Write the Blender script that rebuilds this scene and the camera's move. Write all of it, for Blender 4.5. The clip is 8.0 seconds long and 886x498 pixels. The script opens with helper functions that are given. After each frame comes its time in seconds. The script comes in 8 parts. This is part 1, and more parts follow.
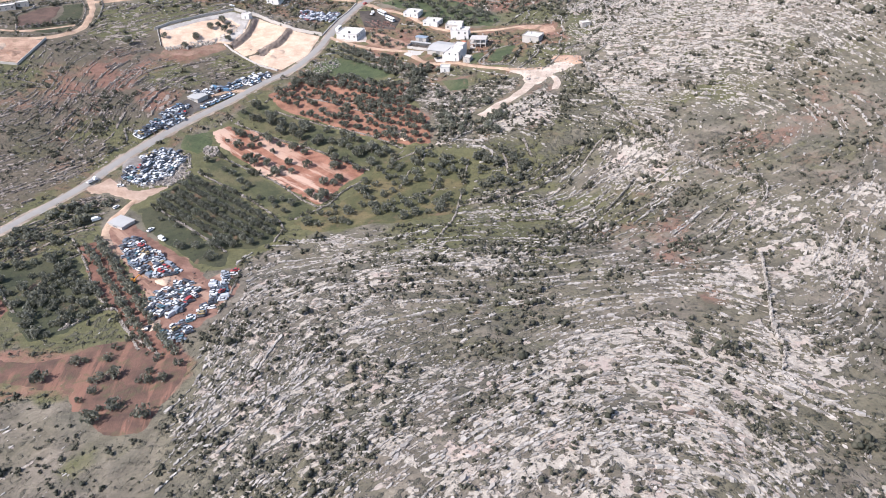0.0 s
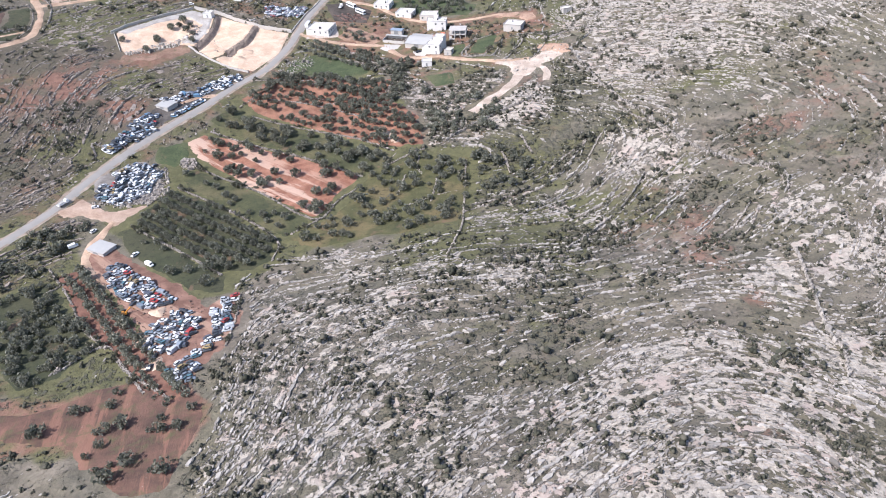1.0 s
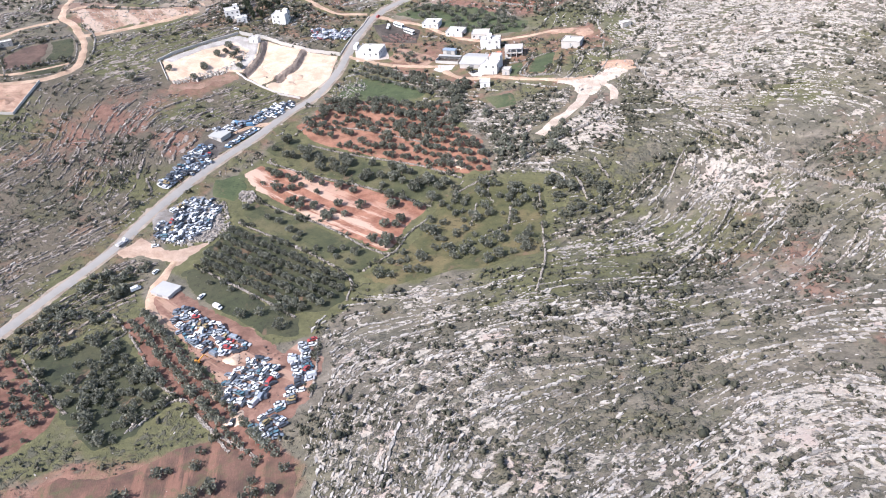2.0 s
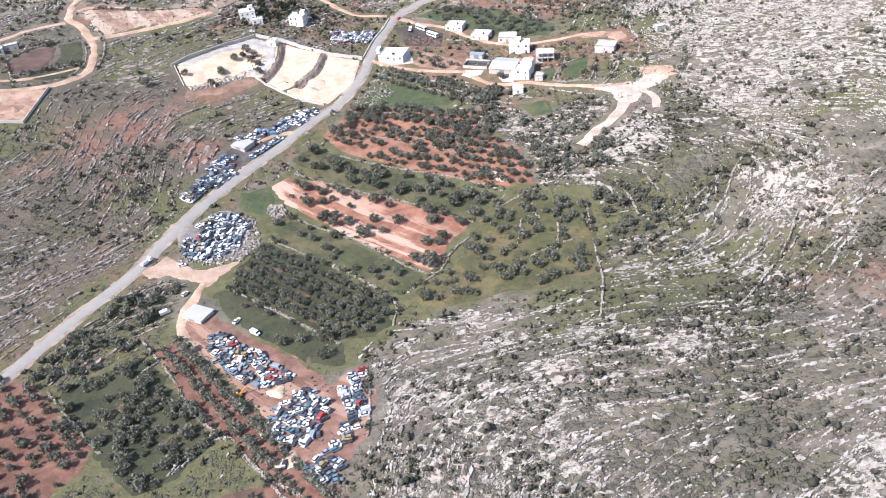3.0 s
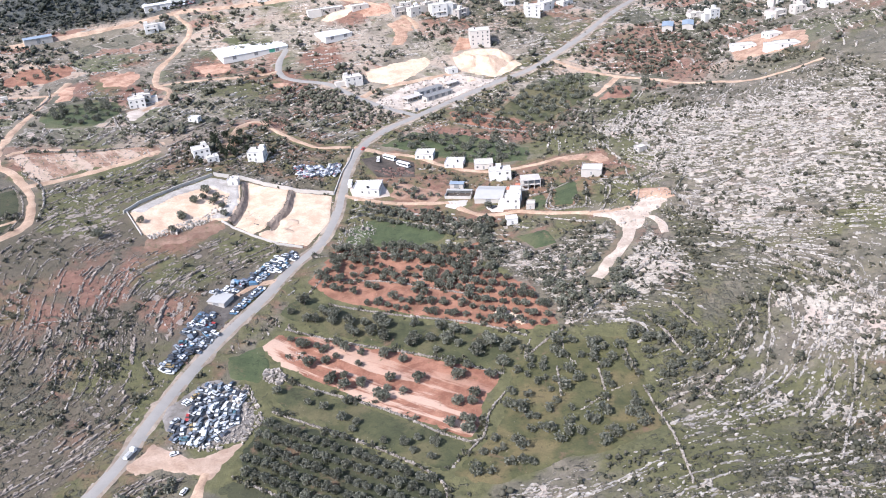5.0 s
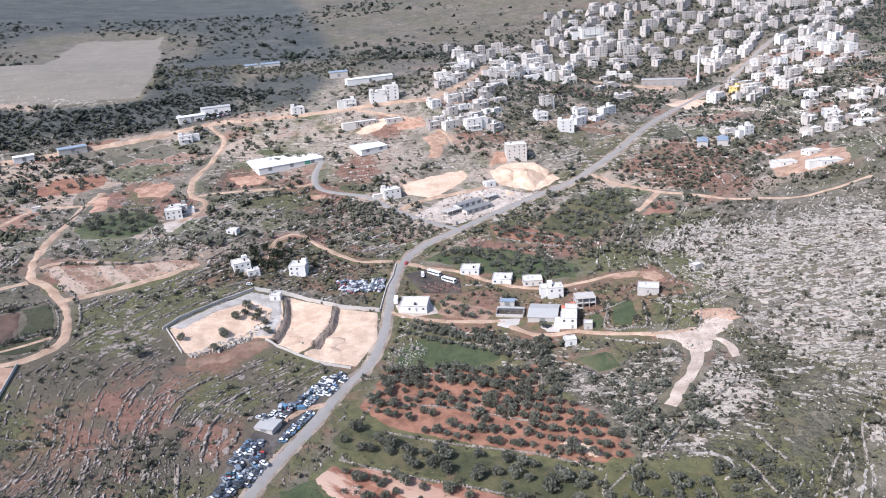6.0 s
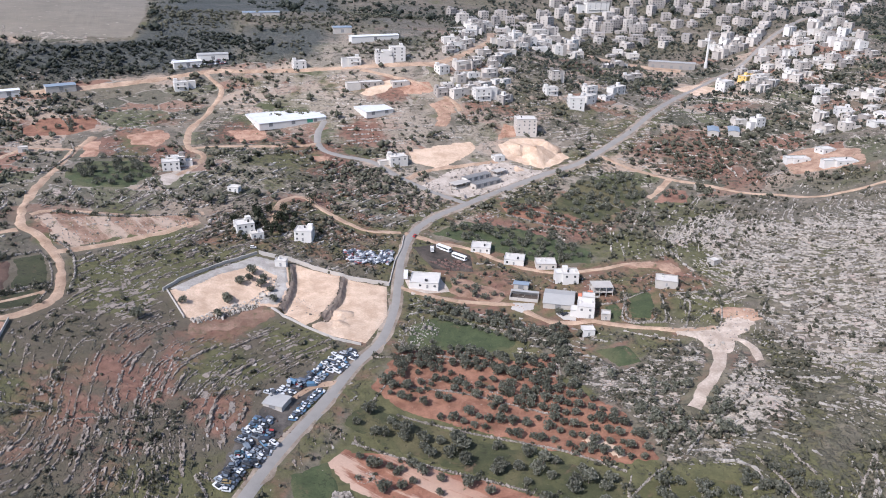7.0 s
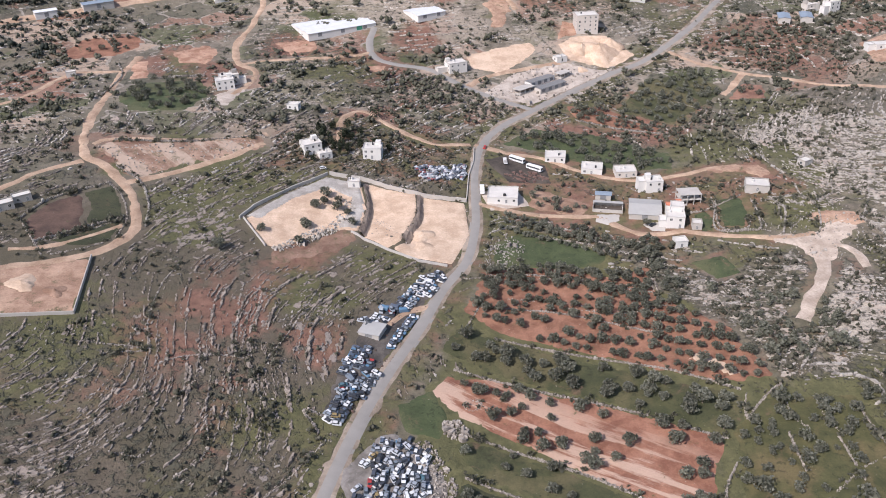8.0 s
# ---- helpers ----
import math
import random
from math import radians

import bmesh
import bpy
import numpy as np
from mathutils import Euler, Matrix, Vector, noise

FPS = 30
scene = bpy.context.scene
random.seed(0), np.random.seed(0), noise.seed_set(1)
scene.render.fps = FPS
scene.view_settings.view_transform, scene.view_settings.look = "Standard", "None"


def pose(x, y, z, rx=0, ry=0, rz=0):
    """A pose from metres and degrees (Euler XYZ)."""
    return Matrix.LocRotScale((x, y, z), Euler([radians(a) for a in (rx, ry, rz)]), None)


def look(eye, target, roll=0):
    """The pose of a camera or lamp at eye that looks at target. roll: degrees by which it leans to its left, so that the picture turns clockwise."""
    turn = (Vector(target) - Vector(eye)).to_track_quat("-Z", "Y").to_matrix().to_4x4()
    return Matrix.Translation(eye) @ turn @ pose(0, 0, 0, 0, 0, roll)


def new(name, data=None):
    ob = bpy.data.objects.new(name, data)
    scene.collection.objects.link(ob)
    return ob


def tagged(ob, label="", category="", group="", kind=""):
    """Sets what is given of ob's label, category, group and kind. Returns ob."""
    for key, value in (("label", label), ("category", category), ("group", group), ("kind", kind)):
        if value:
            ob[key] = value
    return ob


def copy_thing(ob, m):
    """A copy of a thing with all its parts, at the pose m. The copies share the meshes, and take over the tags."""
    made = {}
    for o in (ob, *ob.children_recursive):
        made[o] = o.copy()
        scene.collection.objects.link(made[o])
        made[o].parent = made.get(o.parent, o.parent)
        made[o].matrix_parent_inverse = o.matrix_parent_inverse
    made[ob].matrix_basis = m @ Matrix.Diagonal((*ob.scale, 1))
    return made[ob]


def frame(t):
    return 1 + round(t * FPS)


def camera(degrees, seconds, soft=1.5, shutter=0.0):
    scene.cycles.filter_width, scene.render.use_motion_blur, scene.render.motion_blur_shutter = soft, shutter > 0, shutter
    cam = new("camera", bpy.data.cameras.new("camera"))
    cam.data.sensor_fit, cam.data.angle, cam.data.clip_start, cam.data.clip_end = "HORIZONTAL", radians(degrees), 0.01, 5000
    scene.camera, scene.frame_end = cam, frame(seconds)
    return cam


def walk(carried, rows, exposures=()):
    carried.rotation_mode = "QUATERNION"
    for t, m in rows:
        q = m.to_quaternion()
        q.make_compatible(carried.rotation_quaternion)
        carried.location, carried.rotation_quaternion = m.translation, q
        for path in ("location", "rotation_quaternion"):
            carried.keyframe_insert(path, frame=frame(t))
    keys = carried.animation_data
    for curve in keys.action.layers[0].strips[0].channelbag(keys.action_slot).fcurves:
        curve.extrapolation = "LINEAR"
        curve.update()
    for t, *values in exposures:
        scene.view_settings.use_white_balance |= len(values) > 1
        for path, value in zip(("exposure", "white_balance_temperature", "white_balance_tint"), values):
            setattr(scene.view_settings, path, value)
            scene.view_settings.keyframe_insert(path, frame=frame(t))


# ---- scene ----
cam = camera(57.1, 8.0, soft=1.0)
PATH = [
    (0.0, -1.55, -0.22, 216.37, 56.882, 2.636, -0.251),
    (0.5, -16.1, 13.1, 216.53, 55.989, 3.052, -3.462),
    (1.0, -30.59, 26.26, 216.62, 55.422, 3.324, -5.123),
    (1.5, -44.8, 39.38, 216.61, 57.819, 4.176, -4.484),
    (1.7, -50.39, 44.63, 216.58, 56.629, 4.957, -4.254),
    (2.8, -80.27, 73.61, 216.19, 55.747, 5.026, -7.073),
    (3.0, -85.45, 78.91, 216.06, 55.775, 4.618, -5.991),
    (3.5, -98.1, 92.24, 215.72, 57.626, 5.52, -8.443),
    (4.0, -110.59, 105.98, 215.58, 52.153, 3.253, -9.104),
    (4.5, -123.08, 120.01, 215.65, 52.99, 3.959, -9.833),
    (4.7, -128.08, 125.6, 215.72, 56.645, 7.002, -10.848),
    (5.0, -135.53, 133.97, 215.87, 62.763, 4.213, -14.148),
    (5.2, -140.46, 139.52, 215.99, 64.37, 3.828, -14.337),
    (6.3, -167.27, 169.73, 216.96, 71.205, 2.588, -13.678),
    (6.5, -172.02, 175.19, 217.22, 69.007, -0.587, -13.372),
    (7.0, -183.92, 188.86, 218.09, 67.59, -1.045, -14.729),
    (7.5, -196.33, 202.12, 218.9, 62.344, 1.389, -14.726),
    (8.0, -209.22, 215.04, 219.77, 60.507, 1.848, -14.256),
]
walk(cam, [(t, pose(*p)) for t, *p in PATH], exposures=[(0.0, 0.66, 6250, 16), (1.0, 0.66, 6100, 16), (1.5, 0.78, 6150, 16), (3.4, 0.90, 6120, 16), (4.0, 0.83, 6080, 16), (5.0, 0.76, 6050, 16), (6.5, 0.31, 5950, 16), (8.0, 0.18, 6420, 18)])

# ---- daylight: late-morning sun from the west side, high thin haze ----
SUN_ELEV, SUN_AZ = radians(46), math.atan2(-0.80, -0.45)
world = bpy.data.worlds.new("sky")
scene.world = world
world.use_nodes = True
sky = world.node_tree.nodes.new("ShaderNodeTexSky")
sky.sky_type, sky.sun_disc = "NISHITA", False
sky.sun_elevation, sky.sun_rotation = SUN_ELEV, SUN_AZ
sky.air_density, sky.dust_density, sky.altitude = 1.0, 2.5, 600
world.node_tree.links.new(sky.outputs[0], world.node_tree.nodes["Background"].inputs[0])
world.node_tree.nodes["Background"].inputs[1].default_value = 0.15
lamp = bpy.data.lights.new("sun", "SUN")
lamp.energy, lamp.angle, lamp.color = 4.2, radians(0.6), (1.0, 0.975, 0.94)
sun = new("sun", lamp)
SUN_WAY = Vector((math.sin(SUN_AZ) * math.cos(SUN_ELEV), math.cos(SUN_AZ) * math.cos(SUN_ELEV), math.sin(SUN_ELEV)))
sun.matrix_world = look(SUN_WAY * 900, (0, 0, 0))

# ---- materials ----
class Shade:
    """A small builder of node materials on world positions."""

    def __init__(self, name, rough=0.9, metal=0.0):
        self.m = bpy.data.materials.new(name)
        self.m.use_nodes = True
        self.t = self.m.node_tree
        self.b = self.t.nodes["Principled BSDF"]
        self.b.inputs["Roughness"].default_value = rough
        self.b.inputs["Metallic"].default_value = metal
        self.geo = self.t.nodes.new("ShaderNodeNewGeometry")

    def put(self, socket, value):
        if hasattr(value, "is_output"):
            self.t.links.new(value, socket)
        elif isinstance(value, (int, float)):
            socket.default_value = value
        else:
            socket.default_value = (*value, 1.0) if len(value) == 3 else value

    def noise(self, scale, detail=4.0, rough=0.6, twist=0.0, offset=0.0):
        n = self.t.nodes.new("ShaderNodeTexNoise")
        n.inputs["Scale"].default_value, n.inputs["Detail"].default_value = scale, detail
        n.inputs["Roughness"].default_value, n.inputs["Distortion"].default_value = rough, twist
        v = self.t.nodes.new("ShaderNodeVectorMath")
        v.operation = "ADD"
        self.t.links.new(self.geo.outputs["Position"], v.inputs[0])
        v.inputs[1].default_value = (offset, offset * 0.7, offset * 0.3)
        self.t.links.new(v.outputs[0], n.inputs["Vector"])
        return n.outputs["Fac"]

    def stretched(self, scale, sx, sy, turn, detail=4.0, rough=0.6):
        mp = self.t.nodes.new("ShaderNodeMapping")
        mp.vector_type = "TEXTURE"
        mp.inputs["Rotation"].default_value = (0, 0, radians(turn))
        mp.inputs["Scale"].default_value = (1 / sx, 1 / sy, 1)
        self.t.links.new(self.geo.outputs["Position"], mp.inputs["Vector"])
        n = self.t.nodes.new("ShaderNodeTexNoise")
        n.inputs["Scale"].default_value, n.inputs["Detail"].default_value, n.inputs["Roughness"].default_value = scale, detail, rough
        self.t.links.new(mp.outputs[0], n.inputs["Vector"])
        return n.outputs["Fac"]

    def bedded(self, along, cross, detail=4.0, rough=0.6, offset=0.0):
        """Noise drawn out along the beds of rock."""
        a = self.t.nodes.new("ShaderNodeAttribute")
        a.attribute_name = "bed"
        p = self.t.nodes.new("ShaderNodeSeparateXYZ")
        self.t.links.new(self.geo.outputs["Position"], p.inputs[0])
        v = self.t.nodes.new("ShaderNodeCombineXYZ")
        self.put(v.inputs[0], self.maths("MULTIPLY", p.outputs[0], along))
        self.put(v.inputs[1], self.maths("MULTIPLY", p.outputs[1], along))
        self.put(v.inputs[2], self.maths("MULTIPLY_ADD", a.outputs["Fac"], cross, offset))
        n = self.t.nodes.new("ShaderNodeTexNoise")
        n.inputs["Scale"].default_value, n.inputs["Detail"].default_value, n.inputs["Roughness"].default_value = 1.0, detail, rough
        self.t.links.new(v.outputs[0], n.inputs["Vector"])
        return n.outputs["Fac"]

    def maths(self, op, a, b=0.0, c=0.0, clamp=False):
        n = self.t.nodes.new("ShaderNodeMath")
        n.operation, n.use_clamp = op, clamp
        self.put(n.inputs[0], a), self.put(n.inputs[1], b), self.put(n.inputs[2], c)
        return n.outputs[0]

    def step(self, v, lo, hi):
        n = self.t.nodes.new("ShaderNodeMapRange")
        n.interpolation_type = "SMOOTHSTEP"
        self.put(n.inputs["Value"], v), self.put(n.inputs["From Min"], lo), self.put(n.inputs["From Max"], hi)
        return n.outputs["Result"]

    def mix(self, fac, a, b):
        n = self.t.nodes.new("ShaderNodeMix")
        n.data_type = "RGBA"
        self.put(n.inputs["Factor"], fac), self.put(n.inputs[6], a), self.put(n.inputs[7], b)
        return n.outputs[2]

    def ramp(self, fac, *stops):
        n = self.t.nodes.new("ShaderNodeValToRGB")
        el = n.color_ramp.elements
        while len(el) < len(stops):
            el.new(0.5)
        for e, (p, c) in zip(el, stops):
            e.position, e.color = p, (*c, 1.0)
        self.put(n.inputs[0], fac)
        return n.outputs[0]

    def vary(self, colour, fac, lo, hi):
        h = self.t.nodes.new("ShaderNodeHueSaturation")
        r = self.t.nodes.new("ShaderNodeMapRange")
        self.put(r.inputs["Value"], fac)
        r.inputs["To Min"].default_value, r.inputs["To Max"].default_value = lo, hi
        self.t.links.new(r.outputs[0], h.inputs["Value"])
        self.put(h.inputs["Color"], colour)
        return h.outputs[0]

    def channel(self, name):
        a = self.t.nodes.new("ShaderNodeAttribute")
        a.attribute_name = name
        s = self.t.nodes.new("ShaderNodeSeparateColor")
        self.t.links.new(a.outputs["Color"], s.inputs[0])
        return s.outputs[0], s.outputs[1], s.outputs[2], a.outputs["Alpha"]

    def random(self):
        return self.t.nodes.new("ShaderNodeObjectInfo").outputs["Random"]

    def island(self):
        return self.geo.outputs["Random Per Island"]

    def done(self, colour, height=None, strength=0.5, dist=0.3):
        self.put(self.b.inputs["Base Color"], colour)
        if height is not None:
            n = self.t.nodes.new("ShaderNodeBump")
            n.inputs["Strength"].default_value, n.inputs["Distance"].default_value = strength, dist
            self.t.links.new(height, n.inputs["Height"])
            self.t.links.new(n.outputs[0], self.b.inputs["Normal"])
        return self.m


def plain(name, colour, rough=0.8, metal=0.0, scale=1.5, spread=0.25, grain=0.02):
    """A coat with stains at two scales and fine grain."""
    s = Shade(name, rough, metal)
    c = s.vary(colour, s.noise(scale * 0.25, 3), 1 - spread, 1 + spread)
    c = s.vary(c, s.noise(scale * 4, 4, 0.7), 1 - spread * 0.6, 1 + spread * 0.6)
    return s.done(c, s.noise(scale * 8, 4), 0.4, grain)


def make_ground():
    s = Shade("hillside", 0.95)
    soil, grass, rock, scrub = s.channel("cover")
    at = s.t.nodes.new("ShaderNodeSeparateXYZ")
    s.t.links.new(s.geo.outputs["Position"], at.inputs[0])
    big, mid, fine = s.noise(0.016, 4, 0.55), s.noise(0.10, 5, 0.65, 0.5), s.noise(0.8, 5, 0.7)
    c = s.ramp(mid, (0.30, (0.090, 0.076, 0.056)), (0.50, (0.146, 0.123, 0.092)), (0.72, (0.235, 0.198, 0.152)))
    c = s.mix(s.step(big, 0.40, 0.62), c, s.ramp(mid, (0.3, (0.082, 0.074, 0.046)), (0.7, (0.170, 0.147, 0.098))))
    c = s.mix(s.maths("MULTIPLY", s.step(s.noise(0.030, 5, 0.62, 0.4, 33), 0.49, 0.62), 0.8), c, s.ramp(mid, (0.3, (0.074, 0.068, 0.048)), (0.7, (0.140, 0.124, 0.090))))
    c = s.vary(c, fine, 0.45, 1.55)
    # browner soil on the open hillside west of the road
    brown = s.maths("MULTIPLY", s.step(s.maths("ADD", at.outputs[0], s.maths("MULTIPLY", at.outputs[1], -0.55)), -430.0, -465.0), s.step(at.outputs[1], 660.0, 600.0))
    c = s.mix(s.maths("MULTIPLY", brown, 0.8), c, s.vary((0.104, 0.083, 0.057), s.noise(0.45, 6, 0.72, 0.3, 58), 0.40, 1.6))
    c = s.mix(s.maths("MULTIPLY", brown, s.maths("MULTIPLY", s.step(s.noise(0.024, 6, 0.68, 0.5, 91), 0.47, 0.62), 0.75)), c, s.vary((0.088, 0.076, 0.046), fine, 0.5, 1.5))
    # small plots between the groves of the valley
    far = s.maths("MULTIPLY", s.step(at.outputs[1], 650.0, 740.0), s.step(at.outputs[1], 1090.0, 1040.0))
    warp = s.t.nodes.new("ShaderNodeVectorMath")
    warp.operation = "MULTIPLY_ADD"
    n = s.t.nodes.new("ShaderNodeTexNoise")
    n.inputs["Scale"].default_value, n.inputs["Detail"].default_value = 0.02, 3.0
    s.t.links.new(s.geo.outputs["Position"], n.inputs["Vector"])
    s.t.links.new(n.outputs["Color"], warp.inputs[0])
    warp.inputs[1].default_value = (34, 34, 0)
    s.t.links.new(s.geo.outputs["Position"], warp.inputs[2])
    flat = s.t.nodes.new("ShaderNodeVectorMath")
    flat.operation = "MULTIPLY"
    s.t.links.new(warp.outputs[0], flat.inputs[0])
    flat.inputs[1].default_value = (1.0, 1.6, 0.0)
    plots = []
    for feature in ("F1", "DISTANCE_TO_EDGE"):
        v = s.t.nodes.new("ShaderNodeTexVoronoi")
        v.feature = feature
        v.inputs["Scale"].default_value = 0.024
        s.t.links.new(flat.outputs[0], v.inputs["Vector"])
        plots.append(v)
    pick = s.t.nodes.new("ShaderNodeSeparateColor")
    s.t.links.new(plots[0].outputs["Color"], pick.inputs[0])
    kind, ragged = pick.outputs[0], s.noise(0.12, 5, 0.65, 0.3, 52)
    for lo, colour in ((0.15, (0.225, 0.118, 0.078)), (0.32, (0.078, 0.086, 0.036)), (0.46, (0.36, 0.27, 0.20)), (0.60, (0.068, 0.068, 0.042))):
        inside_plot = s.maths("MULTIPLY", s.step(s.maths("ABSOLUTE", s.maths("SUBTRACT", kind, lo)), 0.075, 0.07), far)
        c = s.mix(s.maths("MULTIPLY", inside_plot, s.step(ragged, 0.30, 0.48)), c, s.vary(colour, fine, 0.7, 1.3))
    rim = s.maths("MULTIPLY", s.maths("MULTIPLY", s.step(plots[1].outputs["Distance"], 0.030, 0.016), far), s.step(s.noise(0.05, 4, 0.6, 0, 71), 0.46, 0.54))
    c = s.mix(rim, c, (0.30, 0.265, 0.22))
    c = s.mix(s.maths("MULTIPLY", far, s.maths("MULTIPLY", s.step(s.noise(0.022, 5, 0.62, 0.3, 44), 0.36, 0.56), s.maths("ADD", 0.15, s.maths("MULTIPLY", s.maths("MULTIPLY", s.step(at.outputs[0], -280.0, -120.0), s.step(at.outputs[0], 120.0, 60.0)), 0.6)))), c, s.vary((0.36, 0.30, 0.235), s.noise(0.5, 6, 0.72), 0.5, 1.4))
    dry = s.maths("MULTIPLY", s.step(at.outputs[1], 1000.0, 1060.0), s.step(scrub, 0.25, 0.12))
    c = s.mix(s.maths("MULTIPLY", dry, 0.9), c, s.vary((0.215, 0.187, 0.148), s.stretched(0.05, 0.6, 1.8, 20, 6, 0.72), 0.55, 1.5))
    red = s.ramp(s.noise(0.25, 5, 0.65), (0.3, (0.140, 0.070, 0.047)), (0.7, (0.260, 0.142, 0.098)))
    c = s.mix(s.step(s.maths("ADD", s.maths("MULTIPLY", soil, 0.9), s.noise(0.06, 6, 0.70, 0.6, 40)), 0.70, 1.0), c, red)
    green = s.ramp(s.noise(0.22, 6, 0.68, 0, 9), (0.3, (0.062, 0.064, 0.026)), (0.7, (0.132, 0.122, 0.054)))
    c = s.mix(s.step(s.maths("ADD", s.maths("MULTIPLY", grass, 0.9), s.noise(0.055, 6, 0.68, 0.4, 80)), 0.70, 1.0), c, s.vary(green, fine, 0.7, 1.3))
    # bare limestone: ragged sheets where the rock lies open, crumbs elsewhere
    rock = s.maths("ADD", s.maths("ADD", rock, s.maths("MULTIPLY", far, 0.26)), s.maths("MULTIPLY", brown, s.maths("MULTIPLY", s.stretched(0.05, 0.5, 1.6, 35, 4), 0.30)))
    scrub = s.maths("ADD", scrub, s.maths("MULTIPLY", far, 0.08))
    n = s.maths("ADD", s.maths("MULTIPLY", s.noise(0.11, 6, 0.60, 0.7, 5), 0.25), s.maths("ADD", s.maths("MULTIPLY", s.noise(0.24, 5, 0.58, 0.4, 63), 0.43), s.maths("MULTIPLY", s.bedded(0.12, 0.36, 5, 0.58), 0.32)))
    limit = s.maths("SUBTRACT", 0.715, s.maths("MULTIPLY", rock, 0.300))
    bare = s.step(s.maths("SUBTRACT", n, limit), 0.0, 0.028)
    stone = s.ramp(s.noise(0.5, 6, 0.72, 0.3, 31), (0.28, (0.222, 0.192, 0.155)), (0.48, (0.355, 0.312, 0.255)), (0.72, (0.510, 0.455, 0.378)))
    stone = s.mix(s.step(s.noise(0.07, 4, 0.6, 0.2, 14), 0.5, 0.68), stone, s.vary((0.40, 0.32, 0.265), fine, 0.75, 1.2))
    stone = s.mix(s.maths("MULTIPLY", brown, 0.75), stone, s.vary((0.250, 0.205, 0.172), s.noise(0.6, 6, 0.72, 0.3, 77), 0.5, 1.45))
    c = s.mix(bare, c, stone)
    # low bushes too small to stand alone
    bush = s.step(s.maths("ADD", s.maths("ADD", s.maths("MULTIPLY", s.noise(0.30, 4, 0.62, 0.3, 21), 0.6), s.maths("MULTIPLY", s.bedded(0.12, 0.40, 4, 0.6, 40.0), 0.4)), s.maths("MULTIPLY", scrub, 0.20)), 0.64, 0.73)
    crumbs = s.step(s.maths("ADD", s.noise(0.75, 3, 0.6, 0.2, 47), s.maths("MULTIPLY", scrub, 0.12)), 0.68, 0.76)
    bush = s.maths("MULTIPLY", s.maths("MAXIMUM", bush, s.maths("MULTIPLY", crumbs, 0.7)), 0.85)
    c = s.mix(bush, c, s.ramp(fine, (0.3, (0.058, 0.055, 0.036)), (0.7, (0.112, 0.103, 0.070))))
    # wooded slopes across the valley, and the bare dry hill among them
    beyond = s.maths("MULTIPLY", s.step(at.outputs[1], 930.0, 1010.0), s.step(s.maths("ADD", at.outputs[0], s.maths("MULTIPLY", at.outputs[1], -0.25)), -60.0, -330.0))
    # cloud shade over the far slopes is put into this dark woods tone
    woods = s.ramp(s.noise(0.02, 6, 0.68, 0.3, 27), (0.30, (0.046, 0.053, 0.047)), (0.52, (0.078, 0.082, 0.072)), (0.72, (0.130, 0.122, 0.100)))
    c = s.mix(s.maths("MULTIPLY", beyond, s.step(scrub, 0.45, 0.8)), c, s.vary(woods, s.noise(0.11, 4, 0.7), 0.6, 1.4))
    relief = s.maths("ADD", s.maths("MULTIPLY", bare, 0.7), s.maths("ADD", s.maths("MULTIPLY", fine, 0.5), s.maths("MULTIPLY", bush, 1.0)))
    return s.done(c, relief, 1.0, 0.9)


def make_soil(name, dark, light, streak=None, turn=-35.0, stony=0.0, weeds=0.0, within=None):
    """Bare earth: blotches, clods and furrows; streaks of another colour, maybe within a band along the field."""
    s = Shade(name, 0.95)
    c = s.ramp(s.noise(0.12, 6, 0.65, 0.3), (0.38, dark), (0.62, light))
    c = s.vary(c, s.noise(0.035, 4, 0.6, 0.2, 61), 0.78, 1.22)
    c = s.vary(c, s.noise(1.1, 5, 0.7), 0.62, 1.38)
    if streak:
        k = s.step(s.stretched(0.055, 0.30, 2.2, turn, 6, 0.62), 0.50, 0.57)
        if within:
            ux, uy, lo, hi = within
            p = s.t.nodes.new("ShaderNodeSeparateXYZ")
            s.t.links.new(s.geo.outputs["Position"], p.inputs[0])
            across = s.maths("ADD", s.maths("MULTIPLY", p.outputs[0], ux), s.maths("MULTIPLY", p.outputs[1], uy))
            across = s.maths("ADD", across, s.maths("MULTIPLY", s.noise(0.05, 4, 0.6, 0, 18), 12.0))
            k = s.maths("MULTIPLY", k, s.step(across, hi, lo))
        c = s.mix(s.maths("MULTIPLY", k, 0.75), c, s.vary(streak, s.noise(0.9, 5, 0.7, 0, 5), 0.8, 1.2))
    furrow = s.stretched(1.0, 0.12, 1.6, turn, 3)
    if weeds:
        c = s.mix(s.step(s.noise(0.16, 6, 0.7, 0.5, 13), 0.64 - weeds * 0.2, 0.74), c, (0.078, 0.080, 0.034))
    if stony:
        c = s.mix(s.step(s.noise(0.7, 5, 0.66, 0.4, 7), 0.72 - stony * 0.2, 0.76), c, (0.40, 0.36, 0.31))
    return s.done(c, s.maths("ADD", furrow, s.noise(1.6, 4)), 0.5, 0.25)


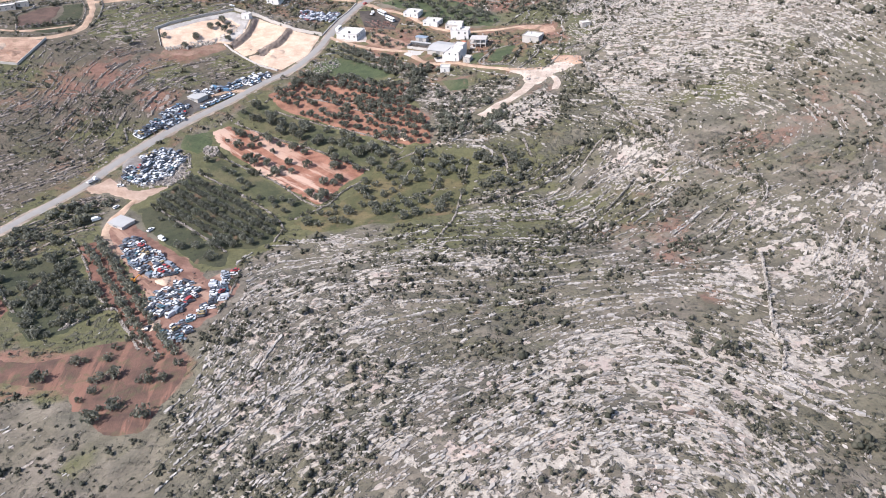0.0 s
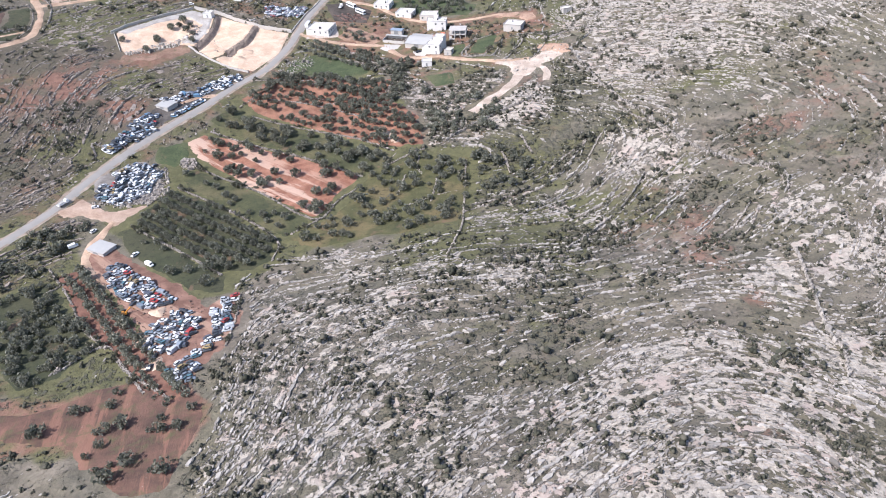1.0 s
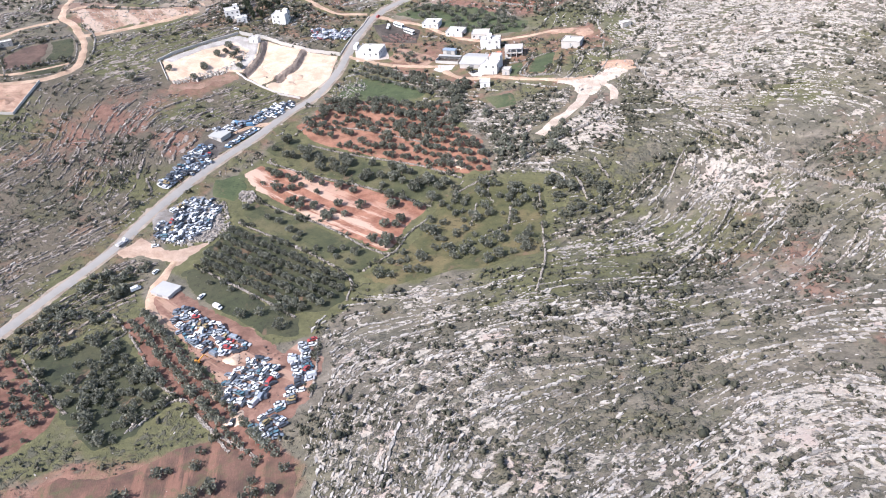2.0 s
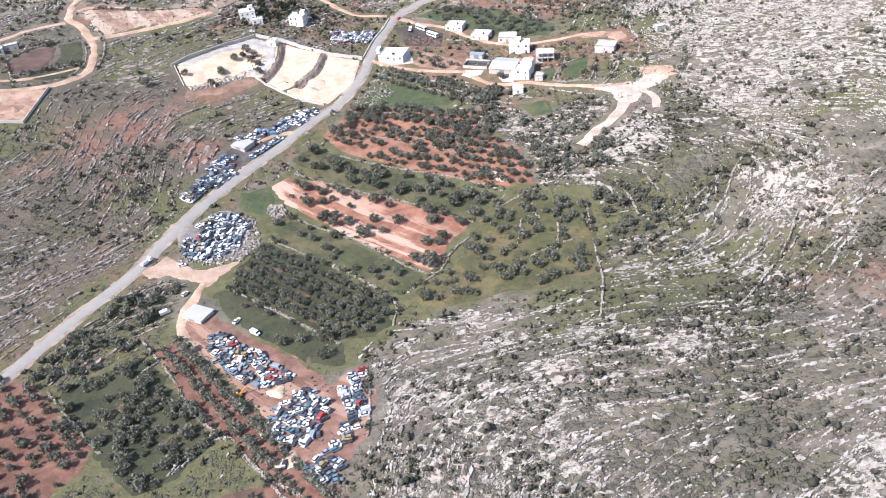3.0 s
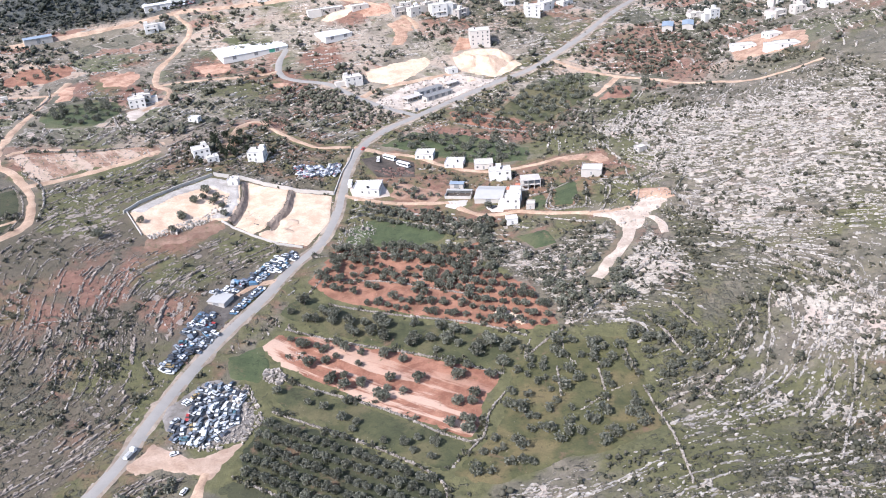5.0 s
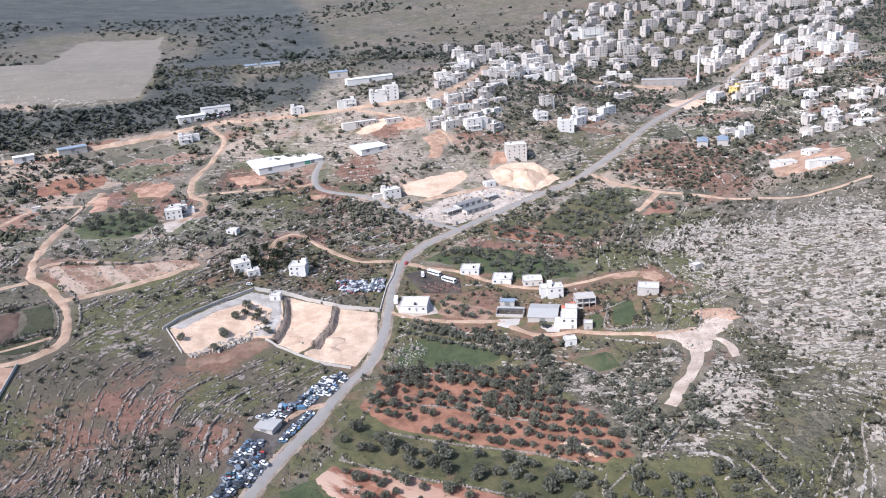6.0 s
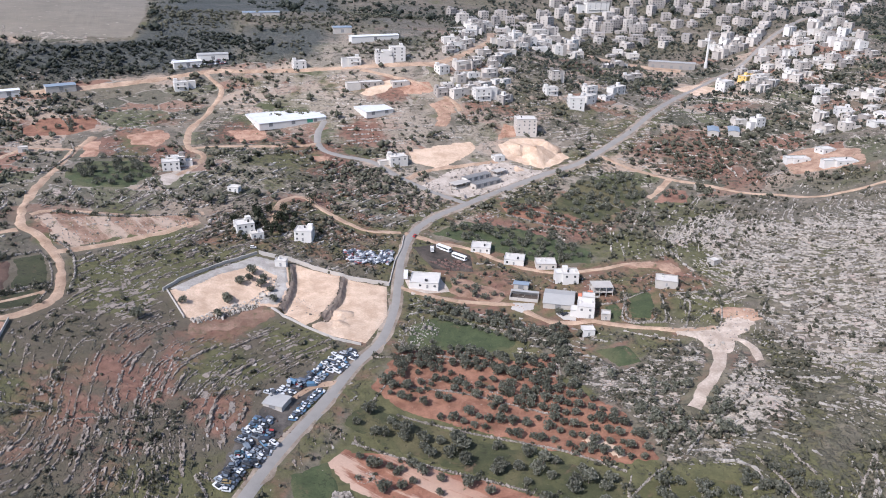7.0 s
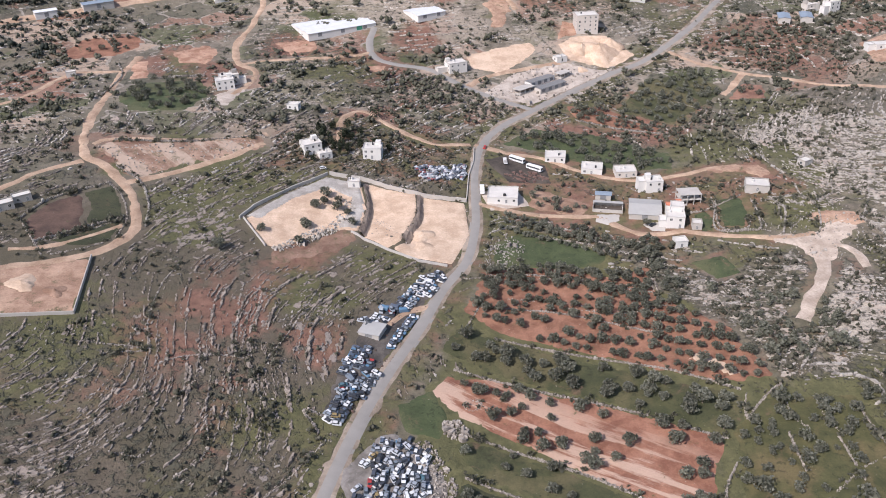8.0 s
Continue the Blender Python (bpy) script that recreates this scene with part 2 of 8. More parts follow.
def make_grass(name, dark, light, dry, weight=0.35):
    """Grazed or sown ground: tufts, dry patches, bare scrapes and stones."""
    s = Shade(name, 0.95)
    c = s.ramp(s.noise(0.10, 6, 0.68, 0.4), (0.36, dark), (0.62, light))
    c = s.mix(s.maths("MULTIPLY", s.step(s.noise(0.045, 5, 0.62, 0.3, 17), 0.46, 0.62), weight * 2), c, dry)
    c = s.vary(c, s.noise(1.3, 6, 0.75), 0.50, 1.50)
    c = s.mix(s.maths("MULTIPLY", s.step(s.noise(0.07, 6, 0.7, 0.5, 29), 0.57, 0.68), 0.75), c, (0.150, 0.094, 0.060))
    c = s.mix(s.maths("MULTIPLY", s.step(s.noise(0.35, 5, 0.65, 0.3, 37), 0.55, 0.66), 0.65), c, tuple(v * 0.55 for v in dark))
    c = s.mix(s.step(s.noise(0.6, 5, 0.66, 0.4, 3), 0.67, 0.74), c, (0.30, 0.265, 0.21))
    return s.done(c, s.noise(1.8, 5, 0.7), 0.6, 0.3)


def make_stone(name, dark, light):
    s = Shade(name, 0.92)
    c = s.ramp(s.island(), (0.0, dark), (0.6, light), (1.0, tuple(min(1, v * 1.15) for v in light)))
    c = s.vary(c, s.noise(0.9, 6, 0.7), 0.62, 1.3)
    return s.done(c, s.noise(3.0, 5, 0.7), 0.6, 0.12)


def make_leaves(name, a, b, c):
    s = Shade(name, 0.75)
    col = s.ramp(s.island(), (0.0, a), (0.55, b), (1.0, c))
    s.b.inputs["Specular IOR Level"].default_value = 0.15
    col = s.vary(s.vary(col, s.random(), 0.78, 1.22), s.noise(0.05, 3), 0.8, 1.2)
    through_leaf = s.t.nodes.new("ShaderNodeBsdfTranslucent")
    s.put(through_leaf.inputs["Color"], col)
    both = s.t.nodes.new("ShaderNodeMixShader")
    both.inputs[0].default_value = 0.42
    s.t.links.new(s.b.outputs[0], both.inputs[1])
    s.t.links.new(through_leaf.outputs[0], both.inputs[2])
    s.t.links.new(both.outputs[0], s.t.nodes["Material Output"].inputs["Surface"])
    return s.done(col)


def make_paint():
    """Car paint: mostly white and silver, some blue-grey, dark and red."""
    s = Shade("car_paint", 0.42)
    n = s.t.nodes.new("ShaderNodeValToRGB")
    n.color_ramp.interpolation = "CONSTANT"
    stops = ((0.0, (0.66, 0.67, 0.67)), (0.22, (0.46, 0.48, 0.50)), (0.33, (0.25, 0.28, 0.31)), (0.45, (0.075, 0.085, 0.105)), (0.60, (0.045, 0.05, 0.06)),
             (0.74, (0.17, 0.20, 0.23)), (0.84, (0.08, 0.16, 0.19)), (0.905, (0.36, 0.05, 0.045)), (0.915, (0.62, 0.64, 0.63)), (0.975, (0.30, 0.22, 0.10)))
    el = n.color_ramp.elements
    while len(el) < len(stops):
        el.new(0.5)
    for e, (p, col) in zip(el, stops):
        e.position, e.color = p, (*col, 1.0)
    s.put(n.inputs[0], s.random())
    rust = s.step(s.noise(0.8, 6, 0.7), 0.60, 0.70)
    return s.done(s.mix(rust, s.vary(n.outputs[0], s.noise(2.5, 5, 0.7), 0.75, 1.1), (0.16, 0.085, 0.05)))


def make_plaster(name="plaster", joined=False):
    """Rendered house walls: near-white, cream and bare concrete, by house; joined far houses keep the darker tones for
    cloud shade.
    """
    s = Shade(name, 0.9)
    c = s.ramp(s.maths("MULTIPLY_ADD", s.island(), 0.6, 0.4) if joined else s.random(), (0.0, (0.68, 0.655, 0.61)), (0.3, (0.57, 0.53, 0.475)), (0.65, (0.44, 0.40, 0.36)), (1.0, (0.28, 0.258, 0.236)))
    c = s.vary(c, s.noise(0.35, 5, 0.7), 0.82, 1.12)
    c = s.mix(s.step(s.stretched(0.5, 2.2, 0.35, 0, 5, 0.7), 0.60, 0.75), c, s.vary(c, s.noise(2.0, 4), 0.62, 0.85))
    return s.done(c, s.noise(4.0, 5, 0.7), 0.3, 0.03)


def make_sheet(name, colour, rough=0.55):
    """Corrugated sheet roofing with rust stains."""
    s = Shade(name, rough, 0.0)
    c = s.vary(colour, s.noise(0.3, 5, 0.6), 0.85, 1.12)
    c = s.mix(s.step(s.noise(0.5, 6, 0.7, 0.2, 8), 0.62, 0.76), c, tuple(v * 0.55 for v in colour))
    return s.done(c, s.stretched(2.0, 1.0, 0.02, 12, 1), 0.5, 0.05)


MAT_GROUND = make_ground()
MAT_RED = make_soil("terra_rossa", (0.165, 0.083, 0.055), (0.275, 0.150, 0.103), None, -35, 0.15, 0.1)
MAT_RED_STREAK = make_soil("terra_rossa_streaked", (0.185, 0.078, 0.047), (0.300, 0.145, 0.092), (0.50, 0.36, 0.270), -45, 0.35, 0.2, (0.747, 0.664, 213.0, 242.0))
MAT_RED_STONY = make_soil("stony_terra_rossa", (0.165, 0.076, 0.046), (0.285, 0.142, 0.090), None, -35, 0.45, 0.35)
MAT_DUST = make_soil("pale_earth", (0.44, 0.315, 0.220), (0.58, 0.440, 0.325), None, 20, 0.1)
MAT_PINK = make_soil("bulldozed_marl", (0.46, 0.325, 0.225), (0.62, 0.465, 0.340), None, 60, 0.15)
MAT_CHALK = make_soil("white_gravel", (0.34, 0.285, 0.235), (0.50, 0.43, 0.365), None, 60, 0.3)
MAT_CLEARED = make_soil("scraped_gravel", (0.32, 0.255, 0.200), (0.49, 0.405, 0.330), None, 40, 0.35, 0.15)
MAT_TRACK = make_soil("track_earth", (0.30, 0.200, 0.132), (0.46, 0.328, 0.230), None, 50, 0.3, 0.2)
MAT_VERGE = make_soil("gravel_verge", (0.20, 0.155, 0.115), (0.34, 0.275, 0.215), None, 50, 0.3, 0.5)
MAT_YARD = make_soil("trampled_red_earth", (0.135, 0.070, 0.048), (0.250, 0.140, 0.100), (0.34, 0.22, 0.155), -45, 0.15)
MAT_RUBBLE = make_soil("grey_rubble", (0.13, 0.115, 0.10), (0.26, 0.235, 0.21), None, 20, 0.5)
MAT_GRAVEL = make_soil("grey_gravel", (0.27, 0.245, 0.215), (0.42, 0.39, 0.35), None, 20, 0.2)
MAT_BROWN = make_soil("brown_earth", (0.20, 0.115, 0.075), (0.33, 0.215, 0.150), None, 20, 0.2, 0.3)
MAT_RED_DARK = make_soil("dark_terra_rossa", (0.115, 0.054, 0.036), (0.205, 0.105, 0.072), None, -35, 0.3, 0.3)
MAT_TERRACE = make_soil("terraced_red_earth", (0.072, 0.042, 0.030), (0.140, 0.074, 0.051), (0.21, 0.105, 0.070), -86, 0.25, 0.8)
MAT_APRON = make_soil("dusty_yard_earth", (0.30, 0.205, 0.145), (0.44, 0.325, 0.245), None, 20, 0.15)
MAT_PATCH = make_soil("stony_brown_earth", (0.16, 0.092, 0.062), (0.27, 0.170, 0.120), None, 20, 0.5, 0.7)
MAT_FALLOW = make_soil("dark_fallow_earth", (0.068, 0.042, 0.031), (0.125, 0.076, 0.055), None, 30, 0.1, 0.3)
MAT_LOT = make_soil("rubbly_brown_earth", (0.19, 0.110, 0.074), (0.36, 0.240, 0.170), (0.44, 0.34, 0.26), -60, 0.6, 0.7)
# cut faces coloured darker than the terraces, for the shade they stand in
MAT_CUT_SHADED = make_soil("shaded_earth_cut", (0.20, 0.150, 0.115), (0.36, 0.28, 0.215), None, 60, 0.3)
MAT_DUG = make_soil("dug_orange_earth", (0.26, 0.135, 0.085), (0.46, 0.29, 0.20), None, 25, 0.4, 0.4)
MAT_BROWN_PALE = make_soil("pale_brown_earth", (0.25, 0.148, 0.098), (0.43, 0.285, 0.198), None, 25, 0.35, 0.45)
MAT_GREEN = make_grass("winter_pasture", (0.038, 0.043, 0.018), (0.070, 0.072, 0.030), (0.125, 0.105, 0.052))
MAT_MEADOW = make_grass("yellowing_meadow", (0.048, 0.051, 0.019), (0.090, 0.086, 0.034), (0.155, 0.117, 0.055), 0.35)
MAT_CROP = make_grass("young_crop", (0.038, 0.052, 0.020), (0.066, 0.084, 0.034), (0.098, 0.098, 0.046), 0.35)
MAT_DEEPGREEN = make_grass("deep_green_pasture", (0.026, 0.031, 0.014), (0.050, 0.054, 0.024), (0.072, 0.066, 0.034), 0.2)
MAT_LIMESTONE = make_stone("limestone", (0.15, 0.134, 0.114), (0.36, 0.327, 0.286))
MAT_BEDSTONE = make_stone("weathered_bed_stone", (0.14, 0.121, 0.100), (0.40, 0.352, 0.300))
MAT_LEDGE = make_stone("lichened_ledge_stone", (0.150, 0.135, 0.115), (0.370, 0.338, 0.295))
MAT_FARBED = make_stone("pale_valley_stone", (0.20, 0.178, 0.150), (0.46, 0.415, 0.360))
MAT_HILLBED = make_stone("brown_bed_stone", (0.100, 0.082, 0.066), (0.270, 0.228, 0.188))
MAT_WALLSTONE = make_stone("field_stone", (0.15, 0.130, 0.108), (0.36, 0.318, 0.272))
MAT_OLIVE = make_leaves("olive_leaves", (0.110, 0.112, 0.081), (0.175, 0.177, 0.135), (0.248, 0.246, 0.195))
MAT_SHRUB = make_leaves("maquis_leaves", (0.068, 0.071, 0.052), (0.128, 0.126, 0.092), (0.196, 0.182, 0.138))
MAT_DARKTREE = make_leaves("dark_needles", (0.034, 0.042, 0.026), (0.062, 0.072, 0.046), (0.098, 0.108, 0.070))
MAT_FARWOOD = make_leaves("far_scrub_leaves", (0.041, 0.050, 0.041), (0.071, 0.081, 0.066), (0.115, 0.122, 0.096))
MAT_OILY = make_soil("oily_yard_ground", (0.045, 0.040, 0.036), (0.125, 0.108, 0.092), None, 20, 0.2)
MAT_FAROLIVE = make_leaves("far_olive_leaves", (0.089, 0.090, 0.063), (0.136, 0.135, 0.099), (0.189, 0.184, 0.140))
MAT_BARK = plain("olive_bark", (0.16, 0.125, 0.095), 0.95)
MAT_ASPHALT = plain("worn_asphalt", (0.255, 0.238, 0.214), 0.9, 0, 0.6, 0.2)
MAT_CONCRETE = plain("raw_concrete", (0.42, 0.39, 0.35), 0.9, 0, 0.8, 0.2)
MAT_PLASTER = make_plaster()
# cloud shade on the farthest houses is put into this darker plaster
MAT_PLASTER_FAR_SHADED = make_plaster("far_plaster_shaded", True)
MAT_WHITEWASH = plain("whitewash", (0.61, 0.59, 0.55), 0.85, 0, 0.8, 0.1)
MAT_ROOFTOP = plain("flat_roof_screed", (0.56, 0.53, 0.48), 0.95, 0, 0.6, 0.2)
MAT_SHEET_WHITE = make_sheet("white_roof_sheet", (0.64, 0.65, 0.645))
MAT_SHEET_GREY = make_sheet("grey_roof_sheet", (0.38, 0.37, 0.345))
MAT_SHEET_BLUE = make_sheet("blue_grey_roof_sheet", (0.23, 0.28, 0.33))
MAT_SHEET_DARK = make_sheet("dark_grey_roof_sheet", (0.20, 0.195, 0.185))
MAT_TILE = plain("clay_roof_tile", (0.42, 0.15, 0.09), 0.9, 0, 2.0, 0.2)
MAT_GLASS = plain("dark_window_glass", (0.028, 0.032, 0.036), 0.28, 0, 0.5, 0.3)
MAT_FRAME = plain("window_frame_paint", (0.55, 0.54, 0.52), 0.6)
MAT_DOOR = plain("green_sheet_door", (0.05, 0.26, 0.17), 0.6)
MAT_STEELDOOR = plain("grey_steel_door", (0.20, 0.20, 0.20), 0.6)
MAT_PAINT = make_paint()
MAT_TYRE = plain("tyre_rubber", (0.025, 0.025, 0.026), 0.9)
MAT_BUSWHITE = plain("bus_white", (0.72, 0.72, 0.70), 0.4, 0, 1.0, 0.12)
MAT_ORANGE = plain("machine_orange", (0.55, 0.24, 0.035), 0.5)
MAT_YELLOW = plain("ochre_render", (0.66, 0.46, 0.16), 0.85)
MAT_RUST = plain("rusty_scrap", (0.13, 0.085, 0.065), 0.85, 0.1, 1.5, 0.4)
MAT_SCRAP = plain("reddish_scrap_metal", (0.17, 0.105, 0.085), 0.85, 0.1, 1.5, 0.5)
MAT_TANK = plain("black_water_tank", (0.03, 0.03, 0.032), 0.5)
MAT_REDPAINT = plain("red_paint", (0.48, 0.04, 0.035), 0.45)
MAT_MANURE = make_soil("trodden_dung", (0.035, 0.028, 0.022), (0.085, 0.068, 0.054), None, 20, 0.05)
MAT_DARKPAINT = plain("dark_car_paint", (0.035, 0.038, 0.045), 0.4)

# ---- the lie of the land ----
SWELLS = [(-288 + 102 * i, 168 + 102 * j, 90.0) for j in range(5) for i in range(5)]
SWELLS += [(192.0 * i - 480, 720 + 192.0 * j, 168.0) for j in range(3) for i in range(6)]
SWELLS += [(420.0 * i - 720, 1380 + 300.0 * j, 312.0) for j in range(2) for i in range(4)]
SWELLS += [(x, y, 192.0) for x in (-504, 384) for y in (300, 540)] + [(x, 0, 168.0) for x in (-300, 0, 300)]
SWELL_HEIGHTS = [-3.0, -12.8, -1.4, 14.0, -7.0, 2.6, -4.0, -0.0, -7.8, 3.8, -22.4, -9.7, -10.4, -4.6, -8.8, 6.4, -3.8, -10.8, 1.1, -10.0, -12.4, -11.8, -5.2, 0.4, 12.4, -21.6, 30.5, -1.9, -58.9, 2.9, 6.4, -7.8, -32.5, -20.4, 63.2, -44.8, 25.2, 45.6, 22.4, 19.9, 17.5, -29.5, 21.2, 6.8, -11.5, -18.8, 6.4, 9.0, -4.2, 13.1, 26.8, -8.5, 14.8, 5.3, 38.4, -0.7, 21.2, 16.6]


# the nose of the rocky hill above the scrapyard, in more detail
KNOBS = [(-120 + 48 * i, 190 + 48 * j) for j in range(6) for i in range(6)]
KNOB_HEIGHTS = [-0.3, -1.6, 0.3, 4.0, 1.7, -2.1, 0.3, 2.2, -5.5, -7.0, 2.7, -0.9, -0.9, 1.1, 5.7, 1.1, 1.8, -0.9,
                0.5, -6.8, 4.3, 0.8, -5.2, 0.8, 3.4, 0.5, -2.7, -3.3, -3.4, 3.4, -4.0, 3.3, -0.8, 2.2, -0.5, 2.5]


def hill(x, y):
    """The smooth height of the land."""
    x, y = np.asarray(x, float), np.asarray(y, float)
    z = 0.5 - 6.96 * np.clip(x, -2000, 2000) / 500 + 35.8 * np.minimum(y, 3600 + (y - 3600) * 0.2) / 500
    for (cx, cy, r), h in zip(SWELLS, SWELL_HEIGHTS):
        z = z + h * np.exp(-((x - cx) ** 2 + (y - cy) ** 2) / (2 * r * r))
    for (cx, cy), h in zip(KNOBS, KNOB_HEIGHTS):
        z = z + h * np.exp(-((x - cx) ** 2 + (y - cy) ** 2) / (2 * 44.0 ** 2))
    far = np.clip((y - 1500) / 1080, 0, 1)
    return z + far * (35 * np.sin(x / 420 + 1.0) * np.sin(y / 570) + 24 * np.sin(x / 230 + y / 350))


def grain(x, y, size, seed=0):
    """Smooth random values from 0 to 1 on a lattice of that size."""
    u, v = np.asarray(x, float) / size + 17.3 * seed, np.asarray(y, float) / size - 9.1 * seed
    iu, iv = np.floor(u).astype(np.int64), np.floor(v).astype(np.int64)
    fu, fv = u - iu, v - iv
    fu, fv = fu * fu * (3 - 2 * fu), fv * fv * (3 - 2 * fv)

    def cell(a, b):
        h = (a * 374761393 + b * 668265263 + seed * 974711) & 0x7FFFFFFF
        h = ((h ^ (h >> 13)) * 1274126177) & 0x7FFFFFFF
        return ((h ^ (h >> 16)) & 0xFFFF) / 65535.0

    return (cell(iu, iv) * (1 - fu) + cell(iu + 1, iv) * fu) * (1 - fv) + (cell(iu, iv + 1) * (1 - fu) + cell(iu + 1, iv + 1) * fu) * fv


def fractal(x, y, size, seed=0, octaves=4):
    total, amp, norm = 0, 1.0, 0.0
    for k in range(octaves):
        total, norm = total + amp * grain(x, y, size / 2 ** k, seed + k), norm + amp
        amp *= 0.55
    return total / norm


def smooth(v, lo, hi):
    k = np.clip((np.asarray(v, float) - lo) / (hi - lo), 0, 1)
    return k * k * (3 - 2 * k)


def curve(points, gap=4.0, closed=False):
    """A rounded line through points, in steps of about gap metres."""
    p = [Vector(q) for q in points]
    n, out = len(p), []
    for i in range(n if closed else n - 1):
        a, b = p[i], p[(i + 1) % n]
        before = p[i - 1] if closed or i else a * 2 - b
        after = p[(i + 2) % n] if closed or i + 2 < n else b * 2 - a
        k = max(1, round((b - a).length / gap))
        for j in range(k):
            t = j / k
            out.append(0.5 * (2 * a + (b - before) * t + (2 * before - 5 * a + 4 * b - after) * t * t + (3 * a - before - 3 * b + after) * t ** 3))
    return np.array(out if closed else out + [p[-1]])


def edge(points, gap=2.0):
    """A closed outline with straight sides, in steps of about gap metres."""
    out = []
    for a, b in zip(points, [*points[1:], points[0]]):
        a, b = np.array(a, float), np.array(b, float)
        n = max(1, round(np.hypot(*(b - a)) / gap))
        out += [a + (b - a) * i / n for i in range(n)]
    return np.array(out)


def line_distance(x, y, pts, closed=False):
    d = np.full(np.shape(x), 1e9)
    n = len(pts)
    for i in range(n if closed else n - 1):
        ax, ay = pts[i]
        bx, by = pts[(i + 1) % n]
        vx, vy = bx - ax, by - ay
        t = np.clip(((x - ax) * vx + (y - ay) * vy) / (vx * vx + vy * vy + 1e-9), 0, 1)
        d = np.minimum(d, np.hypot(x - ax - t * vx, y - ay - t * vy))
    return d


def inside(x, y, pts):
    """Metres inside a closed outline (minus: outside)."""
    hit = np.zeros(np.shape(x), bool)
    n = len(pts)
    for i in range(n):
        ax, ay = pts[i]
        bx, by = pts[(i + 1) % n]
        cross = (ay > y) != (by > y)
        if by != ay:
            hit ^= cross & (x < (bx - ax) * (y - ay) / (by - ay) + ax)
    d = line_distance(x, y, pts, True)
    return np.where(hit, d, -d)


LAND, ROADS, SPOTS = {}, {}, []


def land(name, *points):
    LAND[name] = [(float(a), float(b)) for a, b in points]


def road(name, width, *points):
    ROADS[name] = (width, curve(points, 5.0))


def spot(kind, strength, r, *points):
    SPOTS.extend((kind, strength, r, a, b) for a, b in points)


# fields, yards and clearings
land("red_field", (-158, 473), (-147, 482), (-126, 475), (-99, 456), (-73, 436), (-52, 419), (-57, 411), (-66, 402), (-71, 390), (-78, 383), (-96, 401), (-114, 420), (-132, 441), (-149, 458))
land("upper_pasture", (-136, 511), (-118, 500), (-83, 474), (-53, 450), (-34, 439), (-40, 425), (-53, 420), (-91, 451), (-131, 481), (-146, 497))
land("red_orchard", (-130, 523), (-109, 546), (-82, 536), (-38, 510), (-17, 476), (-16, 442), (-38, 445), (-60, 461), (-88, 482), (-118, 503))
land("upper_orchard", (-112, 550), (-79, 550), (-48, 529), (-29, 532), (-35, 508), (-46, 496), (-63, 520), (-84, 533), (-108, 530), (-118, 538))
land("lower_pasture", (-156, 445), (-143, 444), (-110, 415), (-86, 389), (-77, 382), (-92, 368), (-101, 377), (-125, 403), (-150, 427))
land("grove", (-157, 428), (-125, 401), (-96, 367), (-96, 350), (-104, 342), (-120, 343), (-138, 360), (-170, 391), (-167, 407))
land("crop_strip", (-179, 390), (-168, 390), (-138, 360), (-116, 340), (-116, 325), (-133, 331), (-155, 354), (-172, 373))
land("meadow", (-49, 422), (-26, 434), (8, 425), (4, 385), (-5, 361), (-29, 354), (-44, 358), (-77, 355), (-91, 368), (-67, 386), (-55, 406))
land("row_orchard", (-200, 355), (-183, 325), (-173, 306), (-160, 294), (-147, 276), (-136, 260), (-120, 245), (-115, 252), (-125, 268), (-139, 288), (-152, 308), (-165, 328), (-179, 347), (-188, 359))
land("red_grove", (-262, 345), (-243, 340), (-235, 330), (-209, 298), (-214, 282), (-236, 262), (-268, 300))
land("hollow_pasture", (-235, 334), (-209, 347), (-199, 349), (-170, 304), (-163, 293), (-176, 277), (-190, 271), (-214, 301))
land("red_terrace", (-205, 262), (-177, 258), (-156, 268), (-137, 269), (-128, 258), (-112, 252), (-107, 238), (-112, 220), (-117, 204), (-135, 208), (-160, 236), (-205, 250))
land("green_plot", (-98, 574), (-80, 580), (-62, 571), (-45, 547), (-50, 540), (-72, 541), (-96, 548), (-104, 557))
land("red_plot", (-68, 606), (-58, 623), (-32, 596), (-43, 586), (-64, 599))
land("roadside_crop", (-61, 678), (-31, 698), (6, 684), (40, 641), (31, 619), (-4, 630), (-36, 664))
land("vegetable_plot", (-11, 527), (7, 526), (8, 509), (-4, 509))
land("garden_west", (13, 566), (21, 566), (22, 557), (15, 547), (9, 549))
land("garden_east", (32, 576), (45, 571), (39, 553), (31, 544), (21, 549), (28, 566))
land("walled_crop", (-295, 763), (-289, 792), (-262, 796), (-241, 790), (-236, 760), (-252, 732), (-286, 737))
land("loop_fallow", (-326, 606), (-315, 624), (-303, 631), (-299, 615), (-300, 598), (-318, 587))
land("loop_field", (-301, 632), (-288, 639), (-283, 626), (-281, 608), (-298, 599), (-297, 616))
land("loop_corner", (-314, 586), (-300, 594), (-281, 605), (-284, 588), (-296, 581))
land("far_red_field", (-342, 872), (-328, 896), (-287, 898), (-286, 874), (-304, 859), (-336, 856))
land("red_lot", (-264, 858), (-237, 871), (-227, 852), (-238, 828), (-258, 832))
land("orange_west", (-186, 862), (-156, 858), (-154, 841), (-177, 834))
land("orange_lane", (-291, 843), (-279, 846), (-278, 806), (-289, 802))
land("orange_spot", (-124, 802), (-110, 802), (-113, 791), (-124, 792))
land("orange_cut", (32, 820), (46, 847), (58, 840), (51, 826))
land("house_ground", (-234, 758), (-206, 791), (-207, 779), (-220, 750), (-229, 734))
land("roadside_orchard", (2, 728), (30, 722), (36, 712), (58, 688), (47, 673), (24, 690), (3, 708))
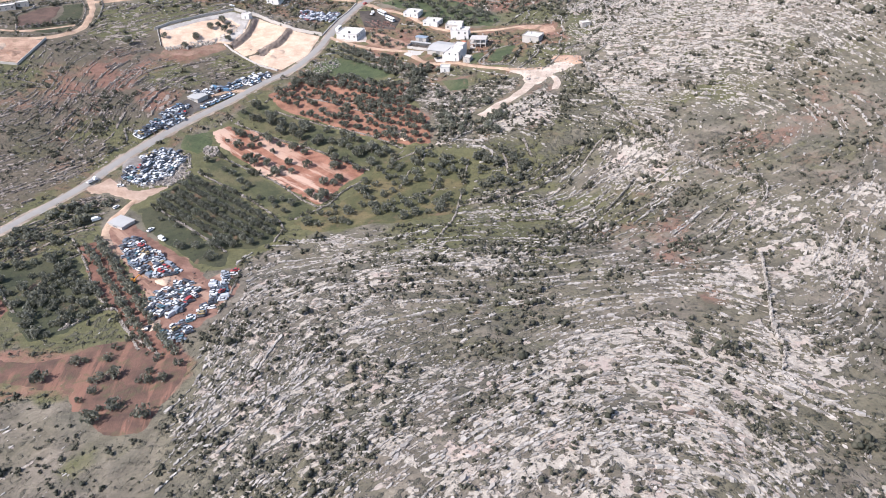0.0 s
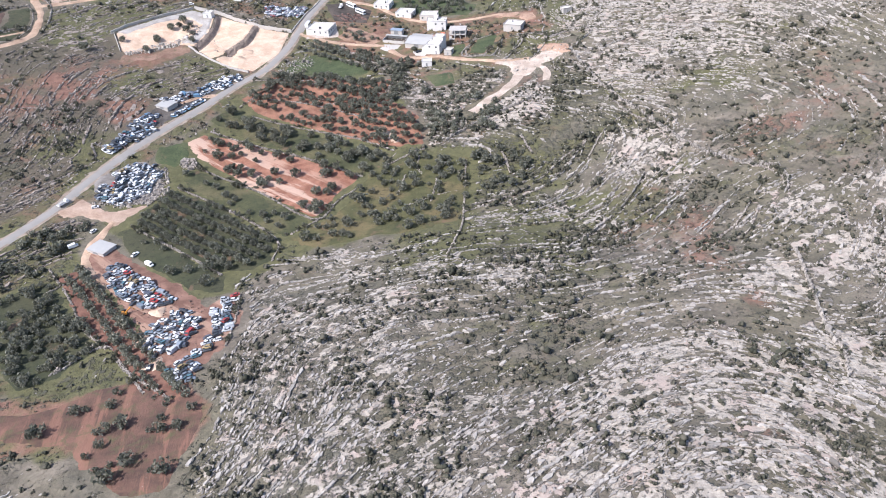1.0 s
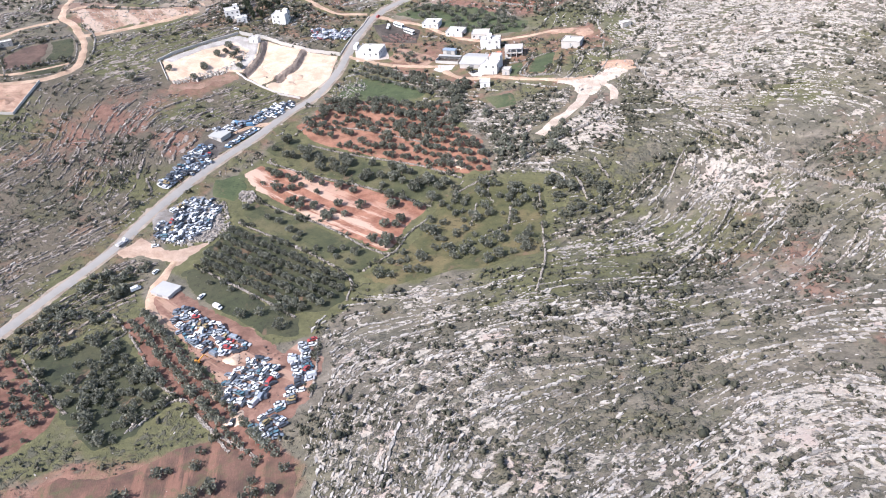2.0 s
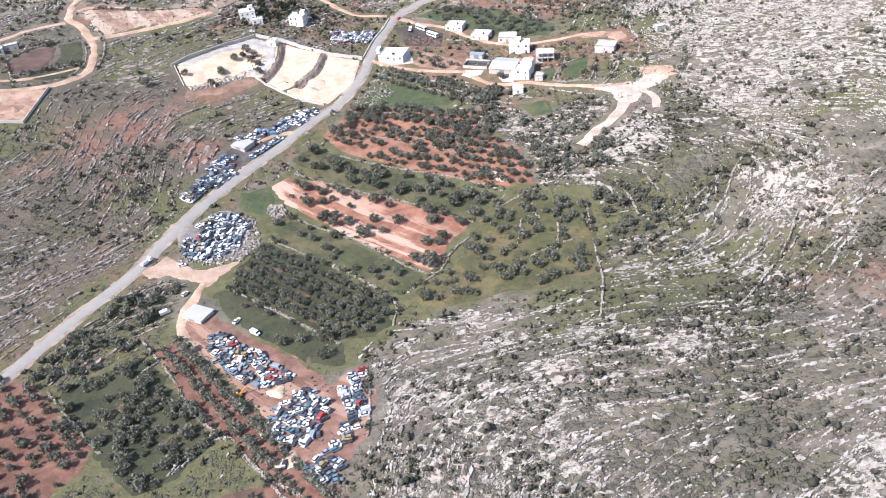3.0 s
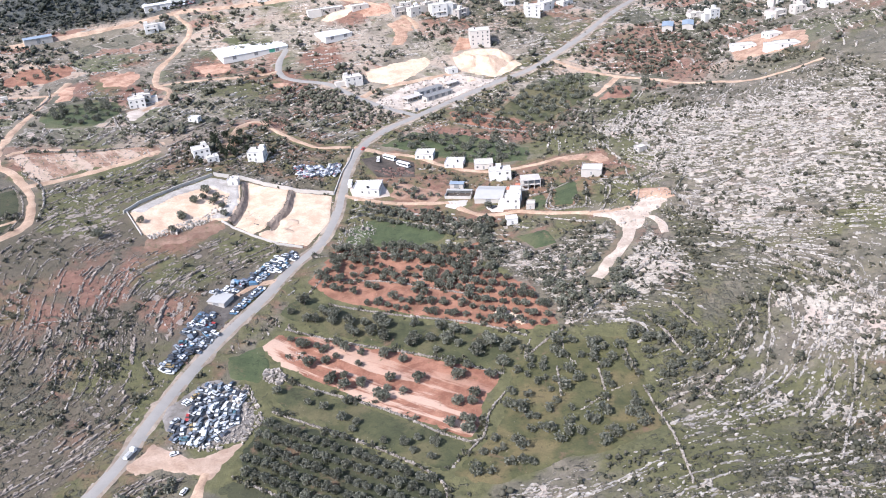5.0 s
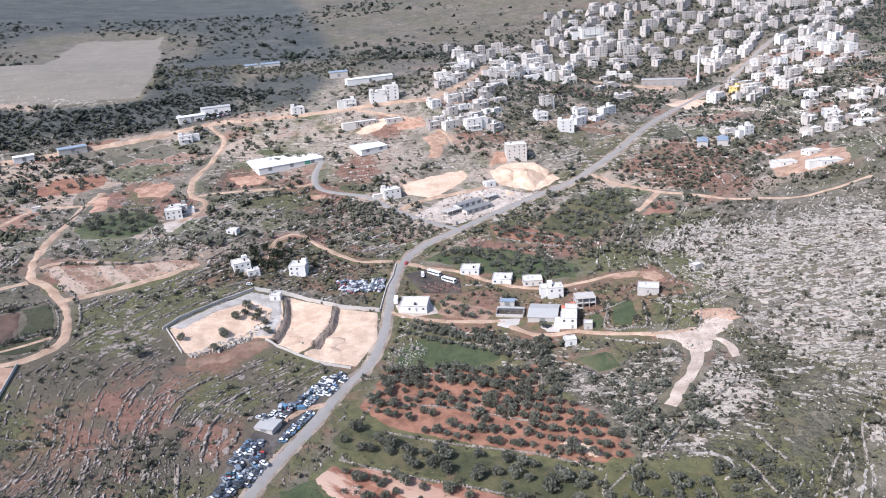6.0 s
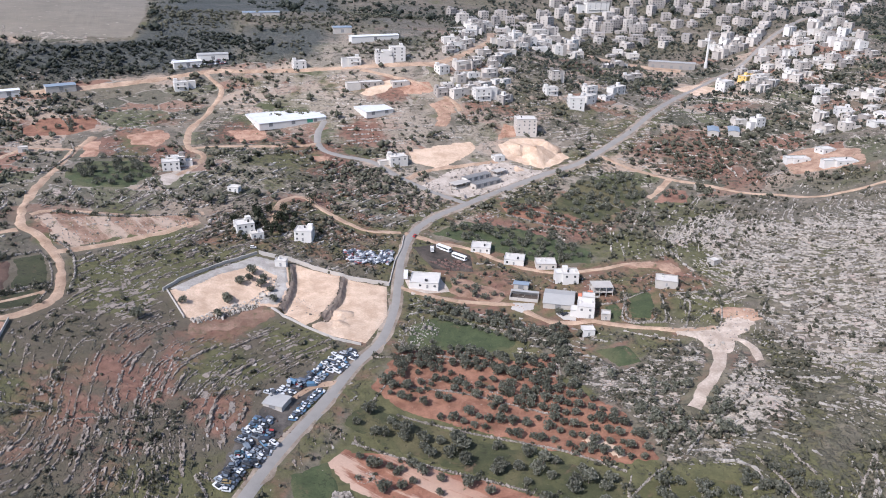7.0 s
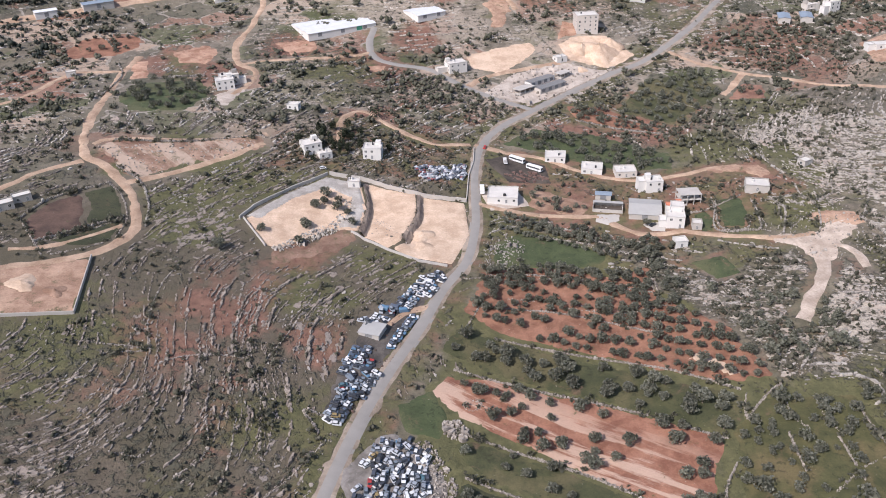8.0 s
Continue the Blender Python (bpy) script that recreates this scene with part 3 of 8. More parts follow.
land("red_patch", (143, 728), (154, 718), (142, 696), (118, 707))
land("east_orchard", (78, 757), (122, 756), (125, 722), (90, 698), (62, 684), (35, 714))
land("lot_west", (-301, 689), (-260, 688), (-206, 692), (-206, 676), (-247, 660), (-271, 646), (-284, 649))
land("lot_southwest", (-342, 564), (-292, 572), (-295, 529), (-342, 528))
land("site_pad", (-48, 808), (-22, 816), (10, 820), (13, 811), (3, 800), (-14, 787), (-30, 777), (-48, 789))
land("spoil_ground", (30, 814), (49, 825), (74, 821), (83, 802), (88, 791), (62, 776), (44, 782), (29, 793))
land("building_site", (-50, 752), (-20, 777), (4, 786), (27, 789), (47, 777), (60, 772), (48, 765), (13, 748), (-18, 732), (-42, 742))
land("clearing", (34, 533), (46, 530), (54, 525), (62, 527), (72, 532), (83, 525), (74, 516), (64, 511), (59, 504), (52, 499), (45, 506), (44, 514), (40, 522))
land("cut_bank", (64, 540), (76, 539), (88, 532), (86, 521), (76, 523), (66, 530))
land("yard_apron", (-214, 408), (-203, 418), (-188, 407), (-174, 409), (-166, 412), (-168, 407), (-174, 400), (-180, 391), (-186, 397), (-199, 404), (-209, 402))
land("scrapyard_earth", (-190, 370), (-178, 377), (-157, 355), (-134, 334), (-122, 317), (-113, 324), (-104, 307), (-106, 283), (-118, 266), (-127, 260), (-140, 286), (-160, 322), (-182, 353))
land("scrap_ground", (-202, 438), (-175, 456), (-166, 445), (-160, 422), (-169, 410), (-188, 413), (-198, 424))
land("strip_ground", (-203, 462), (-192, 488), (-182, 508), (-176, 522), (-160, 532), (-135, 558), (-128, 555), (-131, 547), (-148, 525), (-173, 489), (-197, 459))
land("enclosure", (-222, 604), (-173, 643), (-156, 637), (-127, 619), (-101, 611), (-108, 581), (-124, 559), (-151, 571), (-175, 590), (-194, 581), (-214, 578))
land("bus_yard", (-77, 660), (-60, 664), (-41, 648), (-46, 625), (-70, 631), (-74, 646))
land("forecourt", (-91, 624), (-68, 627), (-66, 604), (-90, 603))
land("farm_yard", (-36, 588), (-3, 574), (-5, 556), (-14, 558), (-34, 572), (-38, 579))
land("green_corner", (-172, 467), (-155, 474), (-153, 457), (-159, 447), (-171, 453))
land("brown_patch", (-214, 578), (-195, 579), (-175, 595), (-164, 585), (-188, 571), (-213, 564))
land("school_ground", (271, 960), (314, 974), (324, 948), (286, 931))
land("dug_lot_a", (-68, 912), (-54, 925), (-37, 931), (-30, 924), (-47, 907), (-63, 905))
land("dug_lot_b", (-33, 911), (-18, 922), (-2, 919), (0, 903), (-15, 898), (-30, 902))
land("dug_lot_c", (-12, 880), (7, 891), (12, 873), (-6, 843), (-16, 844), (-8, 866))
land("house_cut", (44, 612), (62, 610), (74, 602), (76, 588), (66, 584), (64, 598), (50, 604))
land("plot_east", (253, 748), (284, 752), (309, 721), (288, 688), (257, 699), (237, 706))

# the road, lanes and tracks
road("main", 7.4, (-360, 144), (-314, 235), (-283, 298), (-257, 344), (-238, 376), (-216, 407), (-204, 431), (-187, 461), (-170, 487), (-151.5, 512), (-133.5, 539), (-116, 560),
     (-103, 589), (-95, 617), (-86, 648), (-73, 677), (-53, 701), (-24, 722), (14, 746), (55, 767), (89, 781), (121, 802), (163, 835), (216, 886), (271, 935), (332, 979), (384, 1008), (474, 1080), (576, 1152))
road("north_lane", 5.2, (-202, 986), (-188, 947), (-200, 904), (-214, 868), (-217, 841), (-214, 822), (-205, 806), (-208, 785), (-222, 758))
road("cross_lane", 4, (-215, 822), (-192, 826), (-160, 824), (-124, 823), (-115, 828))
road("loop_lane", 5.6, (-286, 854), (-295, 823), (-301, 780), (-307, 727), (-307, 694), (-305, 674), (-296, 664), (-287, 649), (-278, 629), (-275, 610), (-276, 594), (-283, 583), (-295, 574), (-313, 568), (-348, 562), (-432, 564))
road("loop_branch", 4.2, (-295, 823), (-330, 826), (-350, 792), (-367, 774), (-420, 756))
road("bend_branch", 4.5, (-305, 667), (-318, 661), (-330, 653), (-342, 640), (-384, 606))
road("house_track", 4, (-162, 685), (-158, 704), (-151, 721), (-138, 725), (-126, 704), (-112, 688), (-102, 680), (-80, 679))
road("depot_lane", 5.5, (-22, 725), (-38, 738), (-52, 752), (-66, 770), (-80, 791), (-102, 802), (-115, 816), (-115, 841), (-106, 868))
road("east_track", 4.6, (116, 792), (128, 772), (139, 761), (152, 744), (173, 722), (186, 695), (202, 676), (214, 658), (230, 650), (270, 646))
road("east_spur", 5.2, (152, 744), (134, 726), (119, 715))
road("row_track", 4.8, (-77, 679), (-62, 668), (-38, 655), (-24, 637), (-10, 623), (7, 613), (30, 610), (49, 611), (64, 606))
road("farm_track", 4.4, (-96, 612), (-77, 600), (-55, 590), (-34, 582), (-28, 570), (-18, 558), (2, 552), (18, 541), (30, 534), (43, 527), (58, 523))
road("clearing_arm", 7.4, (58, 522), (52, 512), (44, 496), (33, 485), (23, 477), (14, 469))
road("clearing_spur", 4.4, (60, 513), (64, 508), (65, 500), (63, 490))
road("lot_lane", 4.2, (-302, 688), (-291, 694), (-244, 688), (-218, 691), (-204, 695))
road("lot_path", 5.0, (-284, 640), (-259, 650), (-228, 667), (-207, 683))
road("site_lane", 5.0, (-60, 761), (-48, 770), (-35, 777), (-6, 784), (22, 788))
road("town_lane", 15.0, (121, 1110), (162, 1117), (203, 1099), (261, 1063), (320, 1026))
road("plot_lane", 5.0, (-59, 957), (-36, 937), (-14, 920), (2, 897), (11, 880), (14, 866))
road("plot_path", 3.6, (-328, 580), (-314, 581), (-298, 588), (-280, 600))
road("strip_entrance", 5.0, (-165, 516), (-158, 522), (-150, 526), (-142, 526))
road("yard_track", 5.2, (-182, 397), (-186, 384), (-189, 372), (-186, 359), (-177, 345))
road("ridge_lane", 8.0, (-396, 924), (-288, 960), (-203, 986), (-166, 984), (-118, 973), (-64, 964), (-20, 958), (24, 960), (84, 1020), (121, 1108), (162, 1117), (203, 1099), (261, 1063), (320, 1026))

# where rock, red soil and grass come through on the hills
spot("rock", 0.9, 20, (112, 562), (132, 592), (152, 622), (122, 622), (152, 572), (172, 604), (104, 640), (136, 655), (180, 560), (110, 500), (60, 480), (84, 470))
spot("rock", 0.48, 13, (-230, 520), (-214, 546), (-252, 560), (-208, 498), (-240, 480), (-272, 520), (-192, 560), (-226, 440), (-250, 610), (-262, 585))
spot("rock", 1.0, 20, (32, 194), (48, 223), (50, 168), (84, 169), (17, 300))
spot("rock", 0.85, 18, (-22, 181), (-68, 282), (-41, 276), (23, 244), (-92, 298), (106, 396), (-85, 248), (145, 284), (120, 144))
spot("rock", 0.8, 14, (-72, 496), (-58, 483), (-34, 492), (-17, 503), (-28, 472), (-20, 454), (23, 255), (34, 266), (44, 363), (1, 244), (181, 331), (-16, 198))
spot("rock", 0.6, 29, (-42, 272), (14, 306), (132, 312), (206, 509), (161, 533), (180, 480), (72, 132), (54, 498), (24, 480))
spot("rock", 0.5, 48, (240, 528), (216, 576), (168, 624), (50, 60), (0, 132))
spot("rock", 0.85, 26, (142, 305), (146, 270), (115, 266), (42, 199), (55, 181), (77, 195), (20, 176), (114, 215), (181, 315), (71, 214))
spot("rock", 0.85, 13, (84, 418), (86, 384), (98, 382), (-49, 274), (-41, 290), (-58, 267), (-62, 286), (-6, 168), (-7, 240), (58, 344))
spot("bush", 1.0, 20, (15, 311), (99, 340), (47, 318), (26, 281), (146, 381), (-10, 229), (6, 199), (50, 478), (72, 486), (30, 508))
spot("bush", 0.85, 30, (-280, 420), (-310, 460), (-250, 450), (-230, 480), (-290, 500))
spot("grass", 0.7, 16, (96, 440), (42, 291), (150, 449), (35, 322))
spot("grass", 0.65, 24, (20, 540), (60, 550), (90, 575), (60, 640), (100, 620))
spot("bush", 0.6, 20, (-90, 310), (-60, 330), (-30, 320), (-70, 350), (-100, 285), (-20, 290), (-60, 300), (-10, 265))
spot("rock", 0.75, 17, (-80, 300), (-50, 322), (-92, 328), (-20, 312), (-60, 345), (-30, 250))
spot("soil", 0.6, 15, (-241, 534), (-230, 526), (-215, 542), (-257, 505), (-269, 516), (-198, 509), (-198, 570), (-270, 840), (-246, 828))
spot("soil", 0.75, 20, (-256, 827), (-234, 811), (-179, 850), (-123, 808), (-112, 785), (-40, 912), (-77, 841), (50, 676), (44, 693), (12, 688), (-4, 703), (190, 1007), (-133, 708), (-106, 674), (-277, 674))
spot("soil", 0.35, 26, (162, 385), (200, 409), (-299, 485), (60, 95), (6, 462), (-240, 330), (48, 720))
spot("grass", 0.55, 22, (32, 354), (37, 450), (-194, 541), (-163, 562), (-186, 630), (-251, 620), (48, 396), (-218, 462), (60, 360))
spot("grass", 0.6, 29, (17, 517), (-16, 342), (-300, 514), (72, 348), (-246, 672), (72, 480), (132, 672), (24, 720), (-144, 792))
spot("bush", 0.65, 24, (-6, 324), (48, 318), (72, 278), (-12, 246), (84, 348), (-114, 270), (-222, 360), (-36, 318), (30, 270), (6, 216))
spot("bush", 0.9, 54, (-72, 768), (-108, 756), (72, 876), (-180, 840), (-36, 528), (192, 768), (-360, 1032), (-240, 1080), (-120, 1056))

STEP = 2.0


def spaced(lo, hi, start, end, growth):
    """Coordinates from start to end, even between lo and hi and wider apart outside."""
    mid = list(np.arange(lo, hi + 0.1, STEP))
    left, right = [], []
    v = mid[0]
    while v > start:
        v -= STEP + growth * (mid[0] - v)
        left.append(v)
    v = mid[-1]
    while v < end:
        v += STEP + growth * (v - mid[-1])
        right.append(v)
    return np.array(left[::-1] + mid + right)


GX, GY = spaced(-316, 172, -4300, 4300, 0.04), spaced(152, 656, -1500, 4750, 0.035)
gx, gy = np.meshgrid(GX, GY)
calm = np.zeros(gx.shape)
for outline in LAND.values():
    a = np.array(outline)
    near = (gx > a[:, 0].min() - 9) & (gx < a[:, 0].max() + 9) & (gy > a[:, 1].min() - 9) & (gy < a[:, 1].max() + 9)
    calm[near] = np.maximum(calm[near], smooth(inside(gx[near], gy[near], outline), -4, -0.5))
for width, pts in ROADS.values():
    near = (gx > pts[:, 0].min() - 12) & (gx < pts[:, 0].max() + 12) & (gy > pts[:, 1].min() - 12) & (gy < pts[:, 1].max() + 12)
    calm[near] = np.maximum(calm[near], 1 - smooth(line_distance(gx[near], gy[near], pts), width / 2 + 1, width / 2 + 5))
base = hill(gx, gy)
# the strike of the rock beds, in degrees from the east, on the open hill, the eastern slope and the rocky nose
STRIKE_WEST = [(-303, 474, 17), (-282, 461, 24), (-274, 446, 37), (-258, 447, 50), (-247, 460, 55), (-244, 456, 80), (-237, 449, 75), (-225, 441, 53), (-209, 443, 42), (-223, 487, 99),
               (-218, 457, 80), (-265, 520, 90), (-257, 559, 74), (-241, 589, 46), (-180, 554, 38), (-169, 544, 38), (-200, 531, 58), (-272, 468, 60), (-296, 451, 28), (-192, 516, 51), (-229, 522, 93)]
STRIKE_EAST = [(50, 364, 20), (51, 352, 36), (60, 342, 46), (32, 326, 169), (25, 309, 166), (15, 305, 172), (59, 316, 11), (75, 310, 30), (12, 368, 179), (95, 359, 39), (83, 363, 43), (126, 540, 159),
               (127, 451, 150), (167, 580, 147), (176, 514, 145)]
STRIKE_NOSE = [(-65, 341, 171), (-41, 353, 164), (-15, 335, 37), (-79, 282, 53), (-44, 276, 2), (5, 289, 164), (-86, 256, 77), (-53, 193, 32), (-37, 201, 24), (-41, 172, 44), (12, 206, 64), (2, 183, 24), (68, 240, 23),
               (77, 238, 134), (83, 179, 122), (46, 231, 3), (76, 195, 161), (-15, 186, 35), (114, 199, 142), (128, 214, 18), (34, 170, 24), (-27, 173, 62), (18, 312, 175), (-52, 327, 165)]


def bed_field():
    """Metres across the beds of rock: a smooth field whose level lines run along the strike, rising uphill."""
    at = np.array(STRIKE_WEST + STRIKE_EAST + STRIKE_NOSE, float)
    e = 2.0
    up = np.stack([hill(at[:, 0] + e, at[:, 1]) - hill(at[:, 0] - e, at[:, 1]), hill(at[:, 0], at[:, 1] + e) - hill(at[:, 0], at[:, 1] - e)], -1) / (2 * e)
    a = np.radians(at[:, 2])
    want = np.stack([-np.sin(a), np.cos(a)], -1)
    want *= np.sign((want * up).sum(1))[:, None]
    knots = np.array([(u, v) for u in range(-400, 261, 44) for v in range(100, 741, 44)], float)
    r = 46.0
    d = at[:, None, :2] - knots[None]
    g = np.exp(-(d ** 2).sum(-1) / (2 * r * r))
    rows = np.concatenate([-g * d[..., 0] / r ** 2, -g * d[..., 1] / r ** 2])
    goal = np.concatenate([want[:, 0] - 4.5 * up[:, 0], want[:, 1] - 4.5 * up[:, 1]])
    w = np.linalg.solve(rows.T @ rows + 2e-5 * np.eye(len(knots)), rows.T @ goal)
    out = 4.5 * base
    near = (gx > -560) & (gx < 420) & (gy > -60) & (gy < 900)
    px, py, total = gx[near], gy[near], out[near]
    for (u, v), h in zip(knots, w):
        total = total + h * np.exp(-((px - u) ** 2 + (py - v) ** 2) / (2 * r * r))
    out[near] = total
    return out


across_beds = bed_field()
# beds weather into steps along the strike
BED = 5.0
k = across_beds / BED + 3.0 * (fractal(gx, gy, 60, 3) - 0.5) + 1.1 * (fractal(gx, gy, 15, 4) - 0.5)
bed_count = k
steps = (np.floor(k) + smooth(k - np.floor(k), 0.62, 0.98) - k + 0.35) * 1.15
east = np.exp(-(((gx - 110) / 75) ** 2 + ((gy - 440) / 85) ** 2))
stepped = smooth(fractal(gx, gy, 70, 8), 0.34, 0.52) * (1 - 0.85 * east) * smooth(-gy, -760, -640)
rough = 1.5 * (fractal(gx, gy, 16, 5) - 0.5) + 0.9 * (fractal(gx, gy, 5, 11, 3) - 0.5)
gz = base + (1 - calm) * (0.85 * stepped * steps + rough)
riser = ((k - np.floor(k)) > 0.60) * stepped * (1 - calm)
# cut steps between the three terraces of the walled enclosure
CUTS = [[(-155, 634), (-156, 614), (-160, 600), (-165, 588)], [(-126, 622), (-129, 610), (-132, 600), (-144, 581)]]


def cut_lift(x, y):
    """How far the ground is raised behind each cut and lowered before it."""
    out = np.zeros(np.shape(x))
    for pts in CUTS:
        d = line_distance(x, y, pts)
        side = np.sign(np.interp(y, [q[1] for q in pts[::-1]], [q[0] for q in pts[::-1]]) - x)
        ends = smooth(y, pts[-1][1] - 9, pts[-1][1] + 3) * smooth(-y, -pts[0][1] - 3, -pts[0][1] + 3)
        out = out + side * 2.1 * np.exp(-d / 9.0) * ends
    return out


gz = gz + cut_lift(gx, gy)

cover = np.zeros((*gx.shape, 4))
cover[..., 2] = 0.34 + 0.13 * smooth(-gy, -440, -380) * smooth(gx, -120, -80) + 0.50 * (fractal(gx, gy, 46, 21) - 0.5) + 0.20 * (riser - 0.35)
cover[..., 3] = 0.5 + 0.5 * (fractal(gx, gy, 38, 31) - 0.5)
cover[..., 0] = np.clip(1.6 * (fractal(gx, gy, 55, 41) - 0.58), 0, 0.5)
cover[..., 1] = np.clip(1.6 * (fractal(gx, gy, 48, 51) - 0.52), 0, 0.5)
index = {"soil": 0, "grass": 1, "rock": 2, "bush": 3}
for kind, strength, r, cx, cy in SPOTS:
    near = (abs(gx - cx) < 3 * r) & (abs(gy - cy) < 3 * r)
    wobble = r * (0.6 + 0.8 * fractal(gx[near], gy[near], r * 0.7, 61))
    cover[near, index[kind]] = np.maximum(cover[near, index[kind]], strength * np.exp(-((gx[near] - cx) ** 2 + (gy[near] - cy) ** 2) / (2 * wobble ** 2)))
# the bare dry hill and the wooded slopes across the valley, kept dark for cloud shade
across = np.maximum(smooth(gy, 1080, 1320) * smooth(-gx, -72, 96), smooth(gy, 940, 1000) * smooth(-gx, 120, 210))
dry = np.exp(-((gx + 372) ** 2 / 156 ** 2 + (gy - 1560) ** 2 / 204 ** 2))
cover[..., 3] = np.maximum(cover[..., 3], across * (1 - dry))
cover[..., 2] *= 1 - 0.35 * across
cover[..., 3] *= 1 - np.exp(-((gx + 345) ** 2 / 90 ** 2 + (gy - 1180) ** 2 / 190 ** 2))
def paint(outline, soft, **shares):
    """Land cover changed inside an outline, with a ragged soft edge."""
    d = inside(gx, gy, outline) + (8 + 2 * soft) * (fractal(gx, gy, 8 + soft, 77) - 0.5)
    k = smooth(d, -soft, soft)
    for kind, v in shares.items():
        cover[..., index[kind]] = cover[..., index[kind]] * (1 - k) + v * k


paint([(-192, 411), (-157, 476), (-129, 523), (-108, 548), (-34, 514), (3, 466), (18, 420), (-6, 353), (-52, 359), (-96, 347), (-104, 335), (-117, 318), (-134, 324), (-162, 356), (-185, 387)], 4, grass=0.62, rock=0.22, soil=0.12, bush=0.45)
paint([(-260, 300), (-250, 363), (-211, 399), (-190, 381), (-186, 352), (-118, 262), (-140, 225), (-215, 235)], 5, grass=0.55, rock=0.15, soil=0.3, bush=0.75)
paint([(-250, 250), (-190, 268), (-120, 268), (-105, 240), (-112, 226), (-160, 234), (-250, 236)], 5, grass=0.3, rock=0.1, soil=0.6, bush=0.7)
# pale slabs in thin grass above the enclosure
paint([(-270, 590), (-262, 640), (-205, 675), (-180, 655), (-222, 612), (-230, 575)], 7, grass=0.55, rock=0.52, soil=0.15, bush=0.4)
# broken pale rock on the far eastern slope
paint([(121, 627), (181, 624), (240, 566), (168, 449), (142, 476), (100, 474), (92, 525)], 20, grass=0.30, rock=0.58, soil=0.16, bush=0.4)
# rough ground round the houses and the farm
paint([(-100, 600), (-75, 672), (-30, 668), (20, 622), (80, 612), (84, 560), (30, 540), (-30, 548), (-60, 575)], 6, grass=0.38, rock=0.40, soil=0.54, bush=0.55)
paint([(-130, 560), (-100, 600), (-60, 575), (-36, 545), (-36, 512), (-100, 545)], 5, grass=0.55, rock=0.36, soil=0.42, bush=0.5)
paint([(-215, 650), (-190, 700), (-140, 725), (-85, 690), (-98, 632), (-150, 645), (-172, 652)], 6, grass=0.42, rock=0.42, soil=0.46, bush=0.7)
# the rocky nose above the scrapyard and the pale sheets of rock behind it
paint([(-102, 273), (-76, 292), (-25, 288), (7, 258), (14, 221), (-14, 185), (-47, 158), (-90, 165), (-100, 222)], 14, grass=0.14, rock=0.78, soil=0.10, bush=0.82)
paint([(14, 221), (36, 240), (78, 240), (98, 212), (97, 177), (90, 146), (-23, 150), (-7, 183)], 14, grass=0.06, rock=0.84, soil=0.18, bush=0.6)
paint([(-15, 281), (47, 283), (50, 242), (14, 221), (0, 237), (-12, 223), (-28, 241)], 16, grass=0.30, rock=0.34, soil=0.14, bush=0.75)
# thin stony scrub between the orchard and the clearing
paint([(-20, 524), (9, 516), (40, 517), (92, 503), (60, 452), (22, 425), (-13, 437), (-26, 447), (-25, 486)], 5, grass=0.12, rock=0.78, soil=0.25, bush=0.85)
paint([(24, 482), (60, 482), (62, 462), (40, 452), (18, 456)], 5, rock=0.92, bush=0.6)
paint([(16, 438), (56, 448), (88, 458), (99, 450), (59, 400), (3, 417)], 8, grass=0.32, rock=0.30, soil=0.15, bush=0.8)
paint([(74, 515), (88, 488), (94, 446), (95, 426), (78, 420), (64, 441), (58, 476)], 5, grass=0.42, rock=0.40, soil=0.1, bush=0.95)
paint([(8, 433), (43, 429), (72, 420), (90, 429), (69, 408), (43, 397), (14, 382), (2, 379)], 5, grass=0.60, rock=0.25, soil=0.1, bush=0.85)
paint([(77, 394), (94, 420), (110, 402), (113, 365), (101, 356), (80, 370)], 5, grass=0.35, rock=0.80, soil=0.05, bush=0.55)
paint([(135, 368), (164, 378), (209, 375), (186, 330), (161, 342), (148, 352)], 9, grass=0.34, rock=0.38, soil=0.26, bush=0.65)
paint([(-20, 548), (30, 540), (44, 520), (9, 516), (-20, 524)], 4, grass=0.4, rock=0.55, soil=0.35, bush=0.5)
# the bare dry hillside across the valley, and the woods below it, partly dark for cloud shade
DRY_HILL = [(-440, 1138), (-420, 1640), (-286, 1660), (-257, 1103), (-274, 1059), (-324, 1040), (-430, 1039)]
paint(DRY_HILL, 9, grass=0.1, rock=0.42, soil=0.1, bush=0.0)
paint([(-430, 1020), (-323, 1033), (-247, 1053), (-157, 1061), (-229, 1003), (-338, 956), (-430, 930)], 8, grass=0.1, rock=0.15, soil=0.1, bush=1.0)
# reddish ground under the valley groves beyond the farm
paint([(134, 804), (179, 830), (233, 846), (248, 777), (231, 724), (190, 705), (165, 749), (144, 783)], 8, grass=0.25, rock=0.15, soil=0.48, bush=0.55)
paint([(8, 721), (79, 740), (106, 737), (101, 695), (49, 667), (0, 700)], 6, grass=0.36, rock=0.25, soil=0.45, bush=0.5)
# thin spring grass over the eastern slope
cover[..., 1] = np.minimum(cover[..., 1] + 0.20 * smooth(gx, -30, 20) * smooth(gy, 285, 320) * smooth(-gy, -500, -450) * (0.5 + fractal(gx, gy, 25, 83)), 0.9)
cover[..., 2] *= 1 - 0.55 * calm
cover[..., 3] *= 1 - 0.5 * calm
near_road = smooth(-line_distance(gx, gy, ROADS["main"][1]), -20, -9) * (gy < 900)
for kind, v in (("grass", 0.46), ("soil", 0.36), ("rock", 0.42), ("bush", 0.55)):
    cover[..., index[kind]] = cover[..., index[kind]] * (1 - near_road) + v * near_road
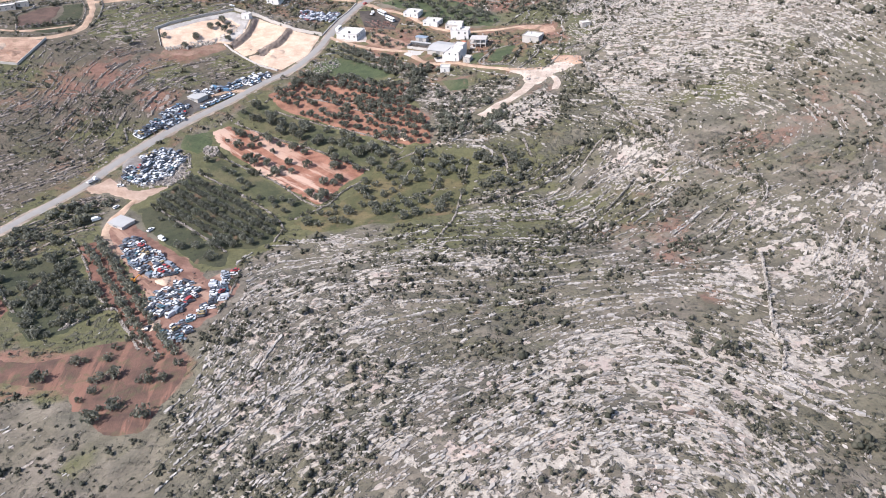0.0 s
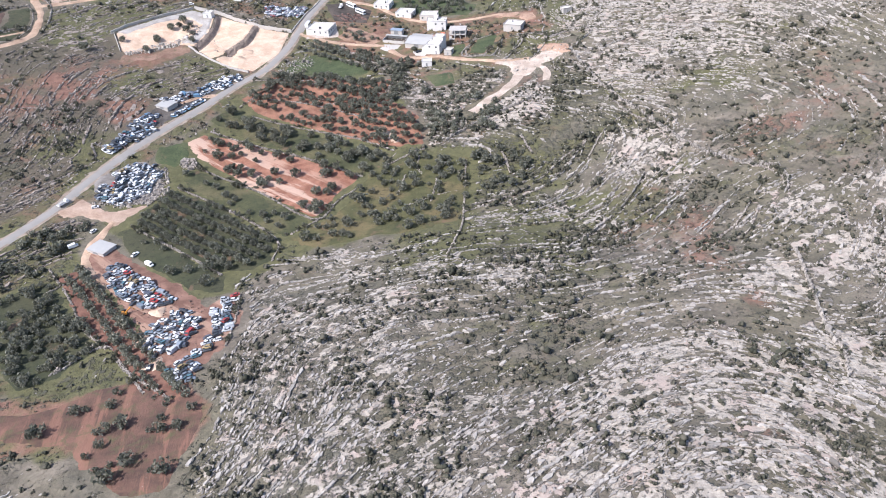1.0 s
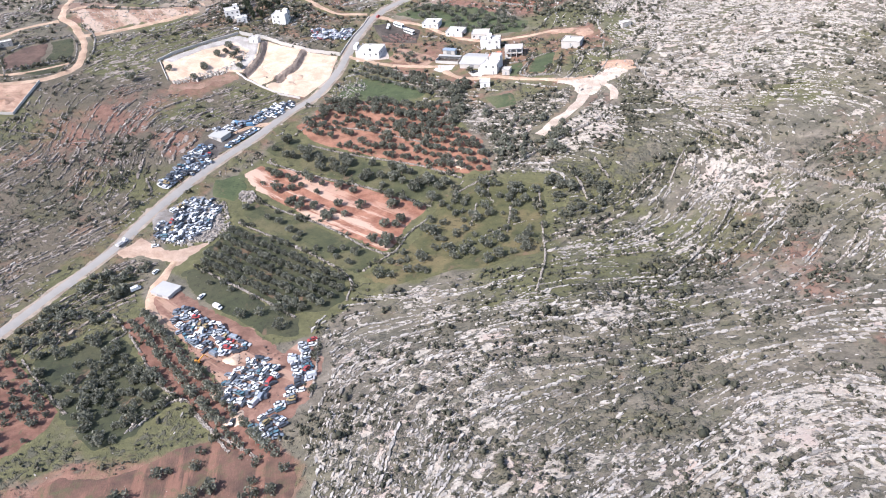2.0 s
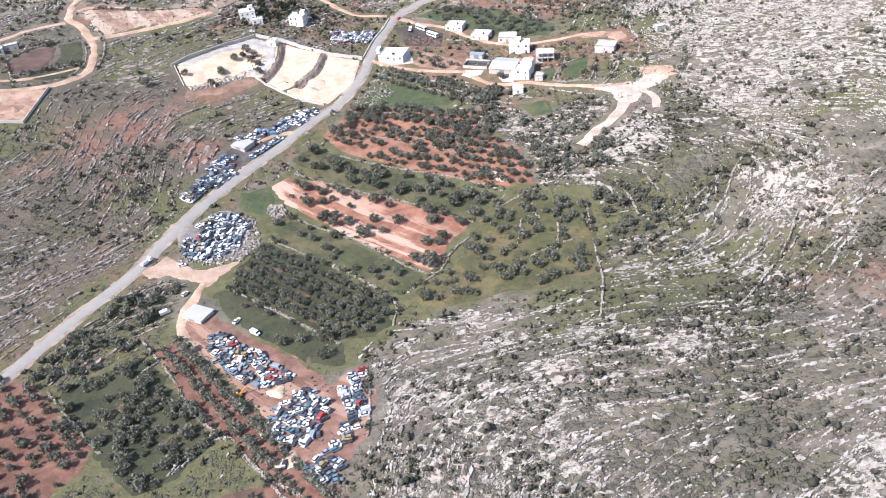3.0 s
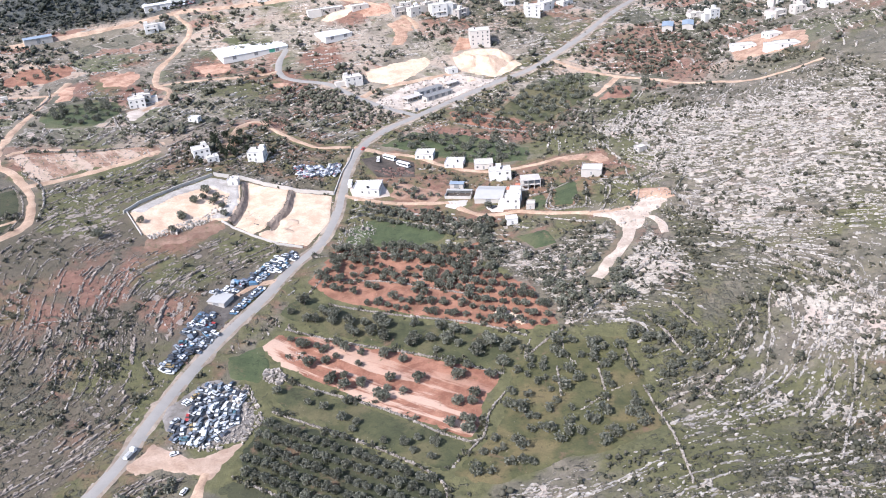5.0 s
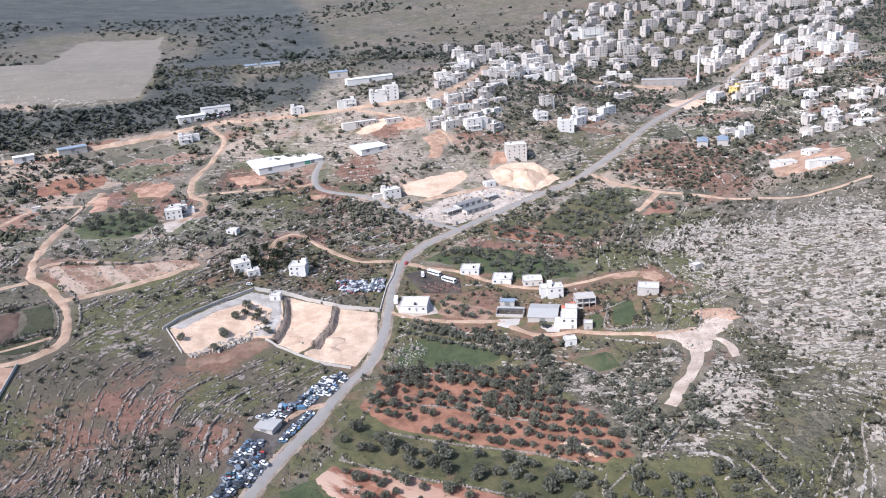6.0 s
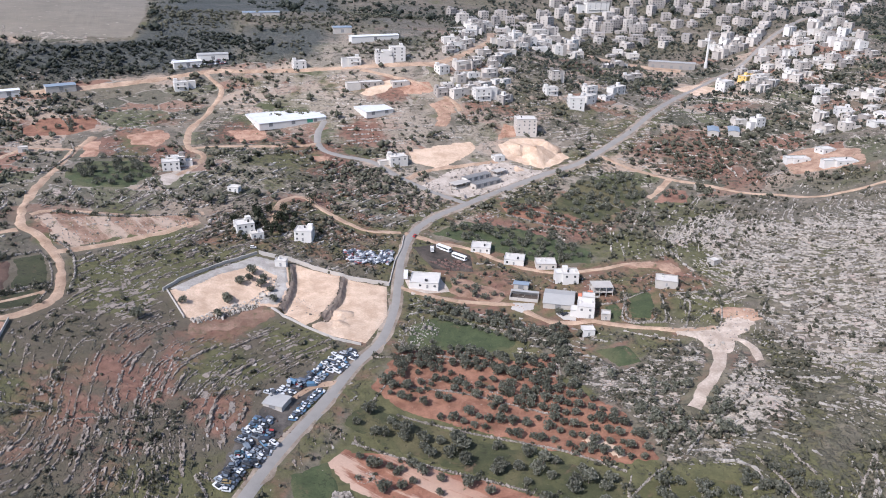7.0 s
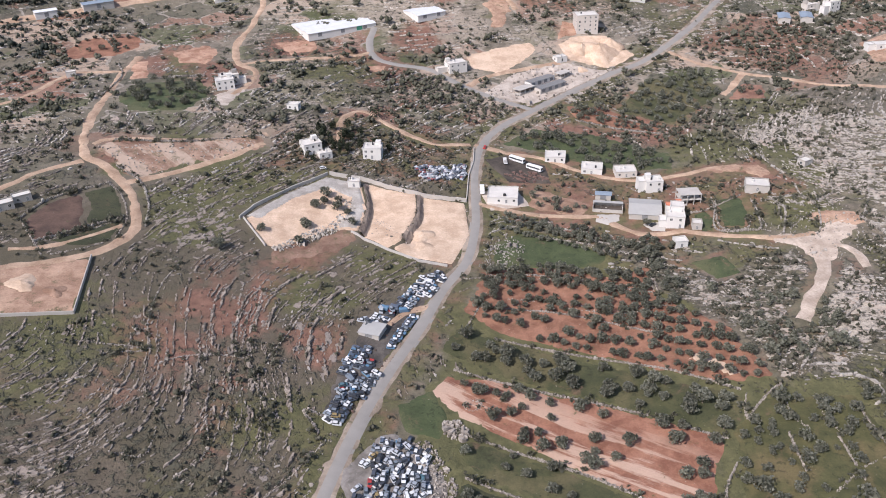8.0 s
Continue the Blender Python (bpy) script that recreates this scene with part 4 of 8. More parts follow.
cover[..., 1] *= 1 - 0.45 * smooth(gx, 10, 60) * smooth(-gy, -520, -430)
cover[..., 2] += 0.16 * smooth(gx, 40, 110) * smooth(gy, 380, 440) * smooth(-gy, -720, -600) * (1 - calm)
cover = np.clip(cover, 0, 1)


def sample(grid, x, y):
    """Values of a grid of the ground at any places."""
    x, y = np.asarray(x, float), np.asarray(y, float)
    i, j = np.clip(np.searchsorted(GX, x) - 1, 0, len(GX) - 2), np.clip(np.searchsorted(GY, y) - 1, 0, len(GY) - 2)
    u, v = (x - GX[i]) / (GX[i + 1] - GX[i]), (y - GY[j]) / (GY[j + 1] - GY[j])
    return (grid[j, i] * (1 - u) + grid[j, i + 1] * u) * (1 - v) + (grid[j + 1, i] * (1 - u) + grid[j + 1, i + 1] * u) * v


def floor_at(x, y):
    return float(sample(gz, x, y))


def fast_mesh(name, co, faces, mat=None, shade=False):
    """A mesh from an array of places and arrays of faces of equal size each."""
    me = bpy.data.meshes.new(name)
    faces = [f for f in (faces if isinstance(faces, (list, tuple)) else [faces]) if len(f)]
    loops = np.concatenate([f.ravel() for f in faces]).astype(np.int32)
    sizes = np.concatenate([np.full(len(f), f.shape[1]) for f in faces])
    me.vertices.add(len(co))
    me.vertices.foreach_set("co", np.ascontiguousarray(co, np.float32).ravel())
    me.loops.add(len(loops))
    me.loops.foreach_set("vertex_index", loops)
    me.polygons.add(len(sizes))
    me.polygons.foreach_set("loop_start", (np.cumsum(sizes) - sizes).astype(np.int32))
    me.update(calc_edges=True)
    if shade:
        me.shade_smooth()
    else:
        me.shade_flat()
    if mat:
        me.materials.append(mat)
    return me


ny, nx = gx.shape
ids = np.arange(ny * nx).reshape(ny, nx)
quads = np.stack([ids[:-1, :-1], ids[:-1, 1:], ids[1:, 1:], ids[1:, :-1]], -1).reshape(-1, 4)
me = fast_mesh("ground", np.stack([gx, gy, gz], -1).reshape(-1, 3), quads, MAT_GROUND, True)
attr = me.color_attributes.new("cover", "FLOAT_COLOR", "POINT")
attr.data.foreach_set("color", cover.reshape(-1, 4).astype(np.float32).ravel())
attr = me.attributes.new("bed", "FLOAT", "POINT")
attr.data.foreach_set("value", across_beds.ravel().astype(np.float32))
tagged(new("ground", me), "rocky limestone hillside with dry scrub and thin grass", "ground", kind="structure")


def drape(name, outline, mat, label, category, lift=0.24, gap=4.0, ragged=2.0, rounded=False):
    """A patch of land laid over the ground, with an uneven edge."""
    from mathutils.geometry import delaunay_2d_cdt
    rim = curve(outline, 2.0, True) if rounded else edge(outline)
    rim = rim + ragged * np.stack([fractal(rim[:, 0], rim[:, 1], 5, 71) - 0.5, fractal(rim[:, 0], rim[:, 1], 5, 81) - 0.5], -1) * 2
    if np.ptp(rim[:, 0]) * np.ptp(rim[:, 1]) < 1500:
        gap = 1.8
    x, y = np.meshgrid(np.arange(rim[:, 0].min(), rim[:, 0].max(), gap), np.arange(rim[:, 1].min(), rim[:, 1].max(), gap))
    x, y = x.ravel(), y.ravel()
    keep = inside(x, y, rim) > (1.2 if gap > 2 else 0.6)
    pts = [Vector(p) for p in rim] + [Vector((a, b)) for a, b in zip(x[keep], y[keep])]
    n = len(rim)
    vs, _, fs, *_ = delaunay_2d_cdt(pts, [(i, (i + 1) % n) for i in range(n)], [], 1, 1e-4)
    v = np.array([(p.x, p.y) for p in vs])
    z = sample(gz, v[:, 0], v[:, 1]) + lift
    z[:n] -= lift + 0.12
    me = bpy.data.meshes.new(name)
    me.from_pydata([(a, b, c) for (a, b), c in zip(v, z)], [], [list(f) for f in fs])
    me.update()
    if me.polygons and me.polygons[0].normal.z < 0:
        me.flip_normals()
    me.shade_smooth()
    me.materials.append(mat)
    return tagged(new(name, me), label, category, kind="structure")


drape("red_field", LAND["red_field"], MAT_RED_STREAK, "bare red earth field with pale bulldozed streaks", "field")
drape("pasture", LAND["upper_pasture"], MAT_GREEN, "green pasture strip with scattered olive trees", "field")
drape("orchard_soil", LAND["red_orchard"], MAT_RED_STONY, "ploughed red orchard soil with stones", "field")
drape("orchard_soil", LAND["upper_orchard"], MAT_RED_STONY, "red terraced orchard soil between stone rows", "field")
drape("pale_patch", [(-46, 464), (-38, 455), (-34, 448), (-27, 448), (-32, 459), (-39, 467)], MAT_DUST, "pale bare patch at the orchard corner", "field", 0.3)
drape("pasture", LAND["lower_pasture"], MAT_GREEN, "narrow green pasture between stone walls", "field")
drape("grove_floor", LAND["grove"], MAT_DEEPGREEN, "grassy floor of a dense olive grove", "field")
drape("crop_strip", LAND["crop_strip"], MAT_DEEPGREEN, "strip of fresh green crop beside the scrapyard", "field")
drape("meadow", LAND["meadow"], MAT_MEADOW, "yellow-green meadow on a gentle slope", "field")
drape("orchard_soil", LAND["row_orchard"], MAT_RED_DARK, "red soil under rows of small olive trees", "field")
drape("orchard_soil", LAND["red_grove"], MAT_RED_DARK, "red-brown soil under old olive rows", "field")
drape("pasture", LAND["hollow_pasture"], MAT_DEEPGREEN, "dark green pasture in a hollow", "field")
drape("red_terrace", LAND["red_terrace"], MAT_TERRACE, "ploughed red earth terrace", "field")
drape("green_plot", LAND["green_plot"], MAT_CROP, "bright green crop plot beside the road", "field")
drape("brown_patch", LAND["brown_patch"], MAT_PATCH, "brown earth patch below the terraces", "field", ragged=5.0)
drape("green_corner", LAND["green_corner"], MAT_CROP, "small green corner field by the road", "field")
drape("red_plot", LAND["red_plot"], MAT_BROWN, "brown ploughed plot with a few trees", "field")
drape("roadside_crop", LAND["roadside_crop"], MAT_CROP, "green field planted with olive trees by the road", "field")
drape("vegetable_plot", LAND["vegetable_plot"], MAT_CROP, "small bright green vegetable plot", "field")
drape("garden", LAND["garden_west"], MAT_CROP, "walled green garden beside the farmhouse", "field")
drape("garden", LAND["garden_east"], MAT_CROP, "walled green garden with a stone edge", "field")
drape("walled_crop", LAND["walled_crop"], MAT_CROP, "walled green field with small trees", "field", ragged=3.0)
drape("loop_field", LAND["loop_field"], MAT_DEEPGREEN, "dark green field inside the lane's bend", "field")
drape("fallow", LAND["loop_fallow"], MAT_FALLOW, "dark red fallow field inside the lane's bend", "field")
drape("loop_field", LAND["loop_corner"], MAT_DEEPGREEN, "triangular green field corner by the lane", "field")
drape("far_field", LAND["far_red_field"], MAT_RED_STONY, "distant reddish-brown field", "field")
drape("red_lot", LAND["red_lot"], MAT_DUG, "bare reddish dug ground by the lane", "lot", ragged=3.0)
drape("dug_ground", LAND["orange_west"], MAT_DUG, "freshly dug orange earth beside the lane", "lot", ragged=3.5)
drape("dug_ground", LAND["orange_lane"], MAT_DUG, "bare orange earth strip along the lane", "lot", ragged=3.0)
drape("dug_ground", LAND["orange_spot"], MAT_DUG, "small spot of dug orange earth", "lot", ragged=2.0)
drape("dug_ground", LAND["orange_cut"], MAT_DUG, "orange earth cut behind the unfinished block", "lot", ragged=2.0)
drape("house_yard", LAND["house_ground"], MAT_CHALK, "pale rubble yard beside the lane house", "lot", ragged=2.5)
drape("orchard_soil", LAND["roadside_orchard"], MAT_RED_STONY, "red terraced orchard soil above the crop", "field")
drape("red_patch", LAND["red_patch"], MAT_RED, "small freshly dug red field", "field")
drape("orchard_soil", LAND["east_orchard"], MAT_GREEN, "grassy orchard ground with red patches", "field")
drape("dirt_lot", LAND["lot_west"], MAT_LOT, "levelled brown dirt lot with rubble", "lot", ragged=5.0)
drape("dirt_lot", LAND["lot_southwest"], MAT_BROWN_PALE, "bare orange-brown dirt lot behind a wall", "lot")
drape("site_pad", LAND["site_pad"], MAT_PINK, "levelled pale earth building pad", "lot")
drape("spoil_ground", LAND["spoil_ground"], MAT_PINK, "dug-out pale earth below an unfinished building", "lot")
drape("building_site", LAND["building_site"], MAT_CHALK, "white gravel yard of a building site", "lot")
drape("clearing", LAND["clearing"], MAT_CLEARED, "bulldozed pale clearing with track arms", "lot", ragged=2.6, rounded=True)
drape("cut_bank", LAND["cut_bank"], MAT_BROWN_PALE, "raw pinkish earth cut above the clearing", "lot", ragged=2.6)
drape("yard_apron", LAND["yard_apron"], MAT_APRON, "dusty dirt apron joining the road", "lot")
drape("yard_earth", LAND["scrapyard_earth"], MAT_YARD, "trampled red earth of a scrapyard", "lot")
drape("yard_earth", LAND["scrap_ground"], MAT_RUBBLE, "grey rubble ground under scrap cars", "lot")
drape("yard_earth", LAND["strip_ground"], MAT_OILY, "oily brown ground of a roadside scrapyard", "lot")
drape("dug_ground", LAND["dug_lot_a"], MAT_PINK, "freshly levelled pink building plot", "lot", 0.4, ragged=3.0)
drape("dug_ground", LAND["dug_lot_b"], MAT_DUG, "dug orange building plot with banks", "lot", 0.4, ragged=3.0)
drape("dug_ground", LAND["dug_lot_c"], MAT_BROWN_PALE, "scraped pale slope between new houses", "lot", 0.4, ragged=3.5)
drape("dug_ground", LAND["house_cut"], MAT_BROWN_PALE, "raw dug earth round the house at the track's end", "lot", 0.36, ragged=3.0)
drape("school_ground", LAND["school_ground"], MAT_PINK, "pale sand playing field", "lot", 0.5)
drape("dirt_lot", LAND["plot_east"], MAT_BROWN_PALE, "freshly cut orange earth around houses", "lot", 0.5)


def strip(name, pts, width, mat, label, category, lift, uneven=0.0):
    """A road surface along a line."""
    d = np.gradient(pts, axis=0)
    d /= np.linalg.norm(d, axis=1)[:, None] + 1e-9
    side = np.stack([-d[:, 1], d[:, 0]], -1)
    rows = []
    cols = 5
    for j in range(cols):
        o = (j / (cols - 1) - 0.5) * width
        o = o + (uneven * (fractal(pts[:, 0], pts[:, 1], 9, 90 + j) - 0.5) * 3 if j in (0, cols - 1) else 0)
        q = pts + side * np.reshape(o, (-1, 1))
        rows.append(np.stack([q[:, 0], q[:, 1], sample(gz, q[:, 0], q[:, 1]) + (lift if 0 < j < cols - 1 else -0.1) + 0.0006 * np.maximum(0, q[:, 1] - 672)], -1))
    co = np.stack(rows, 1)
    n = len(pts)
    i = np.arange(n * cols).reshape(n, cols)
    f = np.stack([i[:-1, 1:], i[:-1, :-1], i[1:, :-1], i[1:, 1:]], -1).reshape(-1, 4)
    return tagged(new(name, fast_mesh(name, co.reshape(-1, 3), f, mat, True)), label, category, kind="structure")


for key, (width, pts) in ROADS.items():
    fine = curve([tuple(p) for p in pts], 2.5)
    if key == "main":
        strip("road_verge", fine, width + 1.6, MAT_VERGE, "dusty gravel verge along the road", "verge", 0.26, 1.8)
        strip("road", fine, width, MAT_ASPHALT, "worn grey asphalt country road", "road", 0.36, 0.12)
    elif key == "depot_lane":
        strip("lane", fine, width, MAT_ASPHALT, "narrow grey lane to the sheds", "road", 0.34, 0.4)
    else:
        strip("dirt_track", fine, width, MAT_CLEARED if key in ("clearing_arm", "clearing_spur") else MAT_TRACK, "unpaved pale dirt track", "track", 0.32, 1.5)

# ---- rock, bushes and trees ----
rng = np.random.default_rng(7)
slope_y, slope_x = np.gradient(base, GY, GX)


def part(name, mesh, mat, parent, label=""):
    """One mesh object under a thing or a part. mesh: a bmesh or finished mesh data."""
    if isinstance(mesh, bmesh.types.BMesh):
        me = bpy.data.meshes.new(name)
        mesh.to_mesh(me)
        mesh.free()
        mesh = me
    if mat and not mesh.materials:
        mesh.materials.append(mat)
    ob = new(name, mesh)
    ob.parent = parent
    return tagged(ob, label)


def stones(name, x, y, length, width, height, turn, mat, lift=0.0):
    """Many uneven stones in one mesh: five-sided, tapered, sunk a little into the ground."""
    n = len(x)
    k5 = 5
    ang = np.arange(k5) * 2 * math.pi / k5 + rng.uniform(-0.4, 0.4, (n, k5))
    rad = rng.uniform(0.55, 1.3, (n, k5))
    shrink = rng.uniform(0.78, 0.98, (n, 1))
    tilt = rng.normal(0, 0.12, (n, 2))
    z0 = sample(gz, x, y) + lift
    rings = []
    for k in range(2):
        r = rad * (shrink if k else 1.0)
        u, v = r * np.cos(ang) * length[:, None] / 2, r * np.sin(ang) * width[:, None] / 2
        px = x[:, None] + u * np.cos(turn)[:, None] - v * np.sin(turn)[:, None]
        py = y[:, None] + u * np.sin(turn)[:, None] + v * np.cos(turn)[:, None]
        pz = z0[:, None] + (height[:, None] * rng.uniform(0.75, 1.1, (n, k5)) + u * tilt[:, :1] + v * tilt[:, 1:] if k else -0.35 * np.ones((n, k5)))
        rings.append(np.stack([px, py, pz], -1))
    co = np.concatenate(rings, 1).reshape(-1, 3)
    b = (np.arange(n) * 2 * k5)[:, None]
    i = np.arange(k5)
    j = (i + 1) % k5
    sides = np.stack([b + i, b + j, b + k5 + j, b + k5 + i], -1).reshape(-1, 4)
    tops = b + k5 + i
    return new(name, fast_mesh(name, co, [sides, tops], mat))


def scatter(n, box, chance):
    """Random places in a box, kept by chance(x, y)."""
    x, y = rng.uniform(box[0], box[1], n), rng.uniform(box[2], box[3], n)
    keep = rng.uniform(0, 1, n) < chance(x, y)
    return x[keep], y[keep]


HILLS = (-396, 282, 114, 768)
rockiness = np.clip(cover[..., 2], 0, 1)


bed_dy, bed_dx = np.gradient(bed_count, GY, GX)
strike_y, strike_x = np.gradient(across_beds, GY, GX)


def bedding(x, y):
    """The way the beds of rock run at a place."""
    return np.arctan2(sample(strike_y, x, y), sample(strike_x, x, y)) + math.pi / 2


def ledges(name, count, box, mat, label, chance, longest=46.0, gap=1.05, size=1.0):
    """Broken lines of bedded stone that wander along the slope."""
    x, y = scatter(count, box, chance)
    n = len(x)
    for _ in range(3):
        b = sample(bed_count, x, y)
        du, dv = sample(bed_dx, x, y), sample(bed_dy, x, y)
        move = np.clip((np.floor(b) + 0.86 - b) / (du ** 2 + dv ** 2 + 0.002), -12, 12)
        x, y = x + du * move, y + dv * move
    off = rng.normal(0, 1.6, n)
    w = bedding(x, y)
    x, y = x - off * np.sin(w), y + off * np.cos(w)
    length = rng.uniform(6, longest, n) * rng.uniform(0.4, 1, n)
    big = size * rng.lognormal(-0.25, 0.3, n)
    xs, ys, ws, ss = [], [], [], []
    way = bedding(x, y) + math.pi * rng.integers(0, 2, n)
    for k in range(int(longest / gap)):
        now = bedding(x, y)
        way = way + (np.mod(now - way + math.pi / 2, math.pi) - math.pi / 2) * 0.6 + rng.normal(0, 0.05, n)
        x, y = x + gap * np.cos(way), y + gap * np.sin(way)
        ok = (k * gap < length) & (rng.uniform(0, 1, n) < 0.93) & (fractal(x, y, 9, 29) > 0.38) & (sample(calm, x, y) < 0.3)
        xs.append(x[ok] + rng.normal(0, 0.16, ok.sum())), ys.append(y[ok] + rng.normal(0, 0.16, ok.sum())), ws.append(way[ok]), ss.append(big[ok])
    x, y, w, s = (np.concatenate(q) for q in (xs, ys, ws, ss))
    s = np.minimum(s * rng.lognormal(-0.1, 0.35, len(x)), 1.7)
    return tagged(stones(name, x, y, 2.1 * s, 0.95 * s, 0.5 * s, w + rng.normal(0, 0.16, len(x)), mat), label, "rock ledge", kind="stuff")


def ledge_chance(x, y):
    return (1 - sample(calm, x, y)) * smooth(fractal(x, y, 46, 15) + 0.25 * sample(rockiness, x, y), 0.48, 0.70)


def bed_chance(x, y):
    return (1 - sample(calm, x, y)) * (0.25 + 0.75 * smooth(fractal(x, y, 30, 15), 0.36, 0.60))


ledges("rock_ledges", 3000, (-110, 250, 130, 640), MAT_LEDGE, "grey limestone ledges stepping along the slope", ledge_chance, 42, 1.05, 0.9)
ledges("rock_ledges", 3700, (-390, -120, 330, 720), MAT_HILLBED, "brown-grey stone beds striping the open hillside", bed_chance, 46, 0.95, 0.95)


ledges("rock_ledges", 2600, (-430, 460, 640, 980), MAT_FARBED, "far broken lines of stone between the plots", bed_chance, 44, 2.4, 1.5)


ledges("rock_ledges", 1200, (85, 270, 430, 650), MAT_LEDGE, "long grey ledges banding the eastern slope", bed_chance, 34, 1.2, 0.92)


def nose_chance(x, y):
    return (1 - sample(calm, x, y)) * smooth(sample(rockiness, x, y), 0.5, 0.72) * smooth(fractal(x, y, 22, 17), 0.40, 0.58)


ledges("rock_ledges", 1500, (-112, 110, 148, 305), MAT_LIMESTONE, "short broken ribs of pale limestone on the rocky nose", nose_chance, 10, 1.15, 0.92)


def boulder_chance(x, y):
    r = sample(rockiness, x, y)
    return np.clip(1.5 * (r - 0.28) * smooth(fractal(x, y, 15, 25), 0.46, 0.62) * (1 - sample(calm, x, y)), 0.008 * (1 - sample(calm, x, y)), 1)


x, y = scatter(220000, HILLS, boulder_chance)
n = len(x)
size = np.minimum(rng.lognormal(-0.70, 0.55, n) , 1.4)
tagged(stones("limestone_rocks", x, y, 2.3 * size, 1.0 * size, 0.34 * size, bedding(x, y) + rng.normal(0, 0.4, n), MAT_LIMESTONE),
       "scattered pale limestone boulders and crumbs", "rocks", kind="stuff")


def cards(centres, size, flat=0.0):
    """Small leaf clumps as four-cornered blades, turned at random."""
    n = len(centres)
    a = rng.normal(0, 1, (n, 3))
    a[:, 2] *= 1 - flat
    a /= np.linalg.norm(a, axis=1)[:, None]
    b = np.cross(a, rng.normal(0, 1, (n, 3)))
    b /= np.linalg.norm(b, axis=1)[:, None]
    s = size * rng.uniform(0.6, 1.3, (n, 1))
    return np.stack([centres - a * s, centres - b * s * 0.6, centres + a * s, centres + b * s * 0.6], 1).reshape(-1, 3)


def crown(radius, height, base_z, clumps, leaves, size):
    """Leaf blades of one crown: uneven clumps round a middle, with gaps."""
    out = []
    for _ in range(clumps):
        d = rng.normal(0, 1, 3)
        d /= np.linalg.norm(d)
        c = np.array([d[0] * radius * 0.62, d[1] * radius * 0.62, base_z + height * (0.5 + 0.34 * d[2])])
        r = radius * rng.uniform(0.32, 0.5)
        q = rng.normal(0, 1, (leaves, 3))
        q /= np.linalg.norm(q, axis=1)[:, None]
        out.append(c + q * r * rng.uniform(0.55, 1.0, (leaves, 1)) * [1, 1, height / (2 * radius) + 0.25])
    return cards(np.concatenate(out), size)


def lump_shape(fine):
    """Corners and faces of a small round lump: eight or twenty sides."""
    if not fine:
        return (np.array([(1, 0, 0), (-1, 0, 0), (0, 1, 0), (0, -1, 0), (0, 0, 1), (0, 0, -1)], float),
                np.array([(0, 2, 4), (2, 1, 4), (1, 3, 4), (3, 0, 4), (2, 0, 5), (1, 2, 5), (3, 1, 5), (0, 3, 5)]))
    bm = bmesh.new()
    bmesh.ops.create_icosphere(bm, subdivisions=1, radius=1.0)
    bm.verts.ensure_lookup_table()
    out = np.array([v.co[:] for v in bm.verts]), np.array([[v.index for v in f.verts] for f in bm.faces])
    bm.free()
    return out


def tufts(radius, height, base_z, clumps, fine=False):
    """A dense small crown: uneven lumps of foliage round a middle. Returns places and triangles."""
    shape, tris = lump_shape(fine)
    pts, faces = [], []
    for i in range(clumps):
        a, q = rng.uniform(0, 6.28), radius * (0.1 if i == 0 else rng.uniform(0.35, 0.70))
        c = np.array([q * math.cos(a), q * math.sin(a), base_z + height * (0.58 if i == 0 else rng.uniform(0.30, 0.60))])
        r = radius * rng.uniform(0.34, 0.52)
        p = shape * [r, r, min(r, height * 0.36)] * rng.uniform(0.72, 1.22, (len(shape), 1))
        t = rng.uniform(0, 6.28)
        p = np.stack([p[:, 0] * math.cos(t) - p[:, 1] * math.sin(t), p[:, 0] * math.sin(t) + p[:, 1] * math.cos(t), p[:, 2]], -1)
        faces.append(tris + i * len(shape))
        pts.append(c + p)
    return np.concatenate(pts), np.concatenate(faces)


def spread_tufts(x, y, radius, height, base_z, clumps, spread, fine=False, kinds=4):
    """The places and triangles of many such crowns."""
    pick, pts, faces, start = rng.integers(0, kinds, len(x)), [], [], 0
    for k in range(kinds):
        m = pick == k
        p, f = tufts(radius, height, base_z, clumps, fine)
        pts.append(repeat(p, x[m], y[m], sample(gz, x[m], y[m]) - 0.1, rng.lognormal(-0.05, spread, m.sum()), rng.uniform(0, 6.28, m.sum())))
        faces.append((f[None] + start + (np.arange(m.sum()) * len(p))[:, None, None]).reshape(-1, 3))
        start += len(p) * m.sum()
    return np.concatenate(pts), np.concatenate(faces)


def tuft_mass(name, x, y, radius, height, base_z, mat, label, spread=0.4, clumps=5, category="trees"):
    """Many small bushes or far trees in one mesh."""
    co, f = spread_tufts(x, y, radius, height, base_z, clumps, spread)
    tagged(new(name, fast_mesh(name, co, f, mat, True)), label, category, kind="stuff")


def leaf_mesh(name, co, mat):
    return fast_mesh(name, co, np.arange(len(co)).reshape(-1, 4), mat)


def repeat(co, x, y, z, scale, turn, tall=None):
    """Copies of one set of blades at many places, joined."""
    n = len(x)
    c, s = np.cos(turn)[:, None], np.sin(turn)[:, None]
    px = x[:, None] + scale[:, None] * (co[None, :, 0] * c - co[None, :, 1] * s)
    py = y[:, None] + scale[:, None] * (co[None, :, 0] * s + co[None, :, 1] * c)
    pz = z[:, None] + (scale if tall is None else tall)[:, None] * co[None, :, 2]
    return np.stack([px, py, pz], -1).reshape(-1, 3)


def bush_chance(x, y):
    return np.clip(1.5 * (sample(cover[..., 3], x, y) - 0.3), 0.03, 1) * smooth(fractal(x, y, 17, 35), 0.28, 0.70) * (1 - sample(calm, x, y)) * (1 - 0.7 * smooth(-x, 170, 200) * smooth(-y, -640, -560))


x, y = scatter(130000, HILLS, bush_chance)
